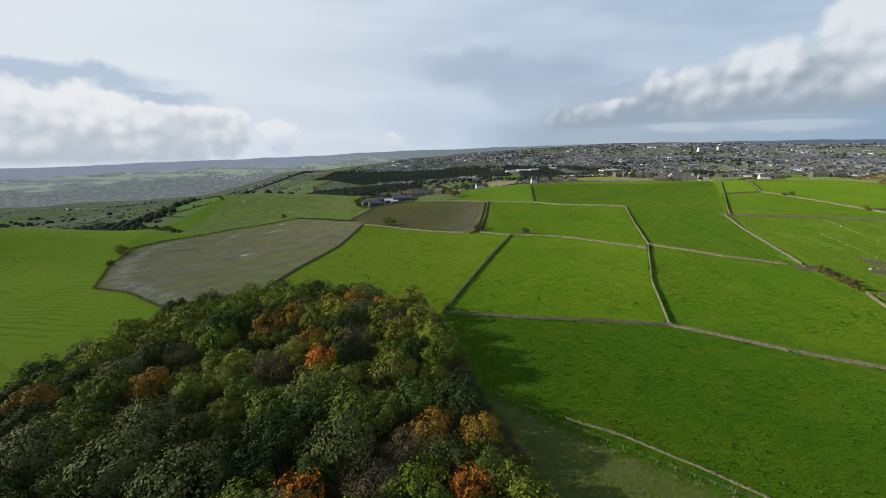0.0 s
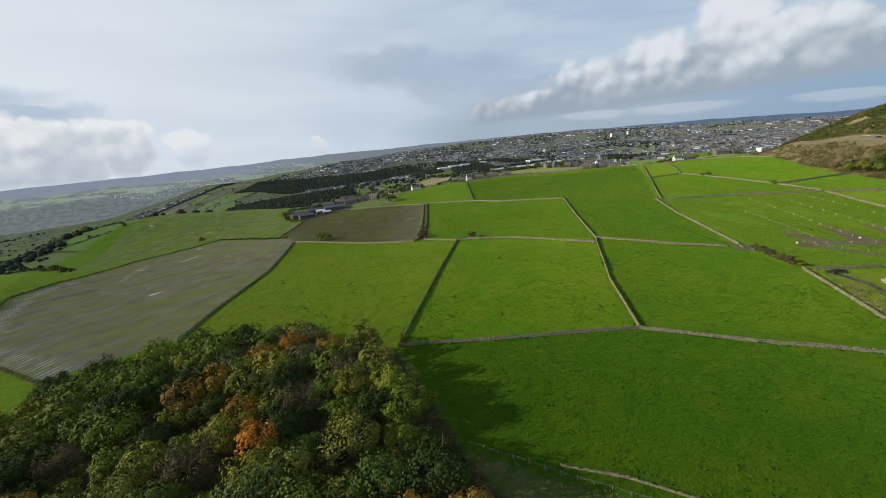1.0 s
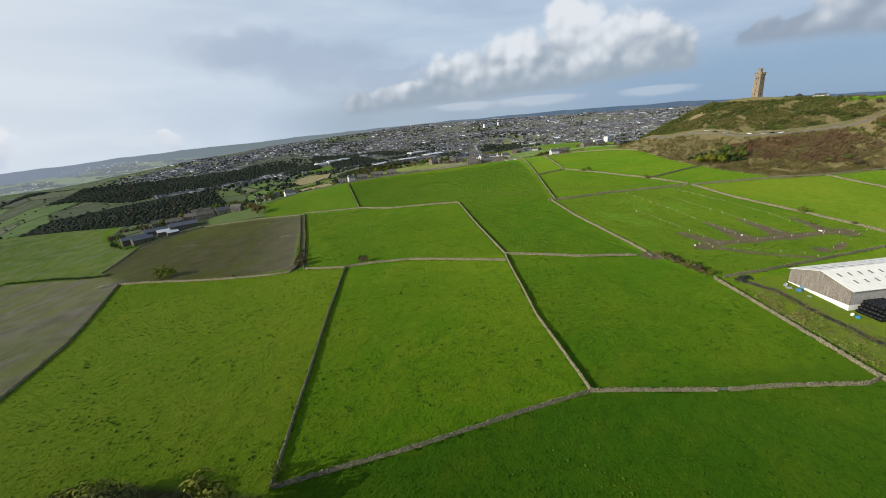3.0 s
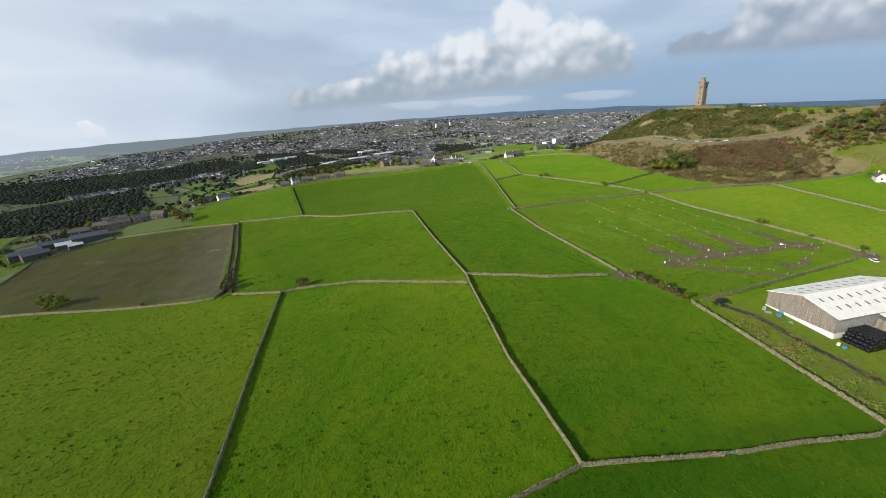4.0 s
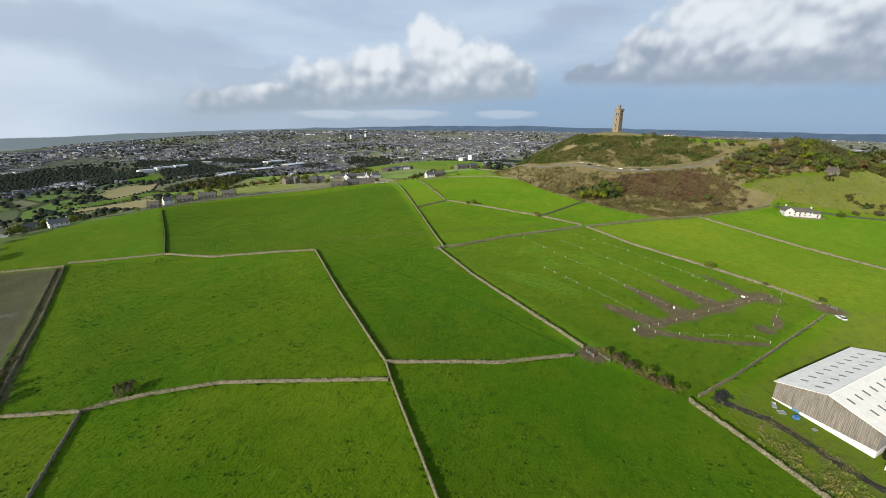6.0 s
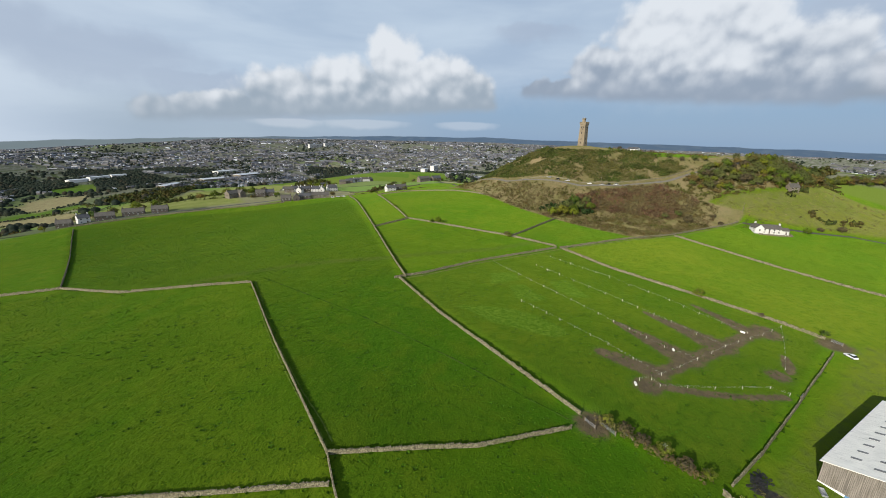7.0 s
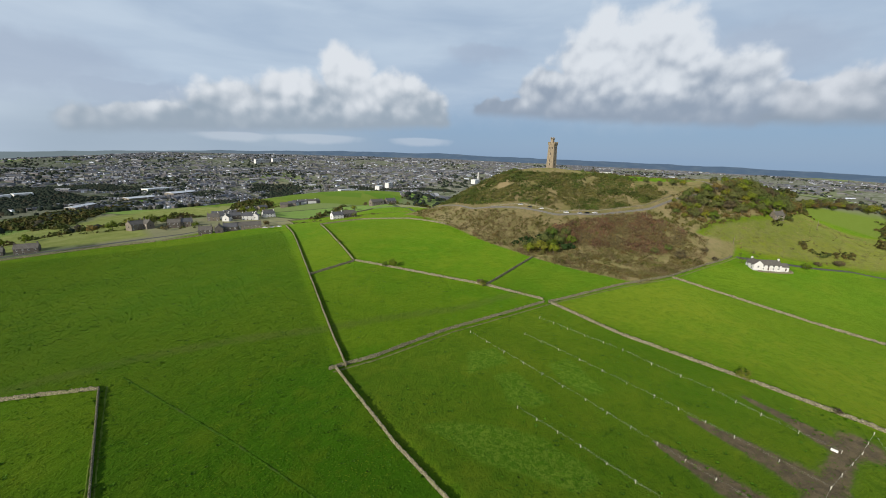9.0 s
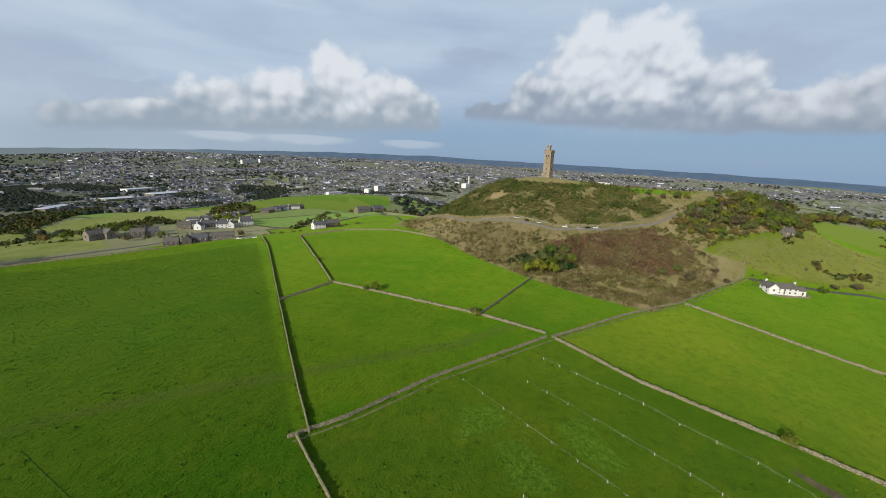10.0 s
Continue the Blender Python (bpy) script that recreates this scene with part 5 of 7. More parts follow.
# tussocks in the pastures
def tussocks():
    rng = np.random.default_rng(55)
    fields = [[J_WOOD, J_S, (118, 115), (150, 96), (150, 20), (70, 30), (66, 66), (32, 88), (12, 103)], [J_WOOD, J_SW, J_W, (-3, 333), (-83, 394), (-93, 195), (-40, 178)], [J_WOOD, J_S, J_MID, J_SW], [J_S, J_MID, J_GATE, (180, 156), (160, 106)],
              [J_W, J_SW, J_MID, J_NW, (104, 446), (58, 487)], [J_MID, J_NW, J_NE, J_GATE], [J_NW, (104, 446), (138, 625), (350, 530), (277, 390), J_NE], [J_NE, J_LANE, (318, 330), (309, 376), (276, 388)], [J_NE, J_LANE, (293, 132), (241, 141), (184, 157)]]
    kinds = []
    for k in range(6):
        n = 7
        a = rng.uniform(0, 6.28, n)
        up = rng.uniform(0.25, 0.55, n)
        c = np.stack([np.cos(a), np.sin(a), np.zeros(n)], -1)
        w = np.stack([-np.sin(a), np.cos(a), np.zeros(n)], -1) * rng.uniform(0.25, 0.45, n)[:, None]
        root, tip = c * 0.12, c * rng.uniform(0.45, 0.8, n)[:, None] + np.array([0, 0, 1.0]) * up[:, None]
        kinds.append(np.stack([root - w, root + w, tip + w * 0.6, tip - w * 0.6], 1))
    out = []
    for i, f in enumerate(fields):
        px, py = [q[0] for q in f], [q[1] for q in f]
        area = (max(px) - min(px)) * (max(py) - min(py))
        spots = strew(rng, f, int(area * 0.07), 0.35, 0.95, None, clumpy(21, 0.0, i))
        z = land(np.array([s[0] for s in spots]), np.array([s[1] for s in spots]))
        for (x, y, r), h in zip(spots, z):
            out.append(kinds[int(rng.integers(6))] * (r, r, r * 0.75) + (x, y, h - 0.03))
    for line in WALL_LINES:
        p = resample(line, 1.0)
        if len(p) < 4:
            continue
        p = p + rng.normal(0, 1.0, p.shape) * 0.55
        p = p[rng.random(len(p)) < 0.75]
        for (x, y), h in zip(p, land(p[:, 0], p[:, 1])):
            r = rng.uniform(0.35, 0.95)
            out.append(kinds[int(rng.integers(6))] * (r, r, r * 1.1) + (x, y, h - 0.03))
    ob = new("grass_tussocks", leaf_mesh("grass_tussocks", np.concatenate(out), TUSSOCK))
    tagged(ob, "coarse dark green grass tussocks in grazed pasture", "grass", kind="stuff")
    return len(out)


def sward_material():
    m, t, b = material("sward", 0.8)
    flat = where(t)
    tint = attr(t, "tint")
    lush = ramp(t, tint, [(0.0, (0.03426, 0.09412, 0.003305)), (0.4, (0.05006, 0.1279, 0.003525)), (1.0, (0.1054, 0.187, 0.005508))])
    worn = ramp(t, tint, [(0.0, (0.06588, 0.1086, 0.004957)), (0.4, (0.09882, 0.1424, 0.00661)), (1.0, (0.1516, 0.1991, 0.009915))])
    c = mixed(t, grain(t, flat, 0.07, 4, 0.6).step(0.4, 0.66), lush, worn)
    c = mixed(t, island(t).step(0.4, 1.0) * 0.5, c, mixed(t, 1.0, c, (0.72, 0.76, 0.7), "MULTIPLY"))
    put(t, b.inputs["Base Color"], c)
    b.inputs["Specular IOR Level"].default_value = 0.05
    return m


def sward():
    """Longer blades all over the pastures, leaning with the wind, that shade one another under the low sun."""
    rng = np.random.default_rng(56)
    out, tints = [], []
    for poly, thick, tint in PASTURES:
        px, py = [q[0] for q in poly], [q[1] for q in poly]
        n = int((max(px) - min(px)) * (max(py) - min(py)) * thick * 2.3)
        x, y = rng.uniform(min(px), max(px), n), rng.uniform(min(py), max(py), n)
        ok = inside(poly, x, y, 0.1) > 0.5
        x, y = x[ok], y[ok]
        n = len(x)
        z = land(x, y)
        a = rng.uniform(0, math.tau, n)
        w = np.stack([np.cos(a), np.sin(a), np.zeros(n)], -1) * rng.uniform(0.12, 0.34, n)[:, None]
        h = rng.uniform(0.1, 0.25, n)
        up = np.stack([h * 0.25 + rng.normal(0, 0.06, n), rng.normal(0, 0.08, n), h], -1)
        root = np.stack([x, y, z - 0.03], -1)
        out.append(np.stack([root - w, root + w, root + w * 0.6 + up, root - w * 0.7 + up * rng.uniform(0.7, 1.1, n)[:, None]], 1))
        tints.append(np.full(4 * n, tint))
    me = leaf_mesh("pasture_grass", np.concatenate(out), sward_material())
    me.attributes.new("tint", "FLOAT", "POINT").data.foreach_set("value", np.concatenate(tints).astype(np.float32))
    tagged(new("pasture_grass", me), "grazed green pasture grass combed by the wind", "grass", kind="stuff")


PASTURES = [([J_WOOD, J_S, (115, 117), (150, 97), (150, 20), (70, 30), (66, 66), (32, 88), (12, 103)], 0.5, 0.0), ([J_WOOD, J_SW, J_W, (-3, 333), (-83, 394), (-93, 195), (-40, 178)], 0.42, 0.7), ([J_WOOD, J_S, J_MID, J_SW], 0.5, 0.55),
            ([J_S, J_MID, J_GATE, (180, 156), (160, 106)], 0.5, 0.25), ([J_W, J_SW, J_MID, J_NW, (104, 446), (58, 487)], 0.42, 0.35), ([J_MID, J_NW, J_NE, J_GATE], 0.5, 0.1), ([J_NW, (107, 462), (138, 625), (200, 620), (247, 601), (310, 572), (365, 543), (277, 390), J_NE], 0.42, 0.05),
            ([J_NE, J_LANE, (318, 330), (309, 376), (276, 388)], 0.35, 0.3), ([J_NE, J_LANE, (305, 176), (293, 132), (241, 141), (184, 157)], 0.2, 0.08), ([J_LANE, J_FORK, (391, 137), (374, 80), (293, 130), (305, 176)], 0.25, 0.45), ([(326, 295), (389, 291), (424, 385), (440, 440), (384, 500), (310, 384)], 0.2, 0.45)]
sward()
TUSSOCK = foliage("tussock_grass", [(0.04, 0.096, 0.0055)])
tussocks()

# ---- the tower on the hill ----
def masonry(name, colour, course=0.42, dark=0.55):
    """Coursed stone: joints and a different tone for each block."""
    m, t, b = material(name, 0.9)
    p = within(t)
    x, y, z = split(t, p)
    br = t.nodes.new("ShaderNodeTexBrick")
    put(t, br.inputs["Vector"], vec(t, x + y, z, 0.0))
    br.inputs["Color1"].default_value = (*colour, 1)
    br.inputs["Color2"].default_value = (*(v * 0.72 for v in colour), 1)
    br.inputs["Mortar"].default_value = (*(v * dark for v in colour), 1)
    br.inputs["Scale"].default_value, br.inputs["Mortar Size"].default_value = 1.0, 0.02
    br.inputs["Brick Width"].default_value, br.inputs["Row Height"].default_value = course * 2, course
    c = mixed(t, grain(t, p, 0.25, 4).step(0.42, 0.72) * 0.5, Val(t, br.outputs["Color"]), tuple(v * 0.55 for v in colour))
    c = mixed(t, grain(t, vec(t, x * 2, y * 2, z * 0.15), 0.8, 3).step(0.5, 0.8) * 0.35, c, tuple(v * 0.5 for v in colour))
    put(t, b.inputs["Base Color"], c)
    bump(t, b, Val(t, br.outputs["Fac"]) * -1 + grain(t, p, 6.0, 3) * 0.4, 0.5, 0.04)
    return m


SANDSTONE = masonry("tower_sandstone", (0.31, 0.25, 0.17), 0.45)
HOUSE_STONE = masonry("house_stone", (0.22, 0.19, 0.148), 0.3)
SOOTY = masonry("dark_stone", (0.115, 0.102, 0.085), 0.3)
RENDER_W = plain("white_render", (0.62, 0.61, 0.58), 0.8, vary=0.06, scale=0.8)
SLATE = plain("slate_roof", (0.085, 0.085, 0.09), 0.6, vary=0.3, scale=2.0)
STONE_SLATE = plain("stone_slate_roof", (0.105, 0.095, 0.082), 0.75, vary=0.3, scale=2.0)
GLASS_DARK = material("window_glass", 0.08)[0]
GLASS_DARK.node_tree.nodes["Principled BSDF"].inputs["Base Color"].default_value = (0.015, 0.018, 0.022, 1)
DOORS = plain("painted_door", (0.09, 0.06, 0.05), 0.5)
TRIM = plain("white_frames", (0.7, 0.7, 0.68), 0.5, vary=0.05)


def tower():
    ob = thing("stone_tower", pose(565, 340, land_at(565, 340) - 1.2, 0, 0, 79) @ Matrix.Diagonal((0.82, 0.82, 1.09, 1)), "tall square sandstone lookout tower with corner stair turret", "tower")
    def block(name, z0, z1, w0, w1, label="", dx=0, dy=0):
        bm = bmesh.new()
        box(bm, dx - w0, dx + w0, dy - w0, dy + w0, z0, z1, taper=w0 - w1)
        return part(name, bm, SANDSTONE, ob, label)
    block("plinth", -1.5, 3.2, 5.1, 4.85)
    block("string_course", 3.2, 3.6, 5.0, 4.9)
    shaft = block("shaft", 3.6, 24.6, 4.75, 4.1)
    block("string_course", 12.3, 12.65, 4.75, 4.65)
    block("string_course", 19.2, 19.5, 4.5, 4.45)
    for z in (24.6,):
        block("corbel_table", z, z + 0.9, 4.35, 4.6)
    for sx, sy, ax, ay in ((1, 0, 0.3, 4.75), (-1, 0, 0.3, 4.75), (0, 1, 4.45, 0.3), (0, -1, 4.45, 0.3)):
        bm = bmesh.new()
        box(bm, sx * 4.45 - ax, sx * 4.45 + ax, sy * 4.45 - ay, sy * 4.45 + ay, 25.5, 26.7)
        part("parapet", bm, SANDSTONE, ob)
    bm = bmesh.new()
    box(bm, -4.2, 4.2, -4.2, 4.2, 25.45, 25.6)
    part("roof_deck", bm, SLATE, ob)
    for k in range(4):
        for j in range(5):
            u = -4.4 + 2.2 * j
            x, y = ((u, -4.45), (u, 4.45), (-4.45, u), (4.45, u))[k]
            bm = bmesh.new()
            box(bm, x - 0.62, x + 0.62, y - 0.33, y + 0.33, 26.7, 27.8, 0.05) if k < 2 else box(bm, x - 0.33, x + 0.33, y - 0.62, y + 0.62, 26.7, 27.8, 0.05)
            part("merlon", bm, SANDSTONE, ob)
    turret = block("stair_turret", -1.0, 30.4, 1.95, 1.75, "square stair turret rising above the parapet", 2.6, -2.6)
    bm = bmesh.new()
    box(bm, 0.5, 4.7, -4.7, -0.5, 30.4, 30.9)
    part("turret_cornice", bm, SANDSTONE, ob)
    for sx in (-1, 1):
        for sy in (-1, 1):
            bm = bmesh.new()
            box(bm, 2.6 + sx * 1.5 - 0.5, 2.6 + sx * 1.5 + 0.5, -2.6 + sy * 1.5 - 0.5, -2.6 + sy * 1.5 + 0.5, 30.9, 32.3, 0.06)
            part("merlon", bm, SANDSTONE, ob)
    # openings: dark recessed lights with stone hoods
    for side in range(4):
        for z, us, w, h in ((22.0, (-1.6, 1.6), 0.62, 1.9), (20.3, (0,), 0.4, 1.0), (16.4, (0.2,), 0.5, 2.4), (10.0, (0.1,), 0.5, 2.2), (6.2, (0,), 0.55, 2.0)):
            half = 4.75 - 0.65 * (z - 3.6) / 21 + 0.03
            for u in us:
                for nm, mat_, dw, dz, out in (("window", GLASS_DARK, 0, 0, 0.0), ("window_hood", SANDSTONE, 0.22, h * 0.5 + 0.12, 0.12)):
                    bm = bmesh.new()
                    if nm == "window":
                        box(bm, u - w, u + w, -0.2, 0.06, z - h / 2, z + h / 2)
                    else:
                        box(bm, u - w - dw, u + w + dw, -0.2, 0.22, z + dz - 0.12, z + dz + 0.12, 0.03)
                    o = part(nm, bm, mat_, ob)
                    o.matrix_basis = Matrix.Rotation(side * math.pi / 2, 4, "Z") @ Matrix.Translation((0, half, 0))
    bm = bmesh.new()
    box(bm, -0.9, 0.9, 4.8, 5.2, -0.8, 2.4, 0.05)
    part("door", bm, DOORS, ob)
    bm = bmesh.new()
    tube(bm, (2.6, -2.6, 30.5), (2.6, -2.6, 34), 0.06, 0.04, 6)
    part("flagpole", bm, TRIM, ob)


tower()

# ---- the barn ----
def boards(name, colour):
    m, t, b = material(name, 0.85)
    p = within(t)
    x, y, z = split(t, p)
    stripe = grain(t, vec(t, (x + y) * 3.0, (x - y) * 3.0, z * 0.12), 1.4, 3, 0.6)
    c = mixed(t, stripe.step(0.3, 0.7), tuple(v * 0.6 for v in colour), tuple(v * 1.35 for v in colour))
    c = mixed(t, ((x + y) * 21.0).sin().step(0.85, 1.0) * 0.7, c, tuple(v * 0.25 for v in colour))
    c = mixed(t, grain(t, p, 0.3, 3).step(0.5, 0.75) * 0.4, c, (0.10, 0.085, 0.06))
    put(t, b.inputs["Base Color"], c)
    bump(t, b, stripe, 0.5, 0.03)
    return m


def sheeting(name, colour, rough=0.55):
    """Corrugated fibre-cement or steel sheets, weathered."""
    m, t, b = material(name, rough)
    p = within(t)
    x, y, z = split(t, p)
    c = mixed(t, grain(t, p, 0.5, 5, 0.65).step(0.4, 0.75) * 0.4, colour, tuple(v * 0.72 for v in colour))
    c = mixed(t, grain(t, vec(t, x * 0.15, y * 2.2, z), 1.0, 3).step(0.55, 0.8) * 0.4, c, (0.36, 0.33, 0.27))
    c = mixed(t, (y * 5.1).sin().step(0.93, 1.0) * 0.2, c, tuple(v * 0.6 for v in colour))
    put(t, b.inputs["Base Color"], c)
    bump(t, b, (y * 40.0).sin(), 0.25, 0.03)
    return m


CLADDING = boards("weathered_boards", (0.22, 0.195, 0.165))
ROOFING = sheeting("pale_roof_sheets", (0.84, 0.8, 0.71), 0.7)
ROOF_LIGHT = plain("dull_roof_light", (0.17, 0.165, 0.155), 0.4)
PLINTH = plain("whitewashed_block", (0.74, 0.73, 0.69), 0.8, vary=0.08)
CONCRETE = plain("concrete", (0.32, 0.31, 0.29), 0.85)
BALE = plain("black_wrap", (0.012, 0.012, 0.013), 0.22, vary=0.4, scale=3.0, relief=0.03)
RUBBER = plain("old_tyre_rubber", (0.02, 0.02, 0.02), 0.7)
STEEL = plain("galvanised_steel", (0.42, 0.43, 0.44), 0.45, 0.6)
TIMBER = plain("grey_timber", (0.22, 0.185, 0.135), 0.9, scale=4.0)
POST_W = plain("pale_post", (0.55, 0.52, 0.43), 0.7, scale=4.0)
GABLE = pose(196.3, 127.6, 11.6, 0, 0, -110.9)


def barn():
    ob = thing("barn", GABLE, "large livestock barn with pale sheet roof and timber-clad gable", "barn")
    W, E, R, L = 11.6, 6.5, 9.8, 46.0
    def slab(name, outline, y0, y1, mat_, label=""):
        bm = bmesh.new()
        prism(bm, outline, y0, y1)
        return part(name, bm, mat_, ob, label)
    slab("gable_wall", [(-W, 0.9), (-W, E), (0, R - 0.15), (W, E), (W, 0.9)], 0, 0.25, CLADDING, "weathered vertical timber boards")
    slab("gable_wall", [(-W, 0.9), (-W, E), (0, R - 0.15), (W, E), (W, 0.9)], L - 0.25, L, CLADDING)
    for sgn in (-1, 1):
        bm = bmesh.new()
        x0, x1 = sorted((sgn * W, sgn * (W - 0.25)))
        box(bm, x0, x1, 0.25, L - 0.25, 0.9, E)
        part("side_wall", bm, CLADDING if sgn < 0 else CONCRETE, ob)
        bm = bmesh.new()
        a, b2 = (sgn * (W + 0.55), E - 0.16), (sgn * 0.02, R)
        v = [bm.verts.new((x, y, z + dz)) for dz in (0.0, 0.16) for x, z in (a, b2) for y in (-0.45, L + 0.45)]
        for q in ((0, 1, 3, 2), (4, 6, 7, 5), (0, 4, 5, 1), (2, 3, 7, 6), (0, 2, 6, 4), (1, 5, 7, 3)):
            bm.faces.new([v[i] for i in q])
        bmesh.ops.recalc_face_normals(bm, faces=bm.faces[:])
        roof = part("roof", bm, ROOFING, ob, "pale weathered sheet roof")
        slope = math.atan2(R - E + 0.16, W + 0.53)
        for row, (u, n) in enumerate(((3.4, 10), (7.6, 9))):
            for k in range(n):
                bm = bmesh.new()
                box(bm, -0.95, 0.95, -0.38, 0.38, 0.0, 0.06, 0.012)
                o = part("roof_light", bm, ROOF_LIGHT, roof)
                y = 3.6 + (2.1 if row else 0) + k * 4.3
                o.matrix_basis = Matrix.Translation((sgn * u, y, R + 0.17 - u * math.tan(slope))) @ Matrix.Rotation(sgn * slope, 4, "Y")
        bm = bmesh.new()
        x0, x1 = sorted((sgn * (W + 0.5), sgn * (W + 0.66)))
        box(bm, x0, x1, -0.3, L + 0.3, E - 0.3, E - 0.14)
        part("gutter", bm, STEEL, ob)
    bm = bmesh.new()
    prism(bm, [(-0.45, R - 0.02), (0, R + 0.26), (0.45, R - 0.02)], -0.45, L + 0.45)
    part("ridge_cap", bm, ROOFING, ob)
    for x0, x1 in ((-W - 0.06, -6.6), (-4.6, W + 0.06)):
        bm = bmesh.new()
        box(bm, x0, x1, -0.06, 0.3, -2.5, 0.9, 0.02)
        part("plinth", bm, PLINTH, ob, "whitewashed block plinth")
    for x0, x1 in ((-W - 0.05, -W + 0.3), (W - 0.3, W + 0.05)):
        bm = bmesh.new()
        box(bm, x0, x1, 0.3, L, -2.5, 0.9)
        part("plinth", bm, PLINTH, ob)
    bm = bmesh.new()
    box(bm, -6.6, -4.6, 0.02, 0.16, -2.0, 2.0, 0.02)
    part("door", bm, plain("blue_door", (0.10, 0.22, 0.38), 0.5), ob, "faded blue door")
    bm = bmesh.new()
    box(bm, -W + 0.3, W - 0.3, 0.3, L - 0.3, -1.0, -0.2)
    part("floor_slab", bm, CONCRETE, ob)
    # lean-to on the far half of the south side
    lean = thing("lean_to", GABLE @ pose(0, 0, 0), "low lean-to shed with pale sheet roof against the barn", "shed")
    bm = bmesh.new()
    prism(bm, [(W + 0.7, E - 0.5), (W + 0.7, E - 0.35), (W + 9.2, 4.4), (W + 9.2, 4.25)], 17, L)
    part("roof", bm, ROOFING, lean)
    bm = bmesh.new()
    box(bm, W + 8.8, W + 9.0, 17.2, L - 0.2, -3.0, 4.2)
    part("side_wall", bm, CONCRETE, lean)
    bm = bmesh.new()
    box(bm, W + 0.7, W + 8.8, 17.1, 17.3, -3.0, 4.4)
    part("end_wall", bm, CLADDING, lean)


barn()


def on_barn(x, y):
    """Plan place of a point in the barn's own axes."""
    p = GABLE @ Vector((x, y, 0))
    return p.x, p.y


def bales():
    bm = bmesh.new()
    n = 12
    rings = [(-0.62, 0.42), (-0.6, 0.55), (-0.5, 0.63), (0, 0.66), (0.5, 0.63), (0.6, 0.55), (0.62, 0.42)]
    vs = [[bm.verts.new((r * math.cos(k * math.tau / n), y, r * math.sin(k * math.tau / n))) for k in range(n)] for y, r in rings]
    for a, b in zip(vs, vs[1:]):
        for k in range(n):
            bm.faces.new((a[k], a[(k + 1) % n], b[(k + 1) % n], b[k]))
    bm.faces.new(vs[0][::-1]), bm.faces.new(vs[-1])
    for f in bm.faces:
        f.smooth = True
    bmesh.ops.recalc_face_normals(bm, faces=bm.faces[:])
    first = tagged(part("silage_bale", bm, BALE), "round silage bale wrapped in shiny black plastic", "bale", "stacked bales")
    rng = np.random.default_rng(9)
    spots = []
    for level in range(4):
        for row in range(6):
            for k in range(9 - level):
                spots.append((13.2 + row * 1.34 + rng.normal(0, 0.04), 2.2 + (k + level * 0.5) * 1.34, 0.62 + level * 1.12))
    base = land_at(*on_barn(16, 8))
    for i, (x, y, z) in enumerate(spots):
        px, py = on_barn(x, y)
        m = pose(px, py, base + z, 0, 0, -110.9 + 90 + rng.normal(0, 4)) @ pose(0, 0, 0, 0, rng.uniform(0, 360))
        if i == 0:
            first.matrix_world = m
        else:
            copy_thing(first, m)


bales()


def tyres():
    bm = bmesh.new()
    n, k = 14, 8
    g = [[bm.verts.new(((0.3 + 0.12 * math.cos(b * math.tau / k)) * math.cos(a * math.tau / n), (0.3 + 0.12 * math.cos(b * math.tau / k)) * math.sin(a * math.tau / n), 0.11 * math.sin(b * math.tau / k))) for b in range(k)] for a in range(n)]
    for a in range(n):
        for b in range(k):
            f = bm.faces.new((g[a][b], g[(a + 1) % n][b], g[(a + 1) % n][(b + 1) % k], g[a][(b + 1) % k]))
            f.smooth = True
    first = tagged(part("tyre", bm, RUBBER), "worn black tyre thrown on a heap by the wall", "tyre", "tyre heap")
    rng = np.random.default_rng(4)
    for i in range(70):
        x, y = 189.5 + rng.normal(0, 2.0), 149.2 + rng.normal(0, 1.0)
        h = max(0, 1.1 - 0.28 * math.hypot((x - 189.5) / 1.0, (y - 149.2) * 1.6)) * rng.random()
        m = pose(x, y, land_at(x, y) + 0.1 + h, rng.normal(0, 18), rng.normal(0, 18), rng.uniform(0, 360))
        if i:
            copy_thing(first, m)
        else:
            first.matrix_world = m


tyres()


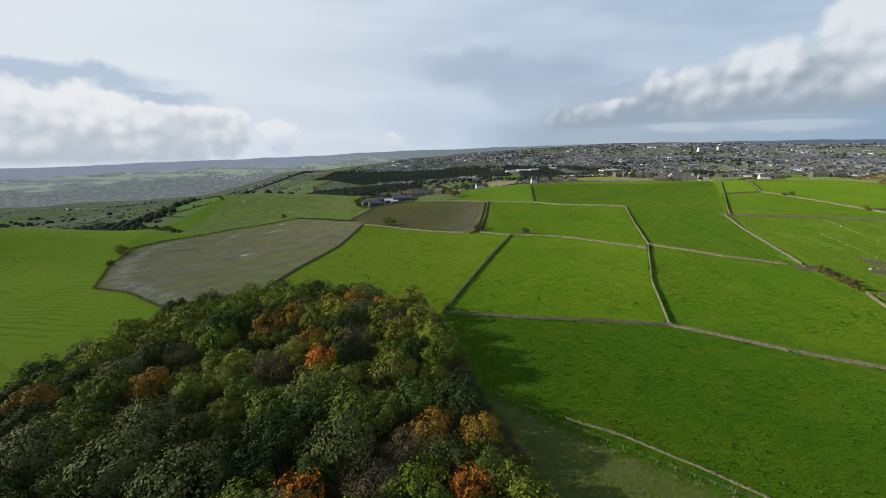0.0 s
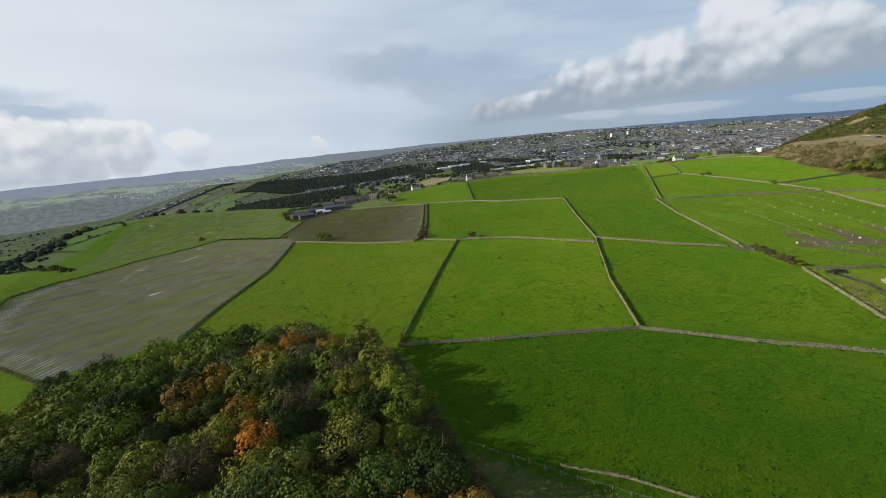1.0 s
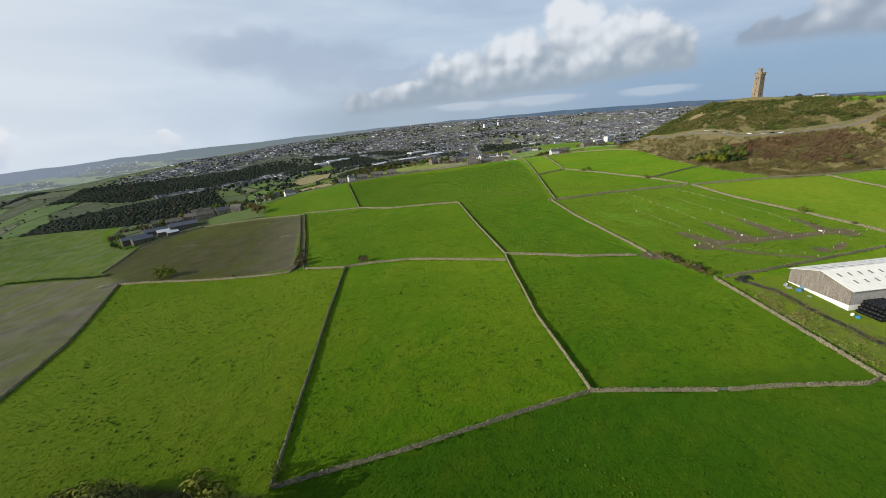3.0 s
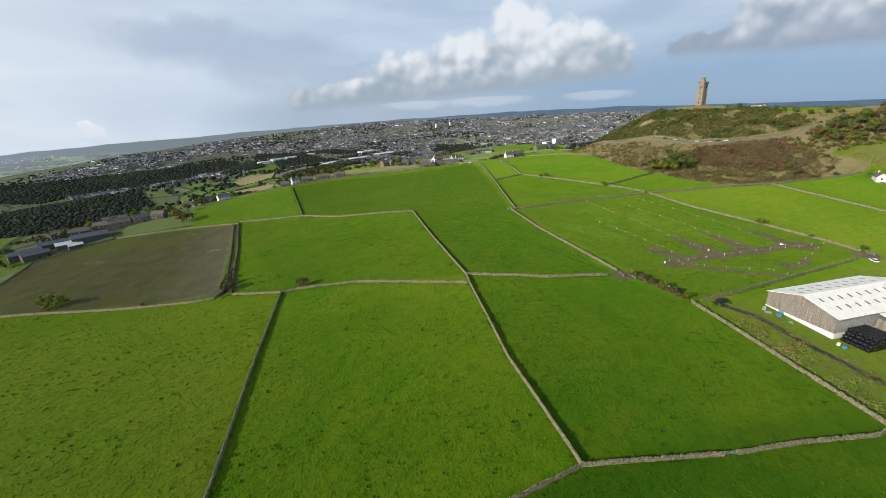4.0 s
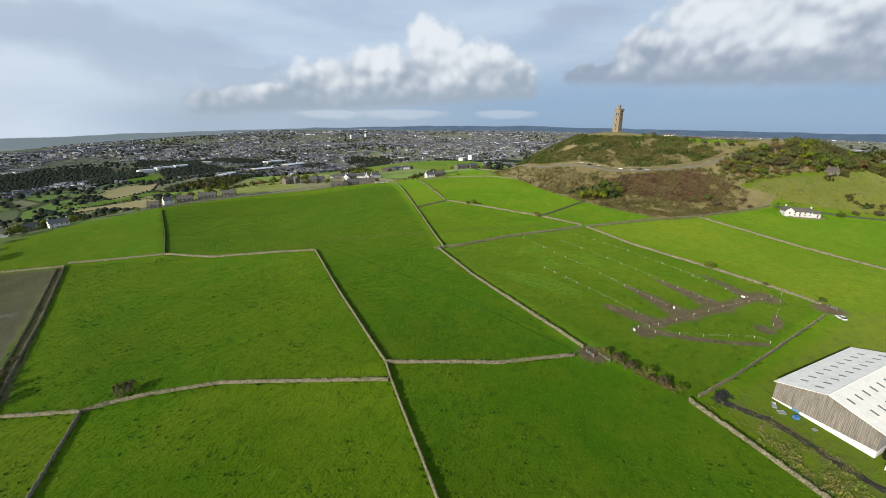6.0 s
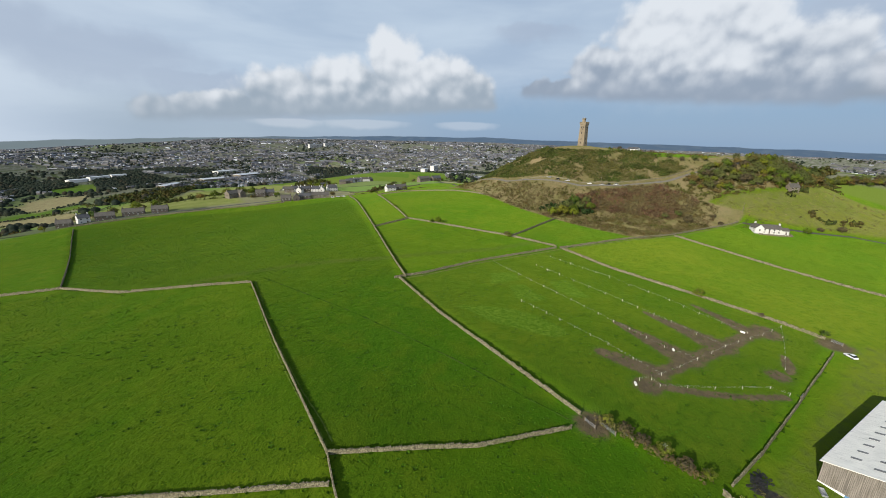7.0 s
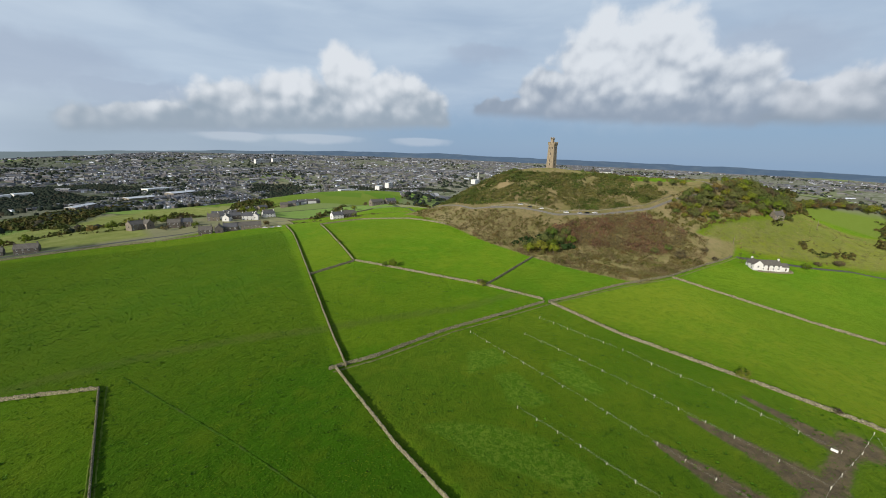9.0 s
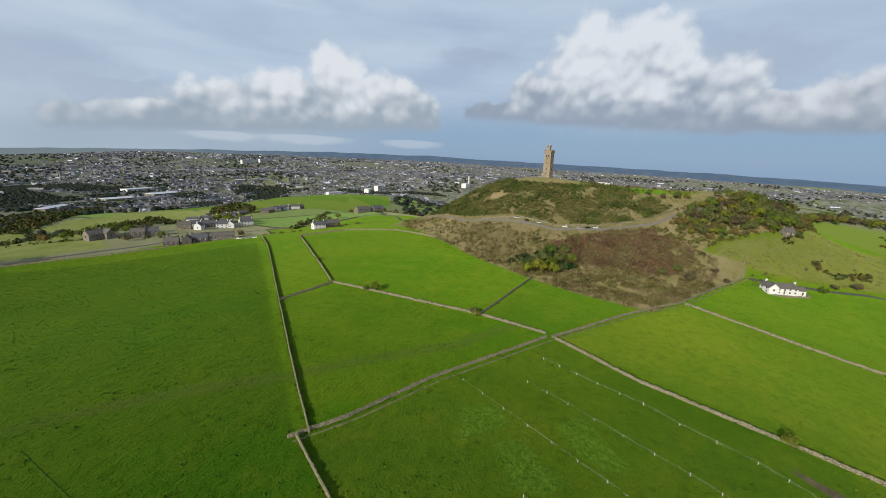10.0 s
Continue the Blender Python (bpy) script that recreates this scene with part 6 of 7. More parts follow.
# clutter before the gable
def clutter():
    rng = np.random.default_rng(6)
    for x, y, w, d, h, mat_, lab in [(-9.5, -3.2, 2.6, 1.1, 0.5, STEEL, "galvanised trough lying in the barn yard"), (-7.0, -4.3, 2.0, 1.5, 0.35, STEEL, "sheet-metal feeder lying in the barn yard"),
                                     (-4.0, -3.0, 1.4, 1.0, 0.9, plain("blue_drum", (0.06, 0.2, 0.42), 0.4), "blue plastic container beside the barn"), (0.5, -3.2, 1.1, 0.8, 0.4, STEEL, "small metal trough in the yard"), (14.5, -1.6, 0.9, 0.8, 0.8, PLINTH, "white block standing by the bales"), (16.2, -1.5, 0.9, 0.9, 0.7, plain("blue_cover", (0.05, 0.25, 0.55), 0.5), "blue covered crate by the bales")]:
        px, py = on_barn(x, y)
        o = thing("trough" if "trough" in lab else "feeder" if "feeder" in lab else "crate", pose(px, py, land_at(px, py), 0, 0, rng.uniform(0, 360)), lab, "trough" if "trough" in lab else "container")
        bm = bmesh.new()
        box(bm, -w / 2, w / 2, -d / 2, d / 2, 0, 0.06)
        part("base", bm, mat_, o)
        for x0, x1, y0, y1 in ((-w / 2, w / 2, -d / 2, -d / 2 + 0.06), (-w / 2, w / 2, d / 2 - 0.06, d / 2), (-w / 2, -w / 2 + 0.06, -d / 2 + 0.06, d / 2 - 0.06), (w / 2 - 0.06, w / 2, -d / 2 + 0.06, d / 2 - 0.06)):
            bm = bmesh.new()
            box(bm, x0, x1, y0, y1, 0.06, h, 0.01)
            part("side", bm, mat_, o)


clutter()


# ---- gates, rails and fences ----
def gate(x, y, turn, wide=3.4, mat_=STEEL, label="galvanised steel field gate standing shut between walls"):
    o = thing("field_gate", pose(x, y, land_at(x, y), 0, 0, turn), label, "gate", "field gates")
    for k in range(5):
        bm = bmesh.new()
        tube(bm, (-wide / 2, 0, 0.25 + 0.22 * k), (wide / 2, 0, 0.25 + 0.22 * k), 0.03, 0.03, 6)
        part("rail", bm, mat_, o)
    for u in (-wide / 2, 0, wide / 2):
        bm = bmesh.new()
        tube(bm, (u, 0, 0.2), (u, 0, 1.18), 0.03, 0.03, 6)
        part("upright", bm, mat_, o)
    for u in (-wide / 2 - 0.2, wide / 2 + 0.2):
        bm = bmesh.new()
        box(bm, u - 0.1, u + 0.1, -0.1, 0.1, -0.4, 1.4, 0.02)
        part("gate_post", bm, TIMBER, o)
    return o


for x, y, a, w in ((180.8, 187.5, 68, 3.2), (182.2, 183, 70, 4.5), (183.5, 178.5, 72, 3.4), (292, 127.5, 60, 3.4), (116.5, 116.4, -28, 2.6), (-82, 394, 40, 3.6), (238, 140.2, -14, 2.4)):
    gate(x, y, a, w)


def tape_fence(path, gap=8.5, high=1.15, label="pale posts with white tape round a paddock strip", mat_=None):
    """Posts with two tapes between them."""
    p = resample(path, gap)
    o = thing("paddock_fence", Matrix(), label, "fence", "paddock fences")
    z = land(p[:, 0], p[:, 1])
    rng = np.random.default_rng(int(abs(p[0, 0] * 7 + p[0, 1])))
    bm0 = bmesh.new()
    box(bm0, -0.06, 0.06, -0.06, 0.06, -0.3, high, 0.012)
    first = None
    for (x, y), h in zip(p, z):
        if first is None:
            first = part("post", bm0, mat_ or POST_W, o)
            ob = first
        else:
            ob = new("post", first.data)
            ob.parent = o
        ob.matrix_basis = pose(x, y, h, rng.normal(0, 3), rng.normal(0, 3), rng.uniform(0, 90)) @ Matrix.Diagonal((1, 1, rng.uniform(0.85, 1.1), 1))
    for lev in (0.62, 1.02):
        for i in range(len(p) - 1):
            bm = bmesh.new()
            tube(bm, (p[i, 0], p[i, 1], z[i] + lev), (p[i + 1, 0], p[i + 1, 1], z[i + 1] + lev), 0.009, 0.009, 3, False)
            part("tape", bm, TAPE, o)
    return o


TAPE = plain("dull_tape", (0.42, 0.42, 0.36), 0.8)
for path in ([(304, 256), (301, 242), (297, 218), (293, 207), (288, 187), (282, 174), (276, 156)], [(285, 256), (281, 240), (271, 204), (264, 182), (257, 162)], [(272, 276), (263, 248), (255, 223), (247, 201), (240, 180), (239, 169)], [(238, 240), (233, 219), (227, 197), (220, 177)],
             [(212, 182), (220, 177), (239, 169), (257, 162), (279, 151), (293, 145)], [(215, 179), (213, 176), (224, 162), (237, 148), (237, 143)], [(293, 145), (272, 144), (254, 144)]):
    tape_fence(path)
tape_fence([(172, 132), (168.5, 120), (163, 103)], 6.0, 1.1, "grey timber stakes with wire beside the wall", TIMBER)
tape_fence([(14, 100.5), (32, 87.5), (47, 77.5), (66, 65.5)], 4.0, 1.1, "grey timber stakes with wire at the field edge", TIMBER)

for x, y, a, lab in ((209, 182.5, 30, "white water trough standing in trampled mud"), (276, 157.5, 70, "white water trough by the paddock fence"), (240.5, 177, 20, "pale feed bin at the end of a paddock strip"), (186.5, 169, 60, "white plastic tank in the long grass")):
    o = thing("water_trough", pose(x, y, land_at(x, y), 0, 0, a), lab, "trough", "paddock troughs")
    bm = bmesh.new()
    box(bm, -0.8, 0.8, -0.3, 0.3, 0.0, 0.12, 0.02)
    part("base", bm, PLINTH, o)
    for x0, x1, y0, y1 in ((-0.8, 0.8, -0.3, -0.23), (-0.8, 0.8, 0.23, 0.3), (-0.8, -0.73, -0.23, 0.23), (0.73, 0.8, -0.23, 0.23)):
        bm = bmesh.new()
        box(bm, x0, x1, y0, y1, 0.12, 0.55, 0.015)
        part("side", bm, PLINTH, o)


# ---- houses ----
def house(name, x, y, turn, L, W, H, rise, wall_m, roof_m, label, category="house", chimneys=2, rows=1, group="", lift=0.0, porch=False, glazed=True):
    """A gabled house: walls, two roof slopes, ridge, chimneys, framed windows and a door. Its length lies along its own x."""
    o = thing(name, pose(x, y, land_at(x, y) + lift, 0, 0, turn), label, category, group)
    bm = bmesh.new()
    v = [(-W / 2, -2.0), (-W / 2, H), (0, H + rise), (W / 2, H), (W / 2, -2.0)]
    a = [bm.verts.new((-L / 2, p, q)) for p, q in v]
    b = [bm.verts.new((L / 2, p, q)) for p, q in v]
    bm.faces.new(a), bm.faces.new(b[::-1])
    for i in (0, 3):
        bm.faces.new((a[i], b[i], b[i + 1], a[i + 1]))
    bmesh.ops.recalc_face_normals(bm, faces=bm.faces[:])
    part("wall", bm, wall_m, o)
    ov = 0.35
    for sgn in (-1, 1):
        bm = bmesh.new()
        k = ov * rise / (W / 2)
        q = [(-L / 2 - ov * 0.6, sgn * (W / 2 + ov), H - k), (L / 2 + ov * 0.6, sgn * (W / 2 + ov), H - k), (L / 2 + ov * 0.6, 0, H + rise), (-L / 2 - ov * 0.6, 0, H + rise)]
        lo = [bm.verts.new(p) for p in q]
        hi = [bm.verts.new((p[0], p[1], p[2] + 0.18)) for p in q]
        bm.faces.new(lo[::-1]), bm.faces.new(hi)
        for i in range(4):
            bm.faces.new((lo[i], lo[(i + 1) % 4], hi[(i + 1) % 4], hi[i]))
        bmesh.ops.recalc_face_normals(bm, faces=bm.faces[:])
        part("roof", bm, roof_m, o)
    bm = bmesh.new()
    tube(bm, (-L / 2 - 0.2, 0, H + rise + 0.16), (L / 2 + 0.2, 0, H + rise + 0.16), 0.14, 0.14, 6)
    part("ridge", bm, roof_m, o)
    for c in range(chimneys):
        u = -L / 2 + 0.6 + (L - 1.2) * (c / max(1, chimneys - 1)) if chimneys > 1 else L / 2 - 0.6
        bm = bmesh.new()
        box(bm, u - 0.4, u + 0.4, -0.5, 0.5, H + rise - 0.6, H + rise + 1.25, 0.03)
        ch = part("chimney", bm, wall_m, o)
        for d in (-0.22, 0.22):
            bm = bmesh.new()
            tube(bm, (u, d, H + rise + 1.25), (u, d, H + rise + 1.6), 0.12, 0.1, 8)
            part("chimney_pot", bm, STONE_SLATE, ch)
    if glazed:
        n = max(2, int(L / 3.2))
        for sgn in (-1, 1):
            for r in range(rows):
                zc = (H / rows) * (r + 0.52)
                for k in range(n):
                    u = -L / 2 + L * (k + 0.5) / n
                    if sgn < 0 and r == 0 and k == n // 2:
                        bm = bmesh.new()
                        y0, y1 = sorted((sgn * (W / 2 - 0.1), sgn * (W / 2 + 0.05)))
                        box(bm, u - 0.5, u + 0.5, y0, y1, 0.0, 2.05, 0.02)
                        part("door", bm, DOORS, o)
                        continue
                    bm = bmesh.new()
                    y0, y1 = sorted((sgn * (W / 2 - 0.1), sgn * (W / 2 + 0.04)))
                    box(bm, u - 0.62, u + 0.62, y0, y1, zc - 0.62, zc + 0.62, 0.02)
                    f = part("window_frame", bm, TRIM, o)
                    for d in (-0.29, 0.29):
                        bm = bmesh.new()
                        y0, y1 = sorted((sgn * (W / 2), sgn * (W / 2 + 0.055)))
                        box(bm, u + d - 0.25, u + d + 0.25, y0, y1, zc - 0.52, zc + 0.52)
                        part("pane", bm, GLASS_DARK, f)
        for sgn in (-1, 1):
            bm = bmesh.new()
            x0, x1 = sorted((sgn * (L / 2 - 0.1), sgn * (L / 2 + 0.04)))
            box(bm, x0, x1, -0.55, 0.55, H * 0.55 - 0.6, H * 0.55 + 0.6, 0.02)
            part("window_frame", bm, GLASS_DARK, o)
    return o


# white cottage by the lane: two joined ranges
house("cottage", 481.5, 153.5, -62, 17, 6.8, 3.7, 2.7, RENDER_W, STONE_SLATE, "long whitewashed cottage with a stone-slate roof by the lane", chimneys=1, rows=2)
house("cottage", 478, 160, 28, 8.5, 6.2, 3.7, 2.6, RENDER_W, STONE_SLATE, "whitewashed cottage wing with gable facing the field", chimneys=1, rows=2)
house("cottage", 486.5, 144.5, -62, 8, 5.5, 3.0, 1.8, RENDER_W, STONE_SLATE, "low whitewashed outhouse joined to the cottage", chimneys=0)
stone_wall([(472, 158), (478, 147), (486, 137), (494, 142)], 1.0, 0.5, "low stone garden wall round the white cottage", seed=90, name="garden_wall")
scrub("garden_shrubs", strew(np.random.default_rng(43), [(470, 164), (476, 150), (486, 138), (500, 138), (508, 150), (500, 165), (488, 172)], 60, 0.6, 1.5, (465, 510, 135, 175), lambda xs, ys, r: np.abs((xs - 481.5) * 0.883 + (ys - 153.5) * 0.469) > 5.5), GREY, "bare brown garden shrubs round the white cottage", "shrubs", 90, 0.4, 0.9, 14)

house("cafe", 578, 285, 75, 12, 6, 3.0, 1.6, RENDER_W, SLATE, "low white cafe building on the hilltop grass", chimneys=0)
house("summit_hut", 571, 302, 80, 7, 4, 2.4, 1.0, HOUSE_STONE, SLATE, "small stone hut on the hilltop grass", "hut", chimneys=0)

# farm west of the ploughed field
SHED_ROOF = sheeting("dark_shed_sheets", (0.065, 0.075, 0.095), 0.75)
SHED_PALE = sheeting("pale_shed_sheets", (0.5, 0.52, 0.55), 0.4)
for x, y, a, L, W, H, ri, wm, rm, lab, ch, gl in [
    (-104, 560, 20, 22, 12, 4.5, 2.2, SOOTY, SHED_ROOF, "farm shed with a dark blue-grey sheet roof", 0, False), (-95, 548, 24, 18, 10, 4.2, 2.0, SOOTY, SHED_ROOF, "low farm shed with a dark sheet roof", 0, False),
    (-76, 556, 15, 14, 9, 4.0, 1.8, SOOTY, SHED_PALE, "small farm shed with a pale sheet roof", 0, False), (-60, 564, 14, 26, 14, 5.0, 2.6, SOOTY, SHED_ROOF, "big dark farm building with sheet roof", 0, False),
    (-72, 598, 5, 16, 9, 5.5, 3.0, SOOTY, STONE_SLATE, "dark stone farmhouse with stone-slate roof", 2, True), (-55, 606, -10, 14, 8, 5.5, 3.0, SOOTY, STONE_SLATE, "stone house among trees beside the farm", 2, True),
    (-42, 622, 6, 28, 10, 6.0, 3.4, SOOTY, STONE_SLATE, "long dark stone barn behind the farm", 0, False), (-88, 572, 20, 20, 11, 4.4, 2.2, SOOTY, SHED_ROOF, "farm shed with a dark sheet roof in the yard", 0, False), (-68, 546, 18, 10, 6, 3.4, 1.4, SOOTY, SHED_PALE, "small pale-roofed lean-to in the farm yard", 0, False),
    (-40, 598, 8, 18, 8, 5.5, 3.0, HOUSE_STONE, STONE_SLATE, "row of stone cottages with stone-slate roof", 3, True), (-22, 600, 12, 14, 8, 5.5, 3.0, HOUSE_STONE, SLATE, "stone cottage with slate roof near the farm", 2, True),
    (-6, 596, -30, 13, 8, 5.5, 3.0, SOOTY, STONE_SLATE, "stone house with gables near the farm", 2, True), (-90, 616, 10, 13, 8, 5.5, 3.0, SOOTY, STONE_SLATE, "dark stone house behind the farm", 2, True)]:
    house("farm_building" if ch == 0 else "farmhouse", x, y, a, L, W, H, ri, wm, rm, lab, "farm building" if ch == 0 else "house", ch, 2 if ch else 1, "farm", glazed=gl)
# houses on the brow beyond the fields
for x, y, a, L, W, wm, rm, lab, lift in [
    (136, 650, -20, 11, 8, SOOTY, STONE_SLATE, "dark stone house standing on the brow of the field", -1.5), (150, 655, 5, 9, 7, RENDER_W, SLATE, "small white house on the brow", 0), (166, 652, -15, 15, 9, SOOTY, STONE_SLATE, "dark stone house with steep gables on the brow", -1.2),
    (188, 648, -20, 18, 8, SOOTY, STONE_SLATE, "dark stone terrace on the brow", -1.5), (208, 638, -24, 14, 8, SOOTY, STONE_SLATE, "dark stone cottages on the brow", -1.5), (60, 640, 10, 14, 8, RENDER_W, SLATE, "pale house below the green field", -1), (40, 650, 30, 16, 8, HOUSE_STONE, SLATE, "stone house below the green field", -1), (22, 640, -10, 12, 7, RENDER_W, STONE_SLATE, "white house among garden trees", -1),
    (315, 581, -32, 11, 7, SOOTY, STONE_SLATE, "low dark stone barn at the end of the row", -1.4), (325, 576, 58, 10, 7, SOOTY, STONE_SLATE, "dark stone wing with its gable to the field", -1.2), (334, 573, -30, 12, 7.5, SOOTY, SLATE, "dark stone farmhouse in the row by the field", -1.0),
    (348, 567, -28, 24, 7.5, HOUSE_STONE, STONE_SLATE, "long stone terrace of cottages by the field wall", -1.2), (285, 650, 10, 12, 9, HOUSE_STONE, STONE_SLATE, "tall stone house with steep gables on the ridge road", 0.5), (294, 647, 100, 9, 7, HOUSE_STONE, STONE_SLATE, "gabled stone wing of the tall house", 0.3), (312, 634, -30, 11, 8, SOOTY, STONE_SLATE, "stone house among trees on the ridge road", 0), (322, 631, -20, 10, 8, HOUSE_STONE, SLATE, "stone house with slate roof on the ridge road", 0),
    (376, 662, -15, 13, 8, RENDER_W, SLATE, "white-rendered house behind the row", -0.5), (368, 640, 40, 9, 7, RENDER_W, STONE_SLATE, "small white house behind the row", -0.5), (391, 638, -35, 12, 8, RENDER_W, SLATE, "white gabled house behind the row", -0.3), (384, 655, -20, 15, 8, SOOTY, SLATE, "dark stone houses behind the row", -0.5), (404, 652, -25, 13, 8, HOUSE_STONE, SLATE, "stone house behind the row", -0.5), (398, 634, 50, 9, 7, RENDER_W, SLATE, "small white house with its gable to the road", -0.3), (425, 649, -15, 14, 8, RENDER_W, SLATE, "white house with dark slate roof by the ridge road", -0.5), (437, 668, -20, 14, 8, SOOTY, STONE_SLATE, "dark stone house below the ridge road", -0.5), (361, 655, -30, 12, 8, HOUSE_STONE, STONE_SLATE, "stone house behind the row", -0.5),
    (426, 527, -18, 12, 8, RENDER_W, SLATE, "white-fronted stone house beside the ridge road", -0.5), (440, 524, -18, 16, 8, SOOTY, STONE_SLATE, "dark stone house joined to the white one", -0.5),
    (548, 580, -14, 20, 9, HOUSE_STONE, STONE_SLATE, "stone inn beside the hill road", 0), (570, 574, -14, 16, 9, HOUSE_STONE, SLATE, "stone house beside the hill road", 0), (569, 141, -50, 9, 6, HOUSE_STONE, STONE_SLATE, "low stone house among the hillside trees", -2.2)]:
    house("house", x, y, a, L, W, 5.2, 3.0, wm, rm, lab, "house", 2, 2, "ridge houses", lift)

# farm trees
CYPRESS = make_tree("cypress", 81, 2.2, 5.0, 9.5, DARK, "dark upright conifer at the farm", "tree", 40, 900, 0.6, "farm trees")
for x, y, s in ((-117, 546, 0.9), (-112, 538, 0.6), (-90, 536, 0.5), (-84, 536, 0.5)):
    stand(CYPRESS, x, y, s)
CYPRESS.matrix_world = pose(-121, 552, land_at(-121, 552))
for x, y, k, s in ((10, 576, 2, 1.5), (-30, 636, 1, 1.7), (-8, 634, 0, 1.5), (20, 600, 1, 1.4), (-84, 606, 1, 1.5), (-120, 580, 1, 1.4), (36, 622, 1, 1.5), (322, 614, 1, 1.0), (342, 584, 3, 0.9), (366, 563, 2, 0.8), (300, 656, 0, 1.3), (286, 664, 1, 1.6), (302, 664, 1, 1.7), (312, 652, 1, 1.6), (324, 648, 3, 1.4), (270, 660, 1, 1.5), (258, 668, 2, 1.3), (372, 574, 2, 0.8), (412, 664, 1, 1.6), (420, 676, 1, 1.8), (430, 690, 0, 1.7), (416, 690, 1, 1.9), (404, 676, 3, 1.4), (440, 684, 1, 1.5), (590, 578, 1, 0.9), (536, 590, 3, 0.9), (470, 576, 1, 0.8), (484, 574, 0, 0.8), (500, 576, 1, 1.1), (160, 668, 1, 1.3), (198, 682, 1, 1.5), (146, 664, 0, 1.0), (178, 676, 1, 1.2), (52, 658, 1, 1.4), (30, 652, 1, 1.2), (14, 545, 2, 1.7), (20, 552, 2, 1.3), (-12, 612, 1, 1.8), (-30, 620, 1, 1.7), (-48, 622, 2, 1.6), (4, 606, 1, 1.5), (30, 618, 0, 1.4), (-66, 618, 1, 1.5), (-100, 600, 3, 1.4), (70, 650, 1, 1.2), (48, 630, 0, 1.0), (-130, 590, 3, 1.3), (216, 684, 1, 1.2), (176, 672, 3, 1.1), (120, 640, 1, 0.8), (300, 622, 3, 0.8), (436, 512, 0, 0.8), (-230, 560, 0, 1.2)):
    stand(SMALL[k], x, y, s)
scrub("hedge", [(x, y, 1.4) for x, y in resample([(-108, 536), (-88, 538), (-64, 545), (-40, 545)], 1.7)], DARK, "tall dark hedge in front of the farm sheds", "hedge", 80, 0.5, 1.1, 15)
stone_wall([(-112, 470), (-95, 530), (-40, 545), (15, 517), (56, 488)], 1.1, 0.6, seed=91)
stone_wall([(384, 504), (420, 485), (440, 440), (424, 385)], 1.1, 0.6, seed=92)


# ---- cars and poles ----
def car(x, y, turn, paint, label):
    o = thing("car", pose(x, y, land_at(x, y) + 0.02, 0, 0, turn), label, "car", "parked cars")
    bm = bmesh.new()
    prism(bm, [(-2.1, 0.35), (-2.15, 0.75), (-1.9, 0.92), (0.85, 0.95), (2.0, 0.8), (2.1, 0.45), (2.0, 0.3)], -0.85, 0.85)
    bmesh.ops.bevel(bm, geom=bm.edges[:], offset=0.07, segments=2, affect="EDGES")
    part("body", bm, paint, o)
    bm = bmesh.new()
    prism(bm, [(-1.8, 0.9), (-1.35, 1.42), (0.2, 1.45), (1.0, 0.93)], -0.74, 0.74)
    cab = part("cabin_glass", bm, GLASS_DARK, o)
    bm = bmesh.new()
    box(bm, -1.32, 0.2, -0.72, 0.72, 1.42, 1.5, 0.03)
    part("roof", bm, paint, o)
    for wx in (-1.3, 1.3):
        for wy in (-0.8, 0.8):
            bm = bmesh.new()
            tube(bm, (wx, wy - 0.1, 0.32), (wx, wy + 0.1, 0.32), 0.32, 0.32, 14)
            wh = part("wheel", bm, RUBBER, o)
            bm = bmesh.new()
            tube(bm, (wx, wy - 0.11, 0.32), (wx, wy + 0.11, 0.32), 0.19, 0.19, 10)
            part("rim", bm, STEEL, wh)
    return o


PAINT = {n: plain(n + "_paint", c, 0.25, 0.0, 0.03) for n, c in (("white", (0.75, 0.75, 0.75)), ("black", (0.015, 0.015, 0.018)), ("silver", (0.45, 0.46, 0.48)), ("blue", (0.03, 0.06, 0.18)))}
for x, y, a, n in ((460.5, 312, 96, "silver"), (459.5, 322, 96, "black"), (460.5, 331, 100, "silver"), (474, 277, 130, "black"), (478, 271.5, 128, "white"), (470, 282, 128, "silver"), (465, 292, 110, "white"),
                   (578, 292, 30, "white"), (581, 289, 30, "silver"), (584, 285, 35, "black"), (571, 300, 120, "white"), (588, 268, 20, "white"), (592, 265, 20, "black"), (356, 551, -45, "white"), (361, 547, -45, "silver"), (366, 543, -45, "white"), (282, 124.5, 40, "white")):
    car(x, y, a, PAINT[n], n + (" car parked beside the barn gate" if x < 300 else " car parked on the hilltop" if x > 560 else " car parked along the hill road" if y < 400 else " car parked by the ridge houses"))
# low broken wall at the foot of the big pasture
stone_wall([(33, 89.5), (45.5, 83.4), (60.4, 73.1), (68, 67), (90, 52)], 0.36, 0.45, "low broken stone wall grown over with grass", seed=95)
# walls beside the ridge road
stone_wall([(280, 586), (308, 574)], 1.1, 0.6, seed=96)
stone_wall([(384, 546), (402, 580), (457, 560), (514, 556)], 1.1, 0.6, seed=97)
# wall between road and slope
stone_wall([(462, 300), (482, 271), (514, 238), (545, 220)], 0.8, 0.5, "low stone wall along the hill road", seed=93)
stone_wall([(455, 360), (462, 330), (463, 302)], 0.8, 0.5, "low stone wall along the hill road", seed=94)


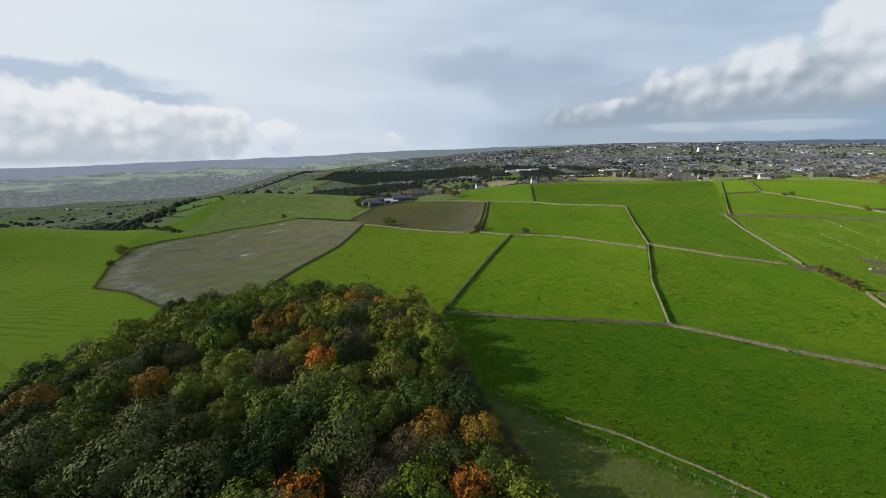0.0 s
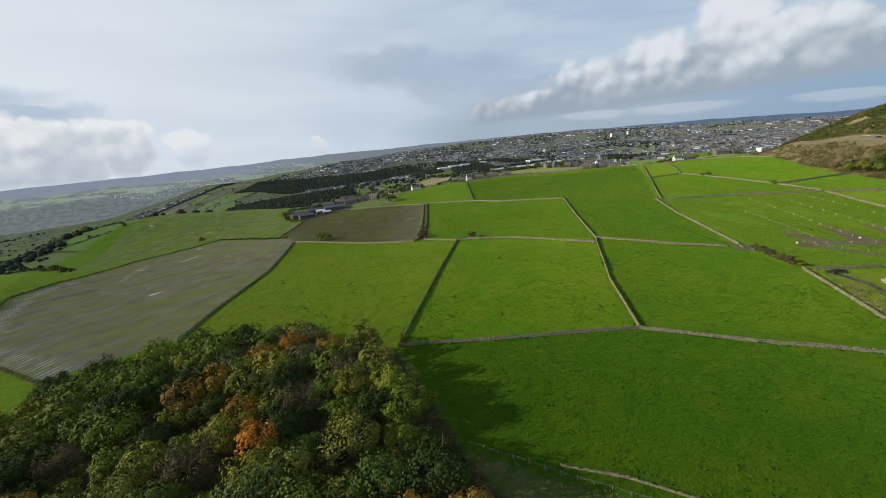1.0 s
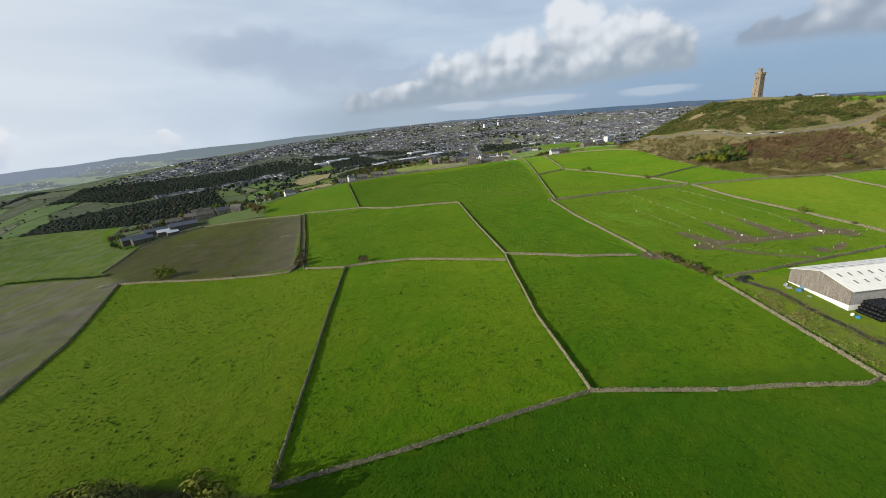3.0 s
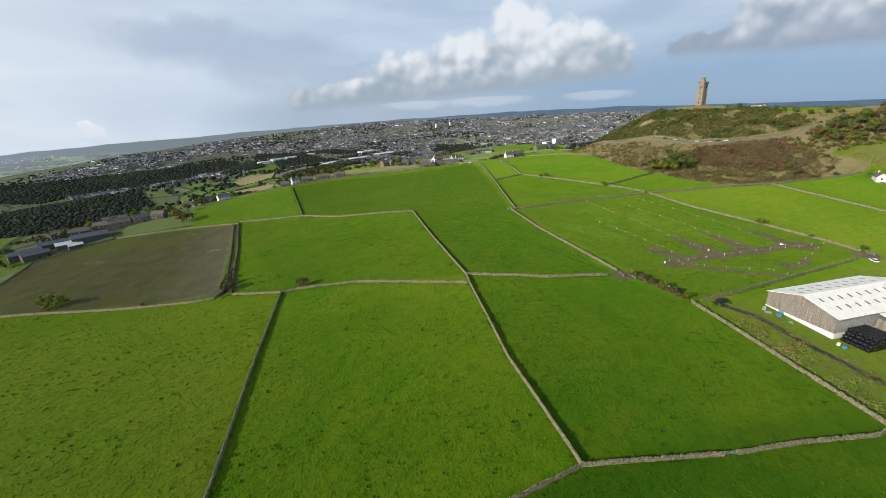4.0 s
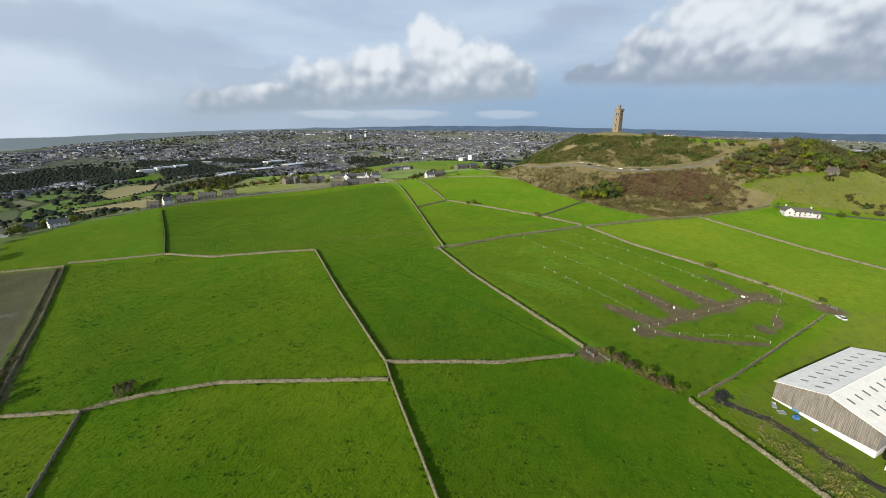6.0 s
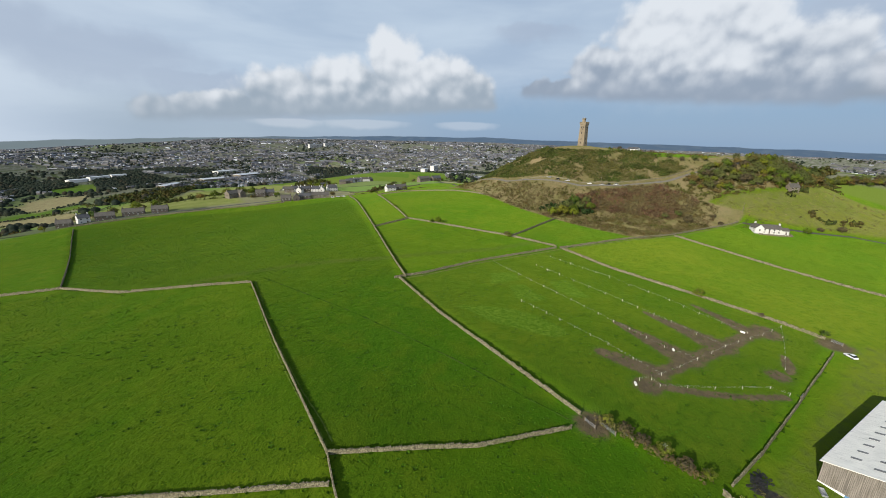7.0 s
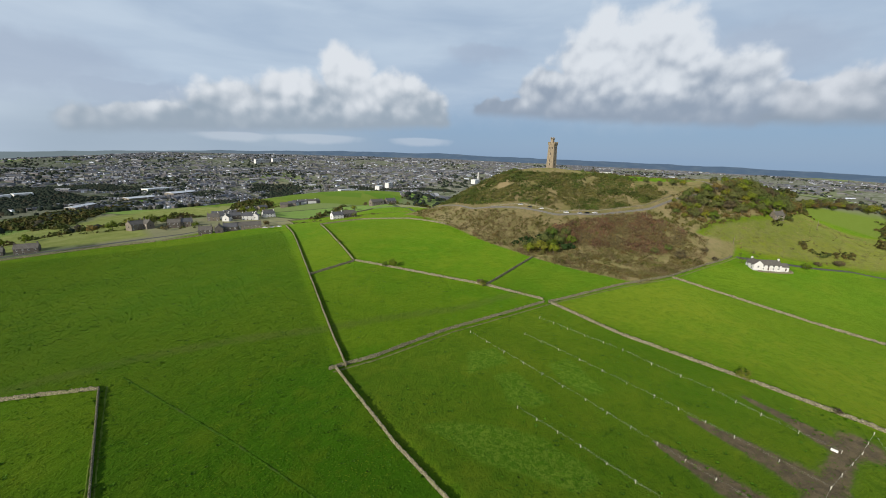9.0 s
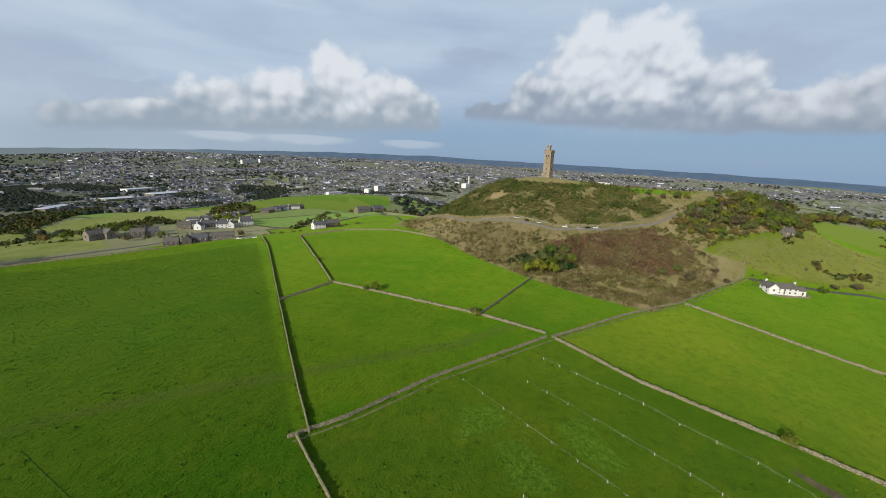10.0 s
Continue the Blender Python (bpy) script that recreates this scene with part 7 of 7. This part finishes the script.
def pole(x, y, high=7.5):
    o = thing("telegraph_pole", pose(x, y, land_at(x, y)), "plain wooden telegraph pole with crossarm on the slope", "pole", "telegraph poles")
    bm = bmesh.new()
    tube(bm, (0, 0, -0.5), (0, 0, high), 0.16, 0.11, 8)
    part("shaft", bm, TIMBER, o)
    bm = bmesh.new()
    box(bm, -0.7, 0.7, -0.06, 0.06, high - 0.7, high - 0.56, 0.01)
    part("crossarm", bm, TIMBER, o)


for x, y in ((486, 255), (470, 283), (494, 234), (458, 316), (506, 172), (588, 110)):
    pole(x, y)

# ---- the valley and the town ----
def free_of_near(x, y):
    """Whether a plan place lies outside the fields and the hill."""
    return (inside(CORE, x, y, 1) < 0.5) & (np.hypot(x - 150, y - 300) > 420) & (np.hypot(x - 600, y - 270) > 330) & (land(x, y) < -30) | (np.hypot(x - 150, y - 300) > 1000)


def blob_noise(x, y, scale, off):
    return np.array([noise.noise((a / scale + off, b / scale - off, off * 1.7)) for a, b in zip(x, y)])


def in_meadow(x, y):
    return np.max([inside(m, x, y, 1) for m in MEADOWS + OLIVES + TANS], axis=0) > 0.5


def in_wood(x, y):
    return np.max([inside(m, x, y, 1) for m in FAR_WOODS], axis=0) > 0.5


def town():
    rng = np.random.default_rng(77)
    verts, faces, mats = [], [], []
    n = 0
    M = 52000
    r = 1080 + 3600 * rng.random(M) ** 0.75
    az = np.radians(rng.uniform(-62, 118, M))
    cx, cy = 100 + r * np.sin(az), 180 + r * np.cos(az)
    dens = blob_noise(cx, cy, 520, 3.1)
    deg = np.degrees(az)
    few = np.interp(deg, [-62, -36, -31, -20, -15, 4, 12, 60, 118], [-0.5, -0.5, 0.12, 0.12, -0.05, 0.04, 0.16, 0.26, 0.05]) - 0.6 * (deg < -14) * (np.abs(r - 3150) > 650) - 0.45 * smooth((1750 - r) / 500) * (deg > 5) - 0.25 * smooth((1500 - r) / 200)
    ok = free_of_near(cx, cy) & ~in_meadow(cx, cy) & ~in_wood(cx, cy) & (dens + few + rng.uniform(-0.25, 0.25, M) > 0.02)
    streets = [(x, y, d) for x, y, d in zip(cx[ok], cy[ok], r[ok])][:15000]
    xs, ys, aa, LL, WW, HH = [], [], [], [], [], []
    for x, y, d in streets:
        a = noise.noise((x / 260, y / 260, 5.0)) * 3.0 + rng.choice((0, math.pi / 2))
        m = int(rng.integers(2, 7))
        if d > 2100 and rng.random() < 0.7:
            xs.append(x), ys.append(y), aa.append(a), LL.append(rng.uniform(14, 42)), WW.append(rng.uniform(5.5, 8)), HH.append(rng.uniform(4, 6))
            continue
        semi = rng.random() < 0.6
        L = (rng.uniform(7, 9) if semi else rng.uniform(7, 10)) * (1 - 0.35 * min(1, max(0, (d - 1200) / 2800)))
        gap = L + (rng.uniform(3, 8) if semi else 0.0)
        for k in range(m):
            xs.append(x + math.cos(a) * gap * k), ys.append(y + math.sin(a) * gap * k)
            aa.append(a), LL.append(L), WW.append(rng.uniform(0.75, 0.95) * L), HH.append(rng.uniform(0.55, 0.7) * L)
    big = 110
    for k in range(big):
        i = int(rng.integers(len(streets)))
        xs.append(streets[i][0] + rng.uniform(-60, 60)), ys.append(streets[i][1] + rng.uniform(-60, 60))
        aa.append(rng.uniform(0, 3)), LL.append(rng.uniform(20, 55)), WW.append(rng.uniform(12, 24)), HH.append(rng.uniform(5, 9))
    zs = land(np.array(xs), np.array(ys))
    for i, (x, y, z, a, L, W, H) in enumerate(zip(xs, ys, zs, aa, LL, WW, HH)):
        large = i >= len(xs) - big
        rise = W * (0.12 if large else 0.36)
        c, s = math.cos(a), math.sin(a)
        put3 = lambda u, v, h: (x + u * c - v * s, y + u * s + v * c, z + h)
        l, w = L / 2, W / 2
        verts += [put3(-l, -w, -3), put3(l, -w, -3), put3(l, w, -3), put3(-l, w, -3), put3(-l, -w, H), put3(l, -w, H), put3(l, w, H), put3(-l, w, H), put3(-l, 0, H + rise), put3(l, 0, H + rise)]
        faces += [(n, n + 1, n + 5, n + 4), (n + 2, n + 3, n + 7, n + 6), (n + 1, n + 2, n + 6, n + 9, n + 5), (n + 3, n, n + 4, n + 8, n + 7)]
        mats += [0] * 4
        n += 10
        o = 0.4
        verts += [put3(-l - o, -w - o, H - 0.1), put3(l + o, -w - o, H - 0.1), put3(l + o, 0, H + rise + 0.15), put3(-l - o, 0, H + rise + 0.15), put3(l + o, w + o, H - 0.1), put3(-l - o, w + o, H - 0.1)]
        faces += [(n, n + 1, n + 2, n + 3), (n + 3, n + 2, n + 4, n + 5)]
        mats += [2 if large else 1] * 2
        n += 6
    me = bpy.data.meshes.new("town_houses")
    me.from_pydata(verts, [], faces)
    me.polygons.foreach_set("material_index", np.array(mats, np.int32))
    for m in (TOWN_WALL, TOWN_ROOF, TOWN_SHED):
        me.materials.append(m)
    tagged(new("town_houses", me), "valley town of stone and rendered houses, tinted bluish for haze", "houses", kind="stuff")


def island_colours(name, stops, rough=0.8):
    m, t, b = material(name, rough)
    c = ramp(t, island(t), stops, "CONSTANT")
    c = mixed(t, grain(t, where(t), 0.2, 3).step(0.4, 0.7) * 0.3, c, (0.12, 0.11, 0.1))
    put(t, b.inputs["Base Color"], c)
    return m


# wall and roof colours pushed towards blue, standing in for haze
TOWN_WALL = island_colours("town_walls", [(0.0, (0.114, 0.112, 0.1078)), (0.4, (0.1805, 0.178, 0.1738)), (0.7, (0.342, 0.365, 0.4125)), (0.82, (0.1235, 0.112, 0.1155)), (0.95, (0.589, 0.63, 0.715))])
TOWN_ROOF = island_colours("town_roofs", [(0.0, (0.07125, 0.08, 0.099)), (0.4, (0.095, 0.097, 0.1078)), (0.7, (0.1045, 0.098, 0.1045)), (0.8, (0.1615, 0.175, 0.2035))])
TOWN_SHED = island_colours("shed_roofs", [(0.0, (0.34, 0.34, 0.35)), (0.5, (0.5, 0.5, 0.5)), (0.75, (0.66, 0.66, 0.65))])
town()


def far_woods(name, spots, mat, label, low=0.75, seed=1):
    """Distant trees: lumpy low crowns, each with its own outline, as one object."""
    rng = np.random.default_rng(seed)
    bm = bmesh.new()
    bmesh.ops.create_icosphere(bm, subdivisions=1, radius=1.0)
    base = np.array([v.co[:] for v in bm.verts])
    tri = np.array([[v.index for v in f.verts] for f in bm.faces])
    bm.free()
    keep = np.array([base[f][:, 2].mean() > -0.45 for f in tri])
    tri = tri[keep]
    kinds = []
    for k in range(8):
        f = np.array([1 + 0.34 * noise.noise((*(b * 1.9 + k * 7.3),)) + 0.2 * noise.noise((*(b * 4.2 + k * 3.1),)) for b in base])
        kinds.append(base * f[:, None] * (1, 1, low))
    V, F = [], []
    n = 0
    z = land(np.array([s[0] for s in spots]), np.array([s[1] for s in spots]))
    for (x, y, r), h in zip(spots, z):
        q = kinds[int(rng.integers(8))] * r * (rng.uniform(0.8, 1.2), rng.uniform(0.8, 1.2), rng.uniform(0.8, 1.25))
        V.append(q + (x, y, h + r * 0.45))
        F.append(tri + n)
        n += len(base)
    me = bpy.data.meshes.new(name)
    V, F = np.concatenate(V), np.concatenate(F)
    me.vertices.add(len(V)), me.loops.add(3 * len(F)), me.polygons.add(len(F))
    me.vertices.foreach_set("co", V.reshape(-1).astype(np.float32))
    me.loops.foreach_set("vertex_index", F.reshape(-1).astype(np.int32))
    me.polygons.foreach_set("loop_start", np.arange(0, 3 * len(F), 3, dtype=np.int32))
    me.materials.append(mat)
    me.update()
    return tagged(new(name, me), label, "woods", kind="stuff")


def wood_leaves(name, stops):
    m, t, b = material(name, 0.9)
    b.inputs["Specular IOR Level"].default_value = 0.03
    c = ramp(t, island(t), stops)
    c = mixed(t, grain(t, where(t), 0.5, 4, 0.7).step(0.42, 0.62) * 0.6, c, (0.016, 0.022, 0.017))
    put(t, b.inputs["Base Color"], c)
    bump(t, b, grain(t, where(t), 0.7, 4, 0.7), 1.0, 1.2)
    return m


FAR_LEAF = wood_leaves("far_leaves", [(0.0, (0.021, 0.03, 0.022)), (0.45, (0.028, 0.037, 0.026)), (0.75, (0.036, 0.043, 0.028)), (0.93, (0.056, 0.048, 0.032)), (1.0, (0.025, 0.034, 0.024))])


def woods():
    rng = np.random.default_rng(78)
    N = 26000
    r = 380 + 3800 * rng.random(N) ** 1.15
    az = np.radians(rng.uniform(-66, 122, N))
    x, y = 100 + r * np.sin(az), 180 + r * np.cos(az)
    f = blob_noise(x, y, 300, 9.2)
    valley = np.exp(-(((x - 60) / 420) ** 2 + ((y - 1350) / 360) ** 2)) + 0.8 * np.exp(-(((x + 700) / 300) ** 2 + ((y - 760) / 260) ** 2))
    west = np.degrees(az) < -22
    ok = free_of_near(x, y) & ~in_meadow(x, y) & (f + 0.4 * valley + rng.uniform(-0.1, 0.1, N) > 0.16 + 0.25 * west * (r > 1500))
    spots = [(a, b, rng.uniform(4.5, 8.5) * (1 + 0.2 * (d > 1500))) for a, b, d in zip(x[ok], y[ok], r[ok])][:9000]
    # hedgerow and garden trees
    ok2 = free_of_near(x, y) & ~in_meadow(x, y) & ~ok & (rng.random(N) < 0.2)
    spots += [(a, b, rng.uniform(2.4, 4.6)) for a, b in zip(x[ok2], y[ok2])][:4600]
    close = []
    for m in FAR_WOODS:
        px, py = [q[0] for q in m], [q[1] for q in m]
        n = int((max(px) - min(px)) * (max(py) - min(py)) / 52)
        ax, ay = rng.uniform(min(px), max(px), n), rng.uniform(min(py), max(py), n)
        k = inside(m, ax, ay, 1) > 0.5
        near = min(math.hypot(a - 200, b - 200) for a, b in m) < 1000
        (close if near else spots).extend((a, b, rng.uniform(2.6, 6.6)) for a, b in zip(ax[k], ay[k]))
    for m in MEADOWS + OLIVES + TANS:
        for a, b in resample(m + m[:1], 6):
            if rng.random() < 0.75 and a > -900 and free_of_near(np.array([a]), np.array([b]))[0]:
                (close if math.hypot(a - 200, b - 200) < 1100 else spots).append((a + rng.normal(0, 2), b + rng.normal(0, 2), rng.uniform(1.2, 3.6)))
    far_woods("valley_woods", spots, FAR_LEAF, "dark autumn woods and hedgerow trees across the valley")
    near = []
    for path, w, gap in (([(170, 690), (230, 712), (290, 700), (330, 690)], 9, 4.0), ([(-560, 560), (-480, 560), (-400, 540), (-345, 500)], 8, 4.5), ([(-130, 640), (-60, 690), (20, 700), (100, 700)], 16, 4.0), ([(560, 560), (620, 520), (680, 470)], 8, 5), ([(581, 165), (599, 146), (640, 124), (700, 104), (778, 94)], 6, 2.6), ([(600, 60), (660, 40), (756, 25)], 7, 4), ([(542, 126), (532, 122), (541, 103), (554, 91)], 3, 4), ([(560, 140), (590, 128)], 5, 3), ([(420, 560), (480, 600), (540, 640)], 8, 5), ([(-640, 440), (-560, 380), (-520, 300)], 9, 5)):
        for a, b in resample(path, gap):
            near.append((a + rng.normal(0, w * 0.5), b + rng.normal(0, w * 0.5), rng.uniform(1.8, 4.2)))
    for path in ([(-620, 640), (-560, 730), (-450, 790), (-420, 745)], [(-640, 740), (-560, 830), (-420, 860), (-335, 855)], [(-560, 730), (-540, 850), (-500, 940)], [(-420, 860), (-400, 960)], [(-600, 600), (-520, 640), (-430, 720)]):
        close.extend((a + rng.normal(0, 1), b + rng.normal(0, 1), rng.uniform(1.1, 2.4)) for a, b in resample(path, 2.6))
    close.extend((a, b, rng.uniform(1.5, 3.5)) for a, b in zip(rng.uniform(430, 620, 90), rng.uniform(770, 930, 90)))
    for path in ([(240, 684), (300, 632), (350, 583)], [(382, 548), (412, 526), (470, 505)]):
        close.extend((a + rng.normal(3, 3), b + rng.normal(3, 3), rng.uniform(0.8, 2.0)) for a, b in resample(path, 5))
    scrub("shelf_woods", close, NEAR_LEAF, "dark leafy tree belts and hedges on the fields beyond the brow", "woods", 38, 1.12, 1.0, 19)
    scrub("brow_trees", near, NEAR_LEAF, "belt of dark trees below the brow of the fields", "trees", 90, 0.82, 1.0, 16)


NEAR_LEAF = foliage("brow_leaves", [(0.045, 0.06, 0.016)], second=(0.075, 0.066, 0.022))
woods()

# tall white stack and block in the town
o = thing("chimney_stack", pose(2190, 1282, land_at(2190, 1282)), "tall pale chimney stack beside a white works building", "chimney")
bm = bmesh.new()
tube(bm, (0, 0, -2), (0, 0, 62), 4.2, 3.0, 16)
part("chimney", bm, RENDER_W, o)
bm = bmesh.new()
box(bm, -60, -8, -14, 14, -3, 22, 0.3)
part("works_building", bm, RENDER_W, o)
for x, y, a, L, W, H in ((1642, 1553, 20, 60, 24, 20), (1690, 1530, 10, 46, 22, 28), (1905, 2934, 5, 120, 20, 26), (2010, 2900, 0, 90, 20, 24), (905, 2170, 15, 110, 40, 10), (1500, 1640, -10, 80, 26, 14)):
    o = thing("large_building", pose(x, y, land_at(x, y), 0, 0, a), "large pale flat-roofed building in the valley town", "building", "town blocks")
    bm = bmesh.new()
    box(bm, -L / 2, L / 2, -W / 2, W / 2, -3, H, 0.2)
    part("wall", bm, RENDER_W, o)
    bm = bmesh.new()
    box(bm, -L / 2 - 0.5, L / 2 + 0.5, -W / 2 - 0.5, W / 2 + 0.5, H, H + 0.9, 0.1)
    part("roof", bm, SHED_PALE, o)
    for k in range(int(H // 4)):
        for sgn in (-1, 1):
            bm = bmesh.new()
            y0, y1 = sorted((sgn * (W / 2 - 0.2), sgn * (W / 2 + 0.06)))
            box(bm, -L / 2 + 2, L / 2 - 2, y0, y1, 1.5 + k * 4, 3.1 + k * 4)
            part("window_band", bm, GLASS_DARK, o)

def from_ends(path):
    return sum(math.dist(a, b) for a, b in zip(path, path[1:]))


# houses on the shelf below the brow, the long works roof and the school
rng = np.random.default_rng(12)
for path, n in (([(452, 836), (490, 850), (520, 880), (548, 905)], 14), ([(470, 822), (520, 845), (560, 870)], 11), ([(440, 800), (480, 800), (520, 815)], 6), ([(511, 737), (557, 757), (592, 767)], 7), ([(430, 935), (452, 925)], 2), ([(535, 1440), (582, 1500), (622, 1560)], 7)):
    for x, y in resample(path, from_ends(path) / max(1, n - 1) * 0.99):
        pale = rng.random() < 0.5
        house("house", x + rng.normal(0, 3), y + rng.normal(0, 3), rng.uniform(-50, 10), rng.uniform(9, 16), rng.uniform(7, 9), 5.0, 2.8, RENDER_W if pale else HOUSE_STONE, SLATE if rng.random() < 0.5 else STONE_SLATE, "white-rendered hamlet house below the ridge road" if pale else "stone hamlet house below the ridge road", "house", 1, 1, "hamlet houses", glazed=False)
house("house", 385, 946, 25, 14, 9, 6.0, 4.0, HOUSE_STONE, STONE_SLATE, "steep-gabled stone house in front of a tree belt", "house", 2, 2, "hamlet houses")
for x, y, a, L, W, H, lab in ((474, 1520, 45, 84, 24, 7, "long pale works roof beside the wood"), (353, 2057, 20, 60, 24, 9, "white school block by a playing field"), (420, 2100, 25, 70, 20, 11, "white school block by a playing field"), (489, 2146, 10, 50, 24, 9, "white school block by a playing field"), (1095, 1160, 20, 30, 12, 5, "white pavilion in the far fields"), (-215, 862, 12, 26, 12, 11, "pale stone mill block beyond the muddy field"), (740, 1905, 10, 90, 40, 9, "pale warehouse roof in the valley"), (890, 1925, 20, 110, 44, 9, "pale warehouse roof in the valley")):
    o = thing("works_building", pose(x, y, land_at(x, y), 0, 0, a), lab, "building", "valley works")
    bm = bmesh.new()
    box(bm, -L / 2, L / 2, -W / 2, W / 2, -4, H, 0.2)
    part("wall", bm, HOUSE_STONE if L > 80 else RENDER_W, o)
    for s in (-1, 1):
        bm = bmesh.new()
        v = W / 2 + 0.6
        prism(bm, [(0, H + 0.4), (s * v, H), (s * v, H + 0.3), (0, H + W * 0.1)], -L / 2 - 0.6, L / 2 + 0.6)
        bmesh.ops.rotate(bm, verts=bm.verts, cent=(0, 0, 0), matrix=Matrix.Rotation(math.pi / 2, 3, "Z"))
        part("roof", bm, SHED_PALE, o)

scrub("road_verge", [(a + rng.normal(0, 2.0) + 3, b + rng.normal(0, 2.0) + 4, rng.uniform(0.5, 1.1)) for a, b in resample([(372, 552), (392, 533), (412, 521), (440, 511), (470, 502), (505, 482)], 0.5)], STRAW, "long straw-coloured grass along the ridge road", "grass", 26, 0.5, 0.6, 27)
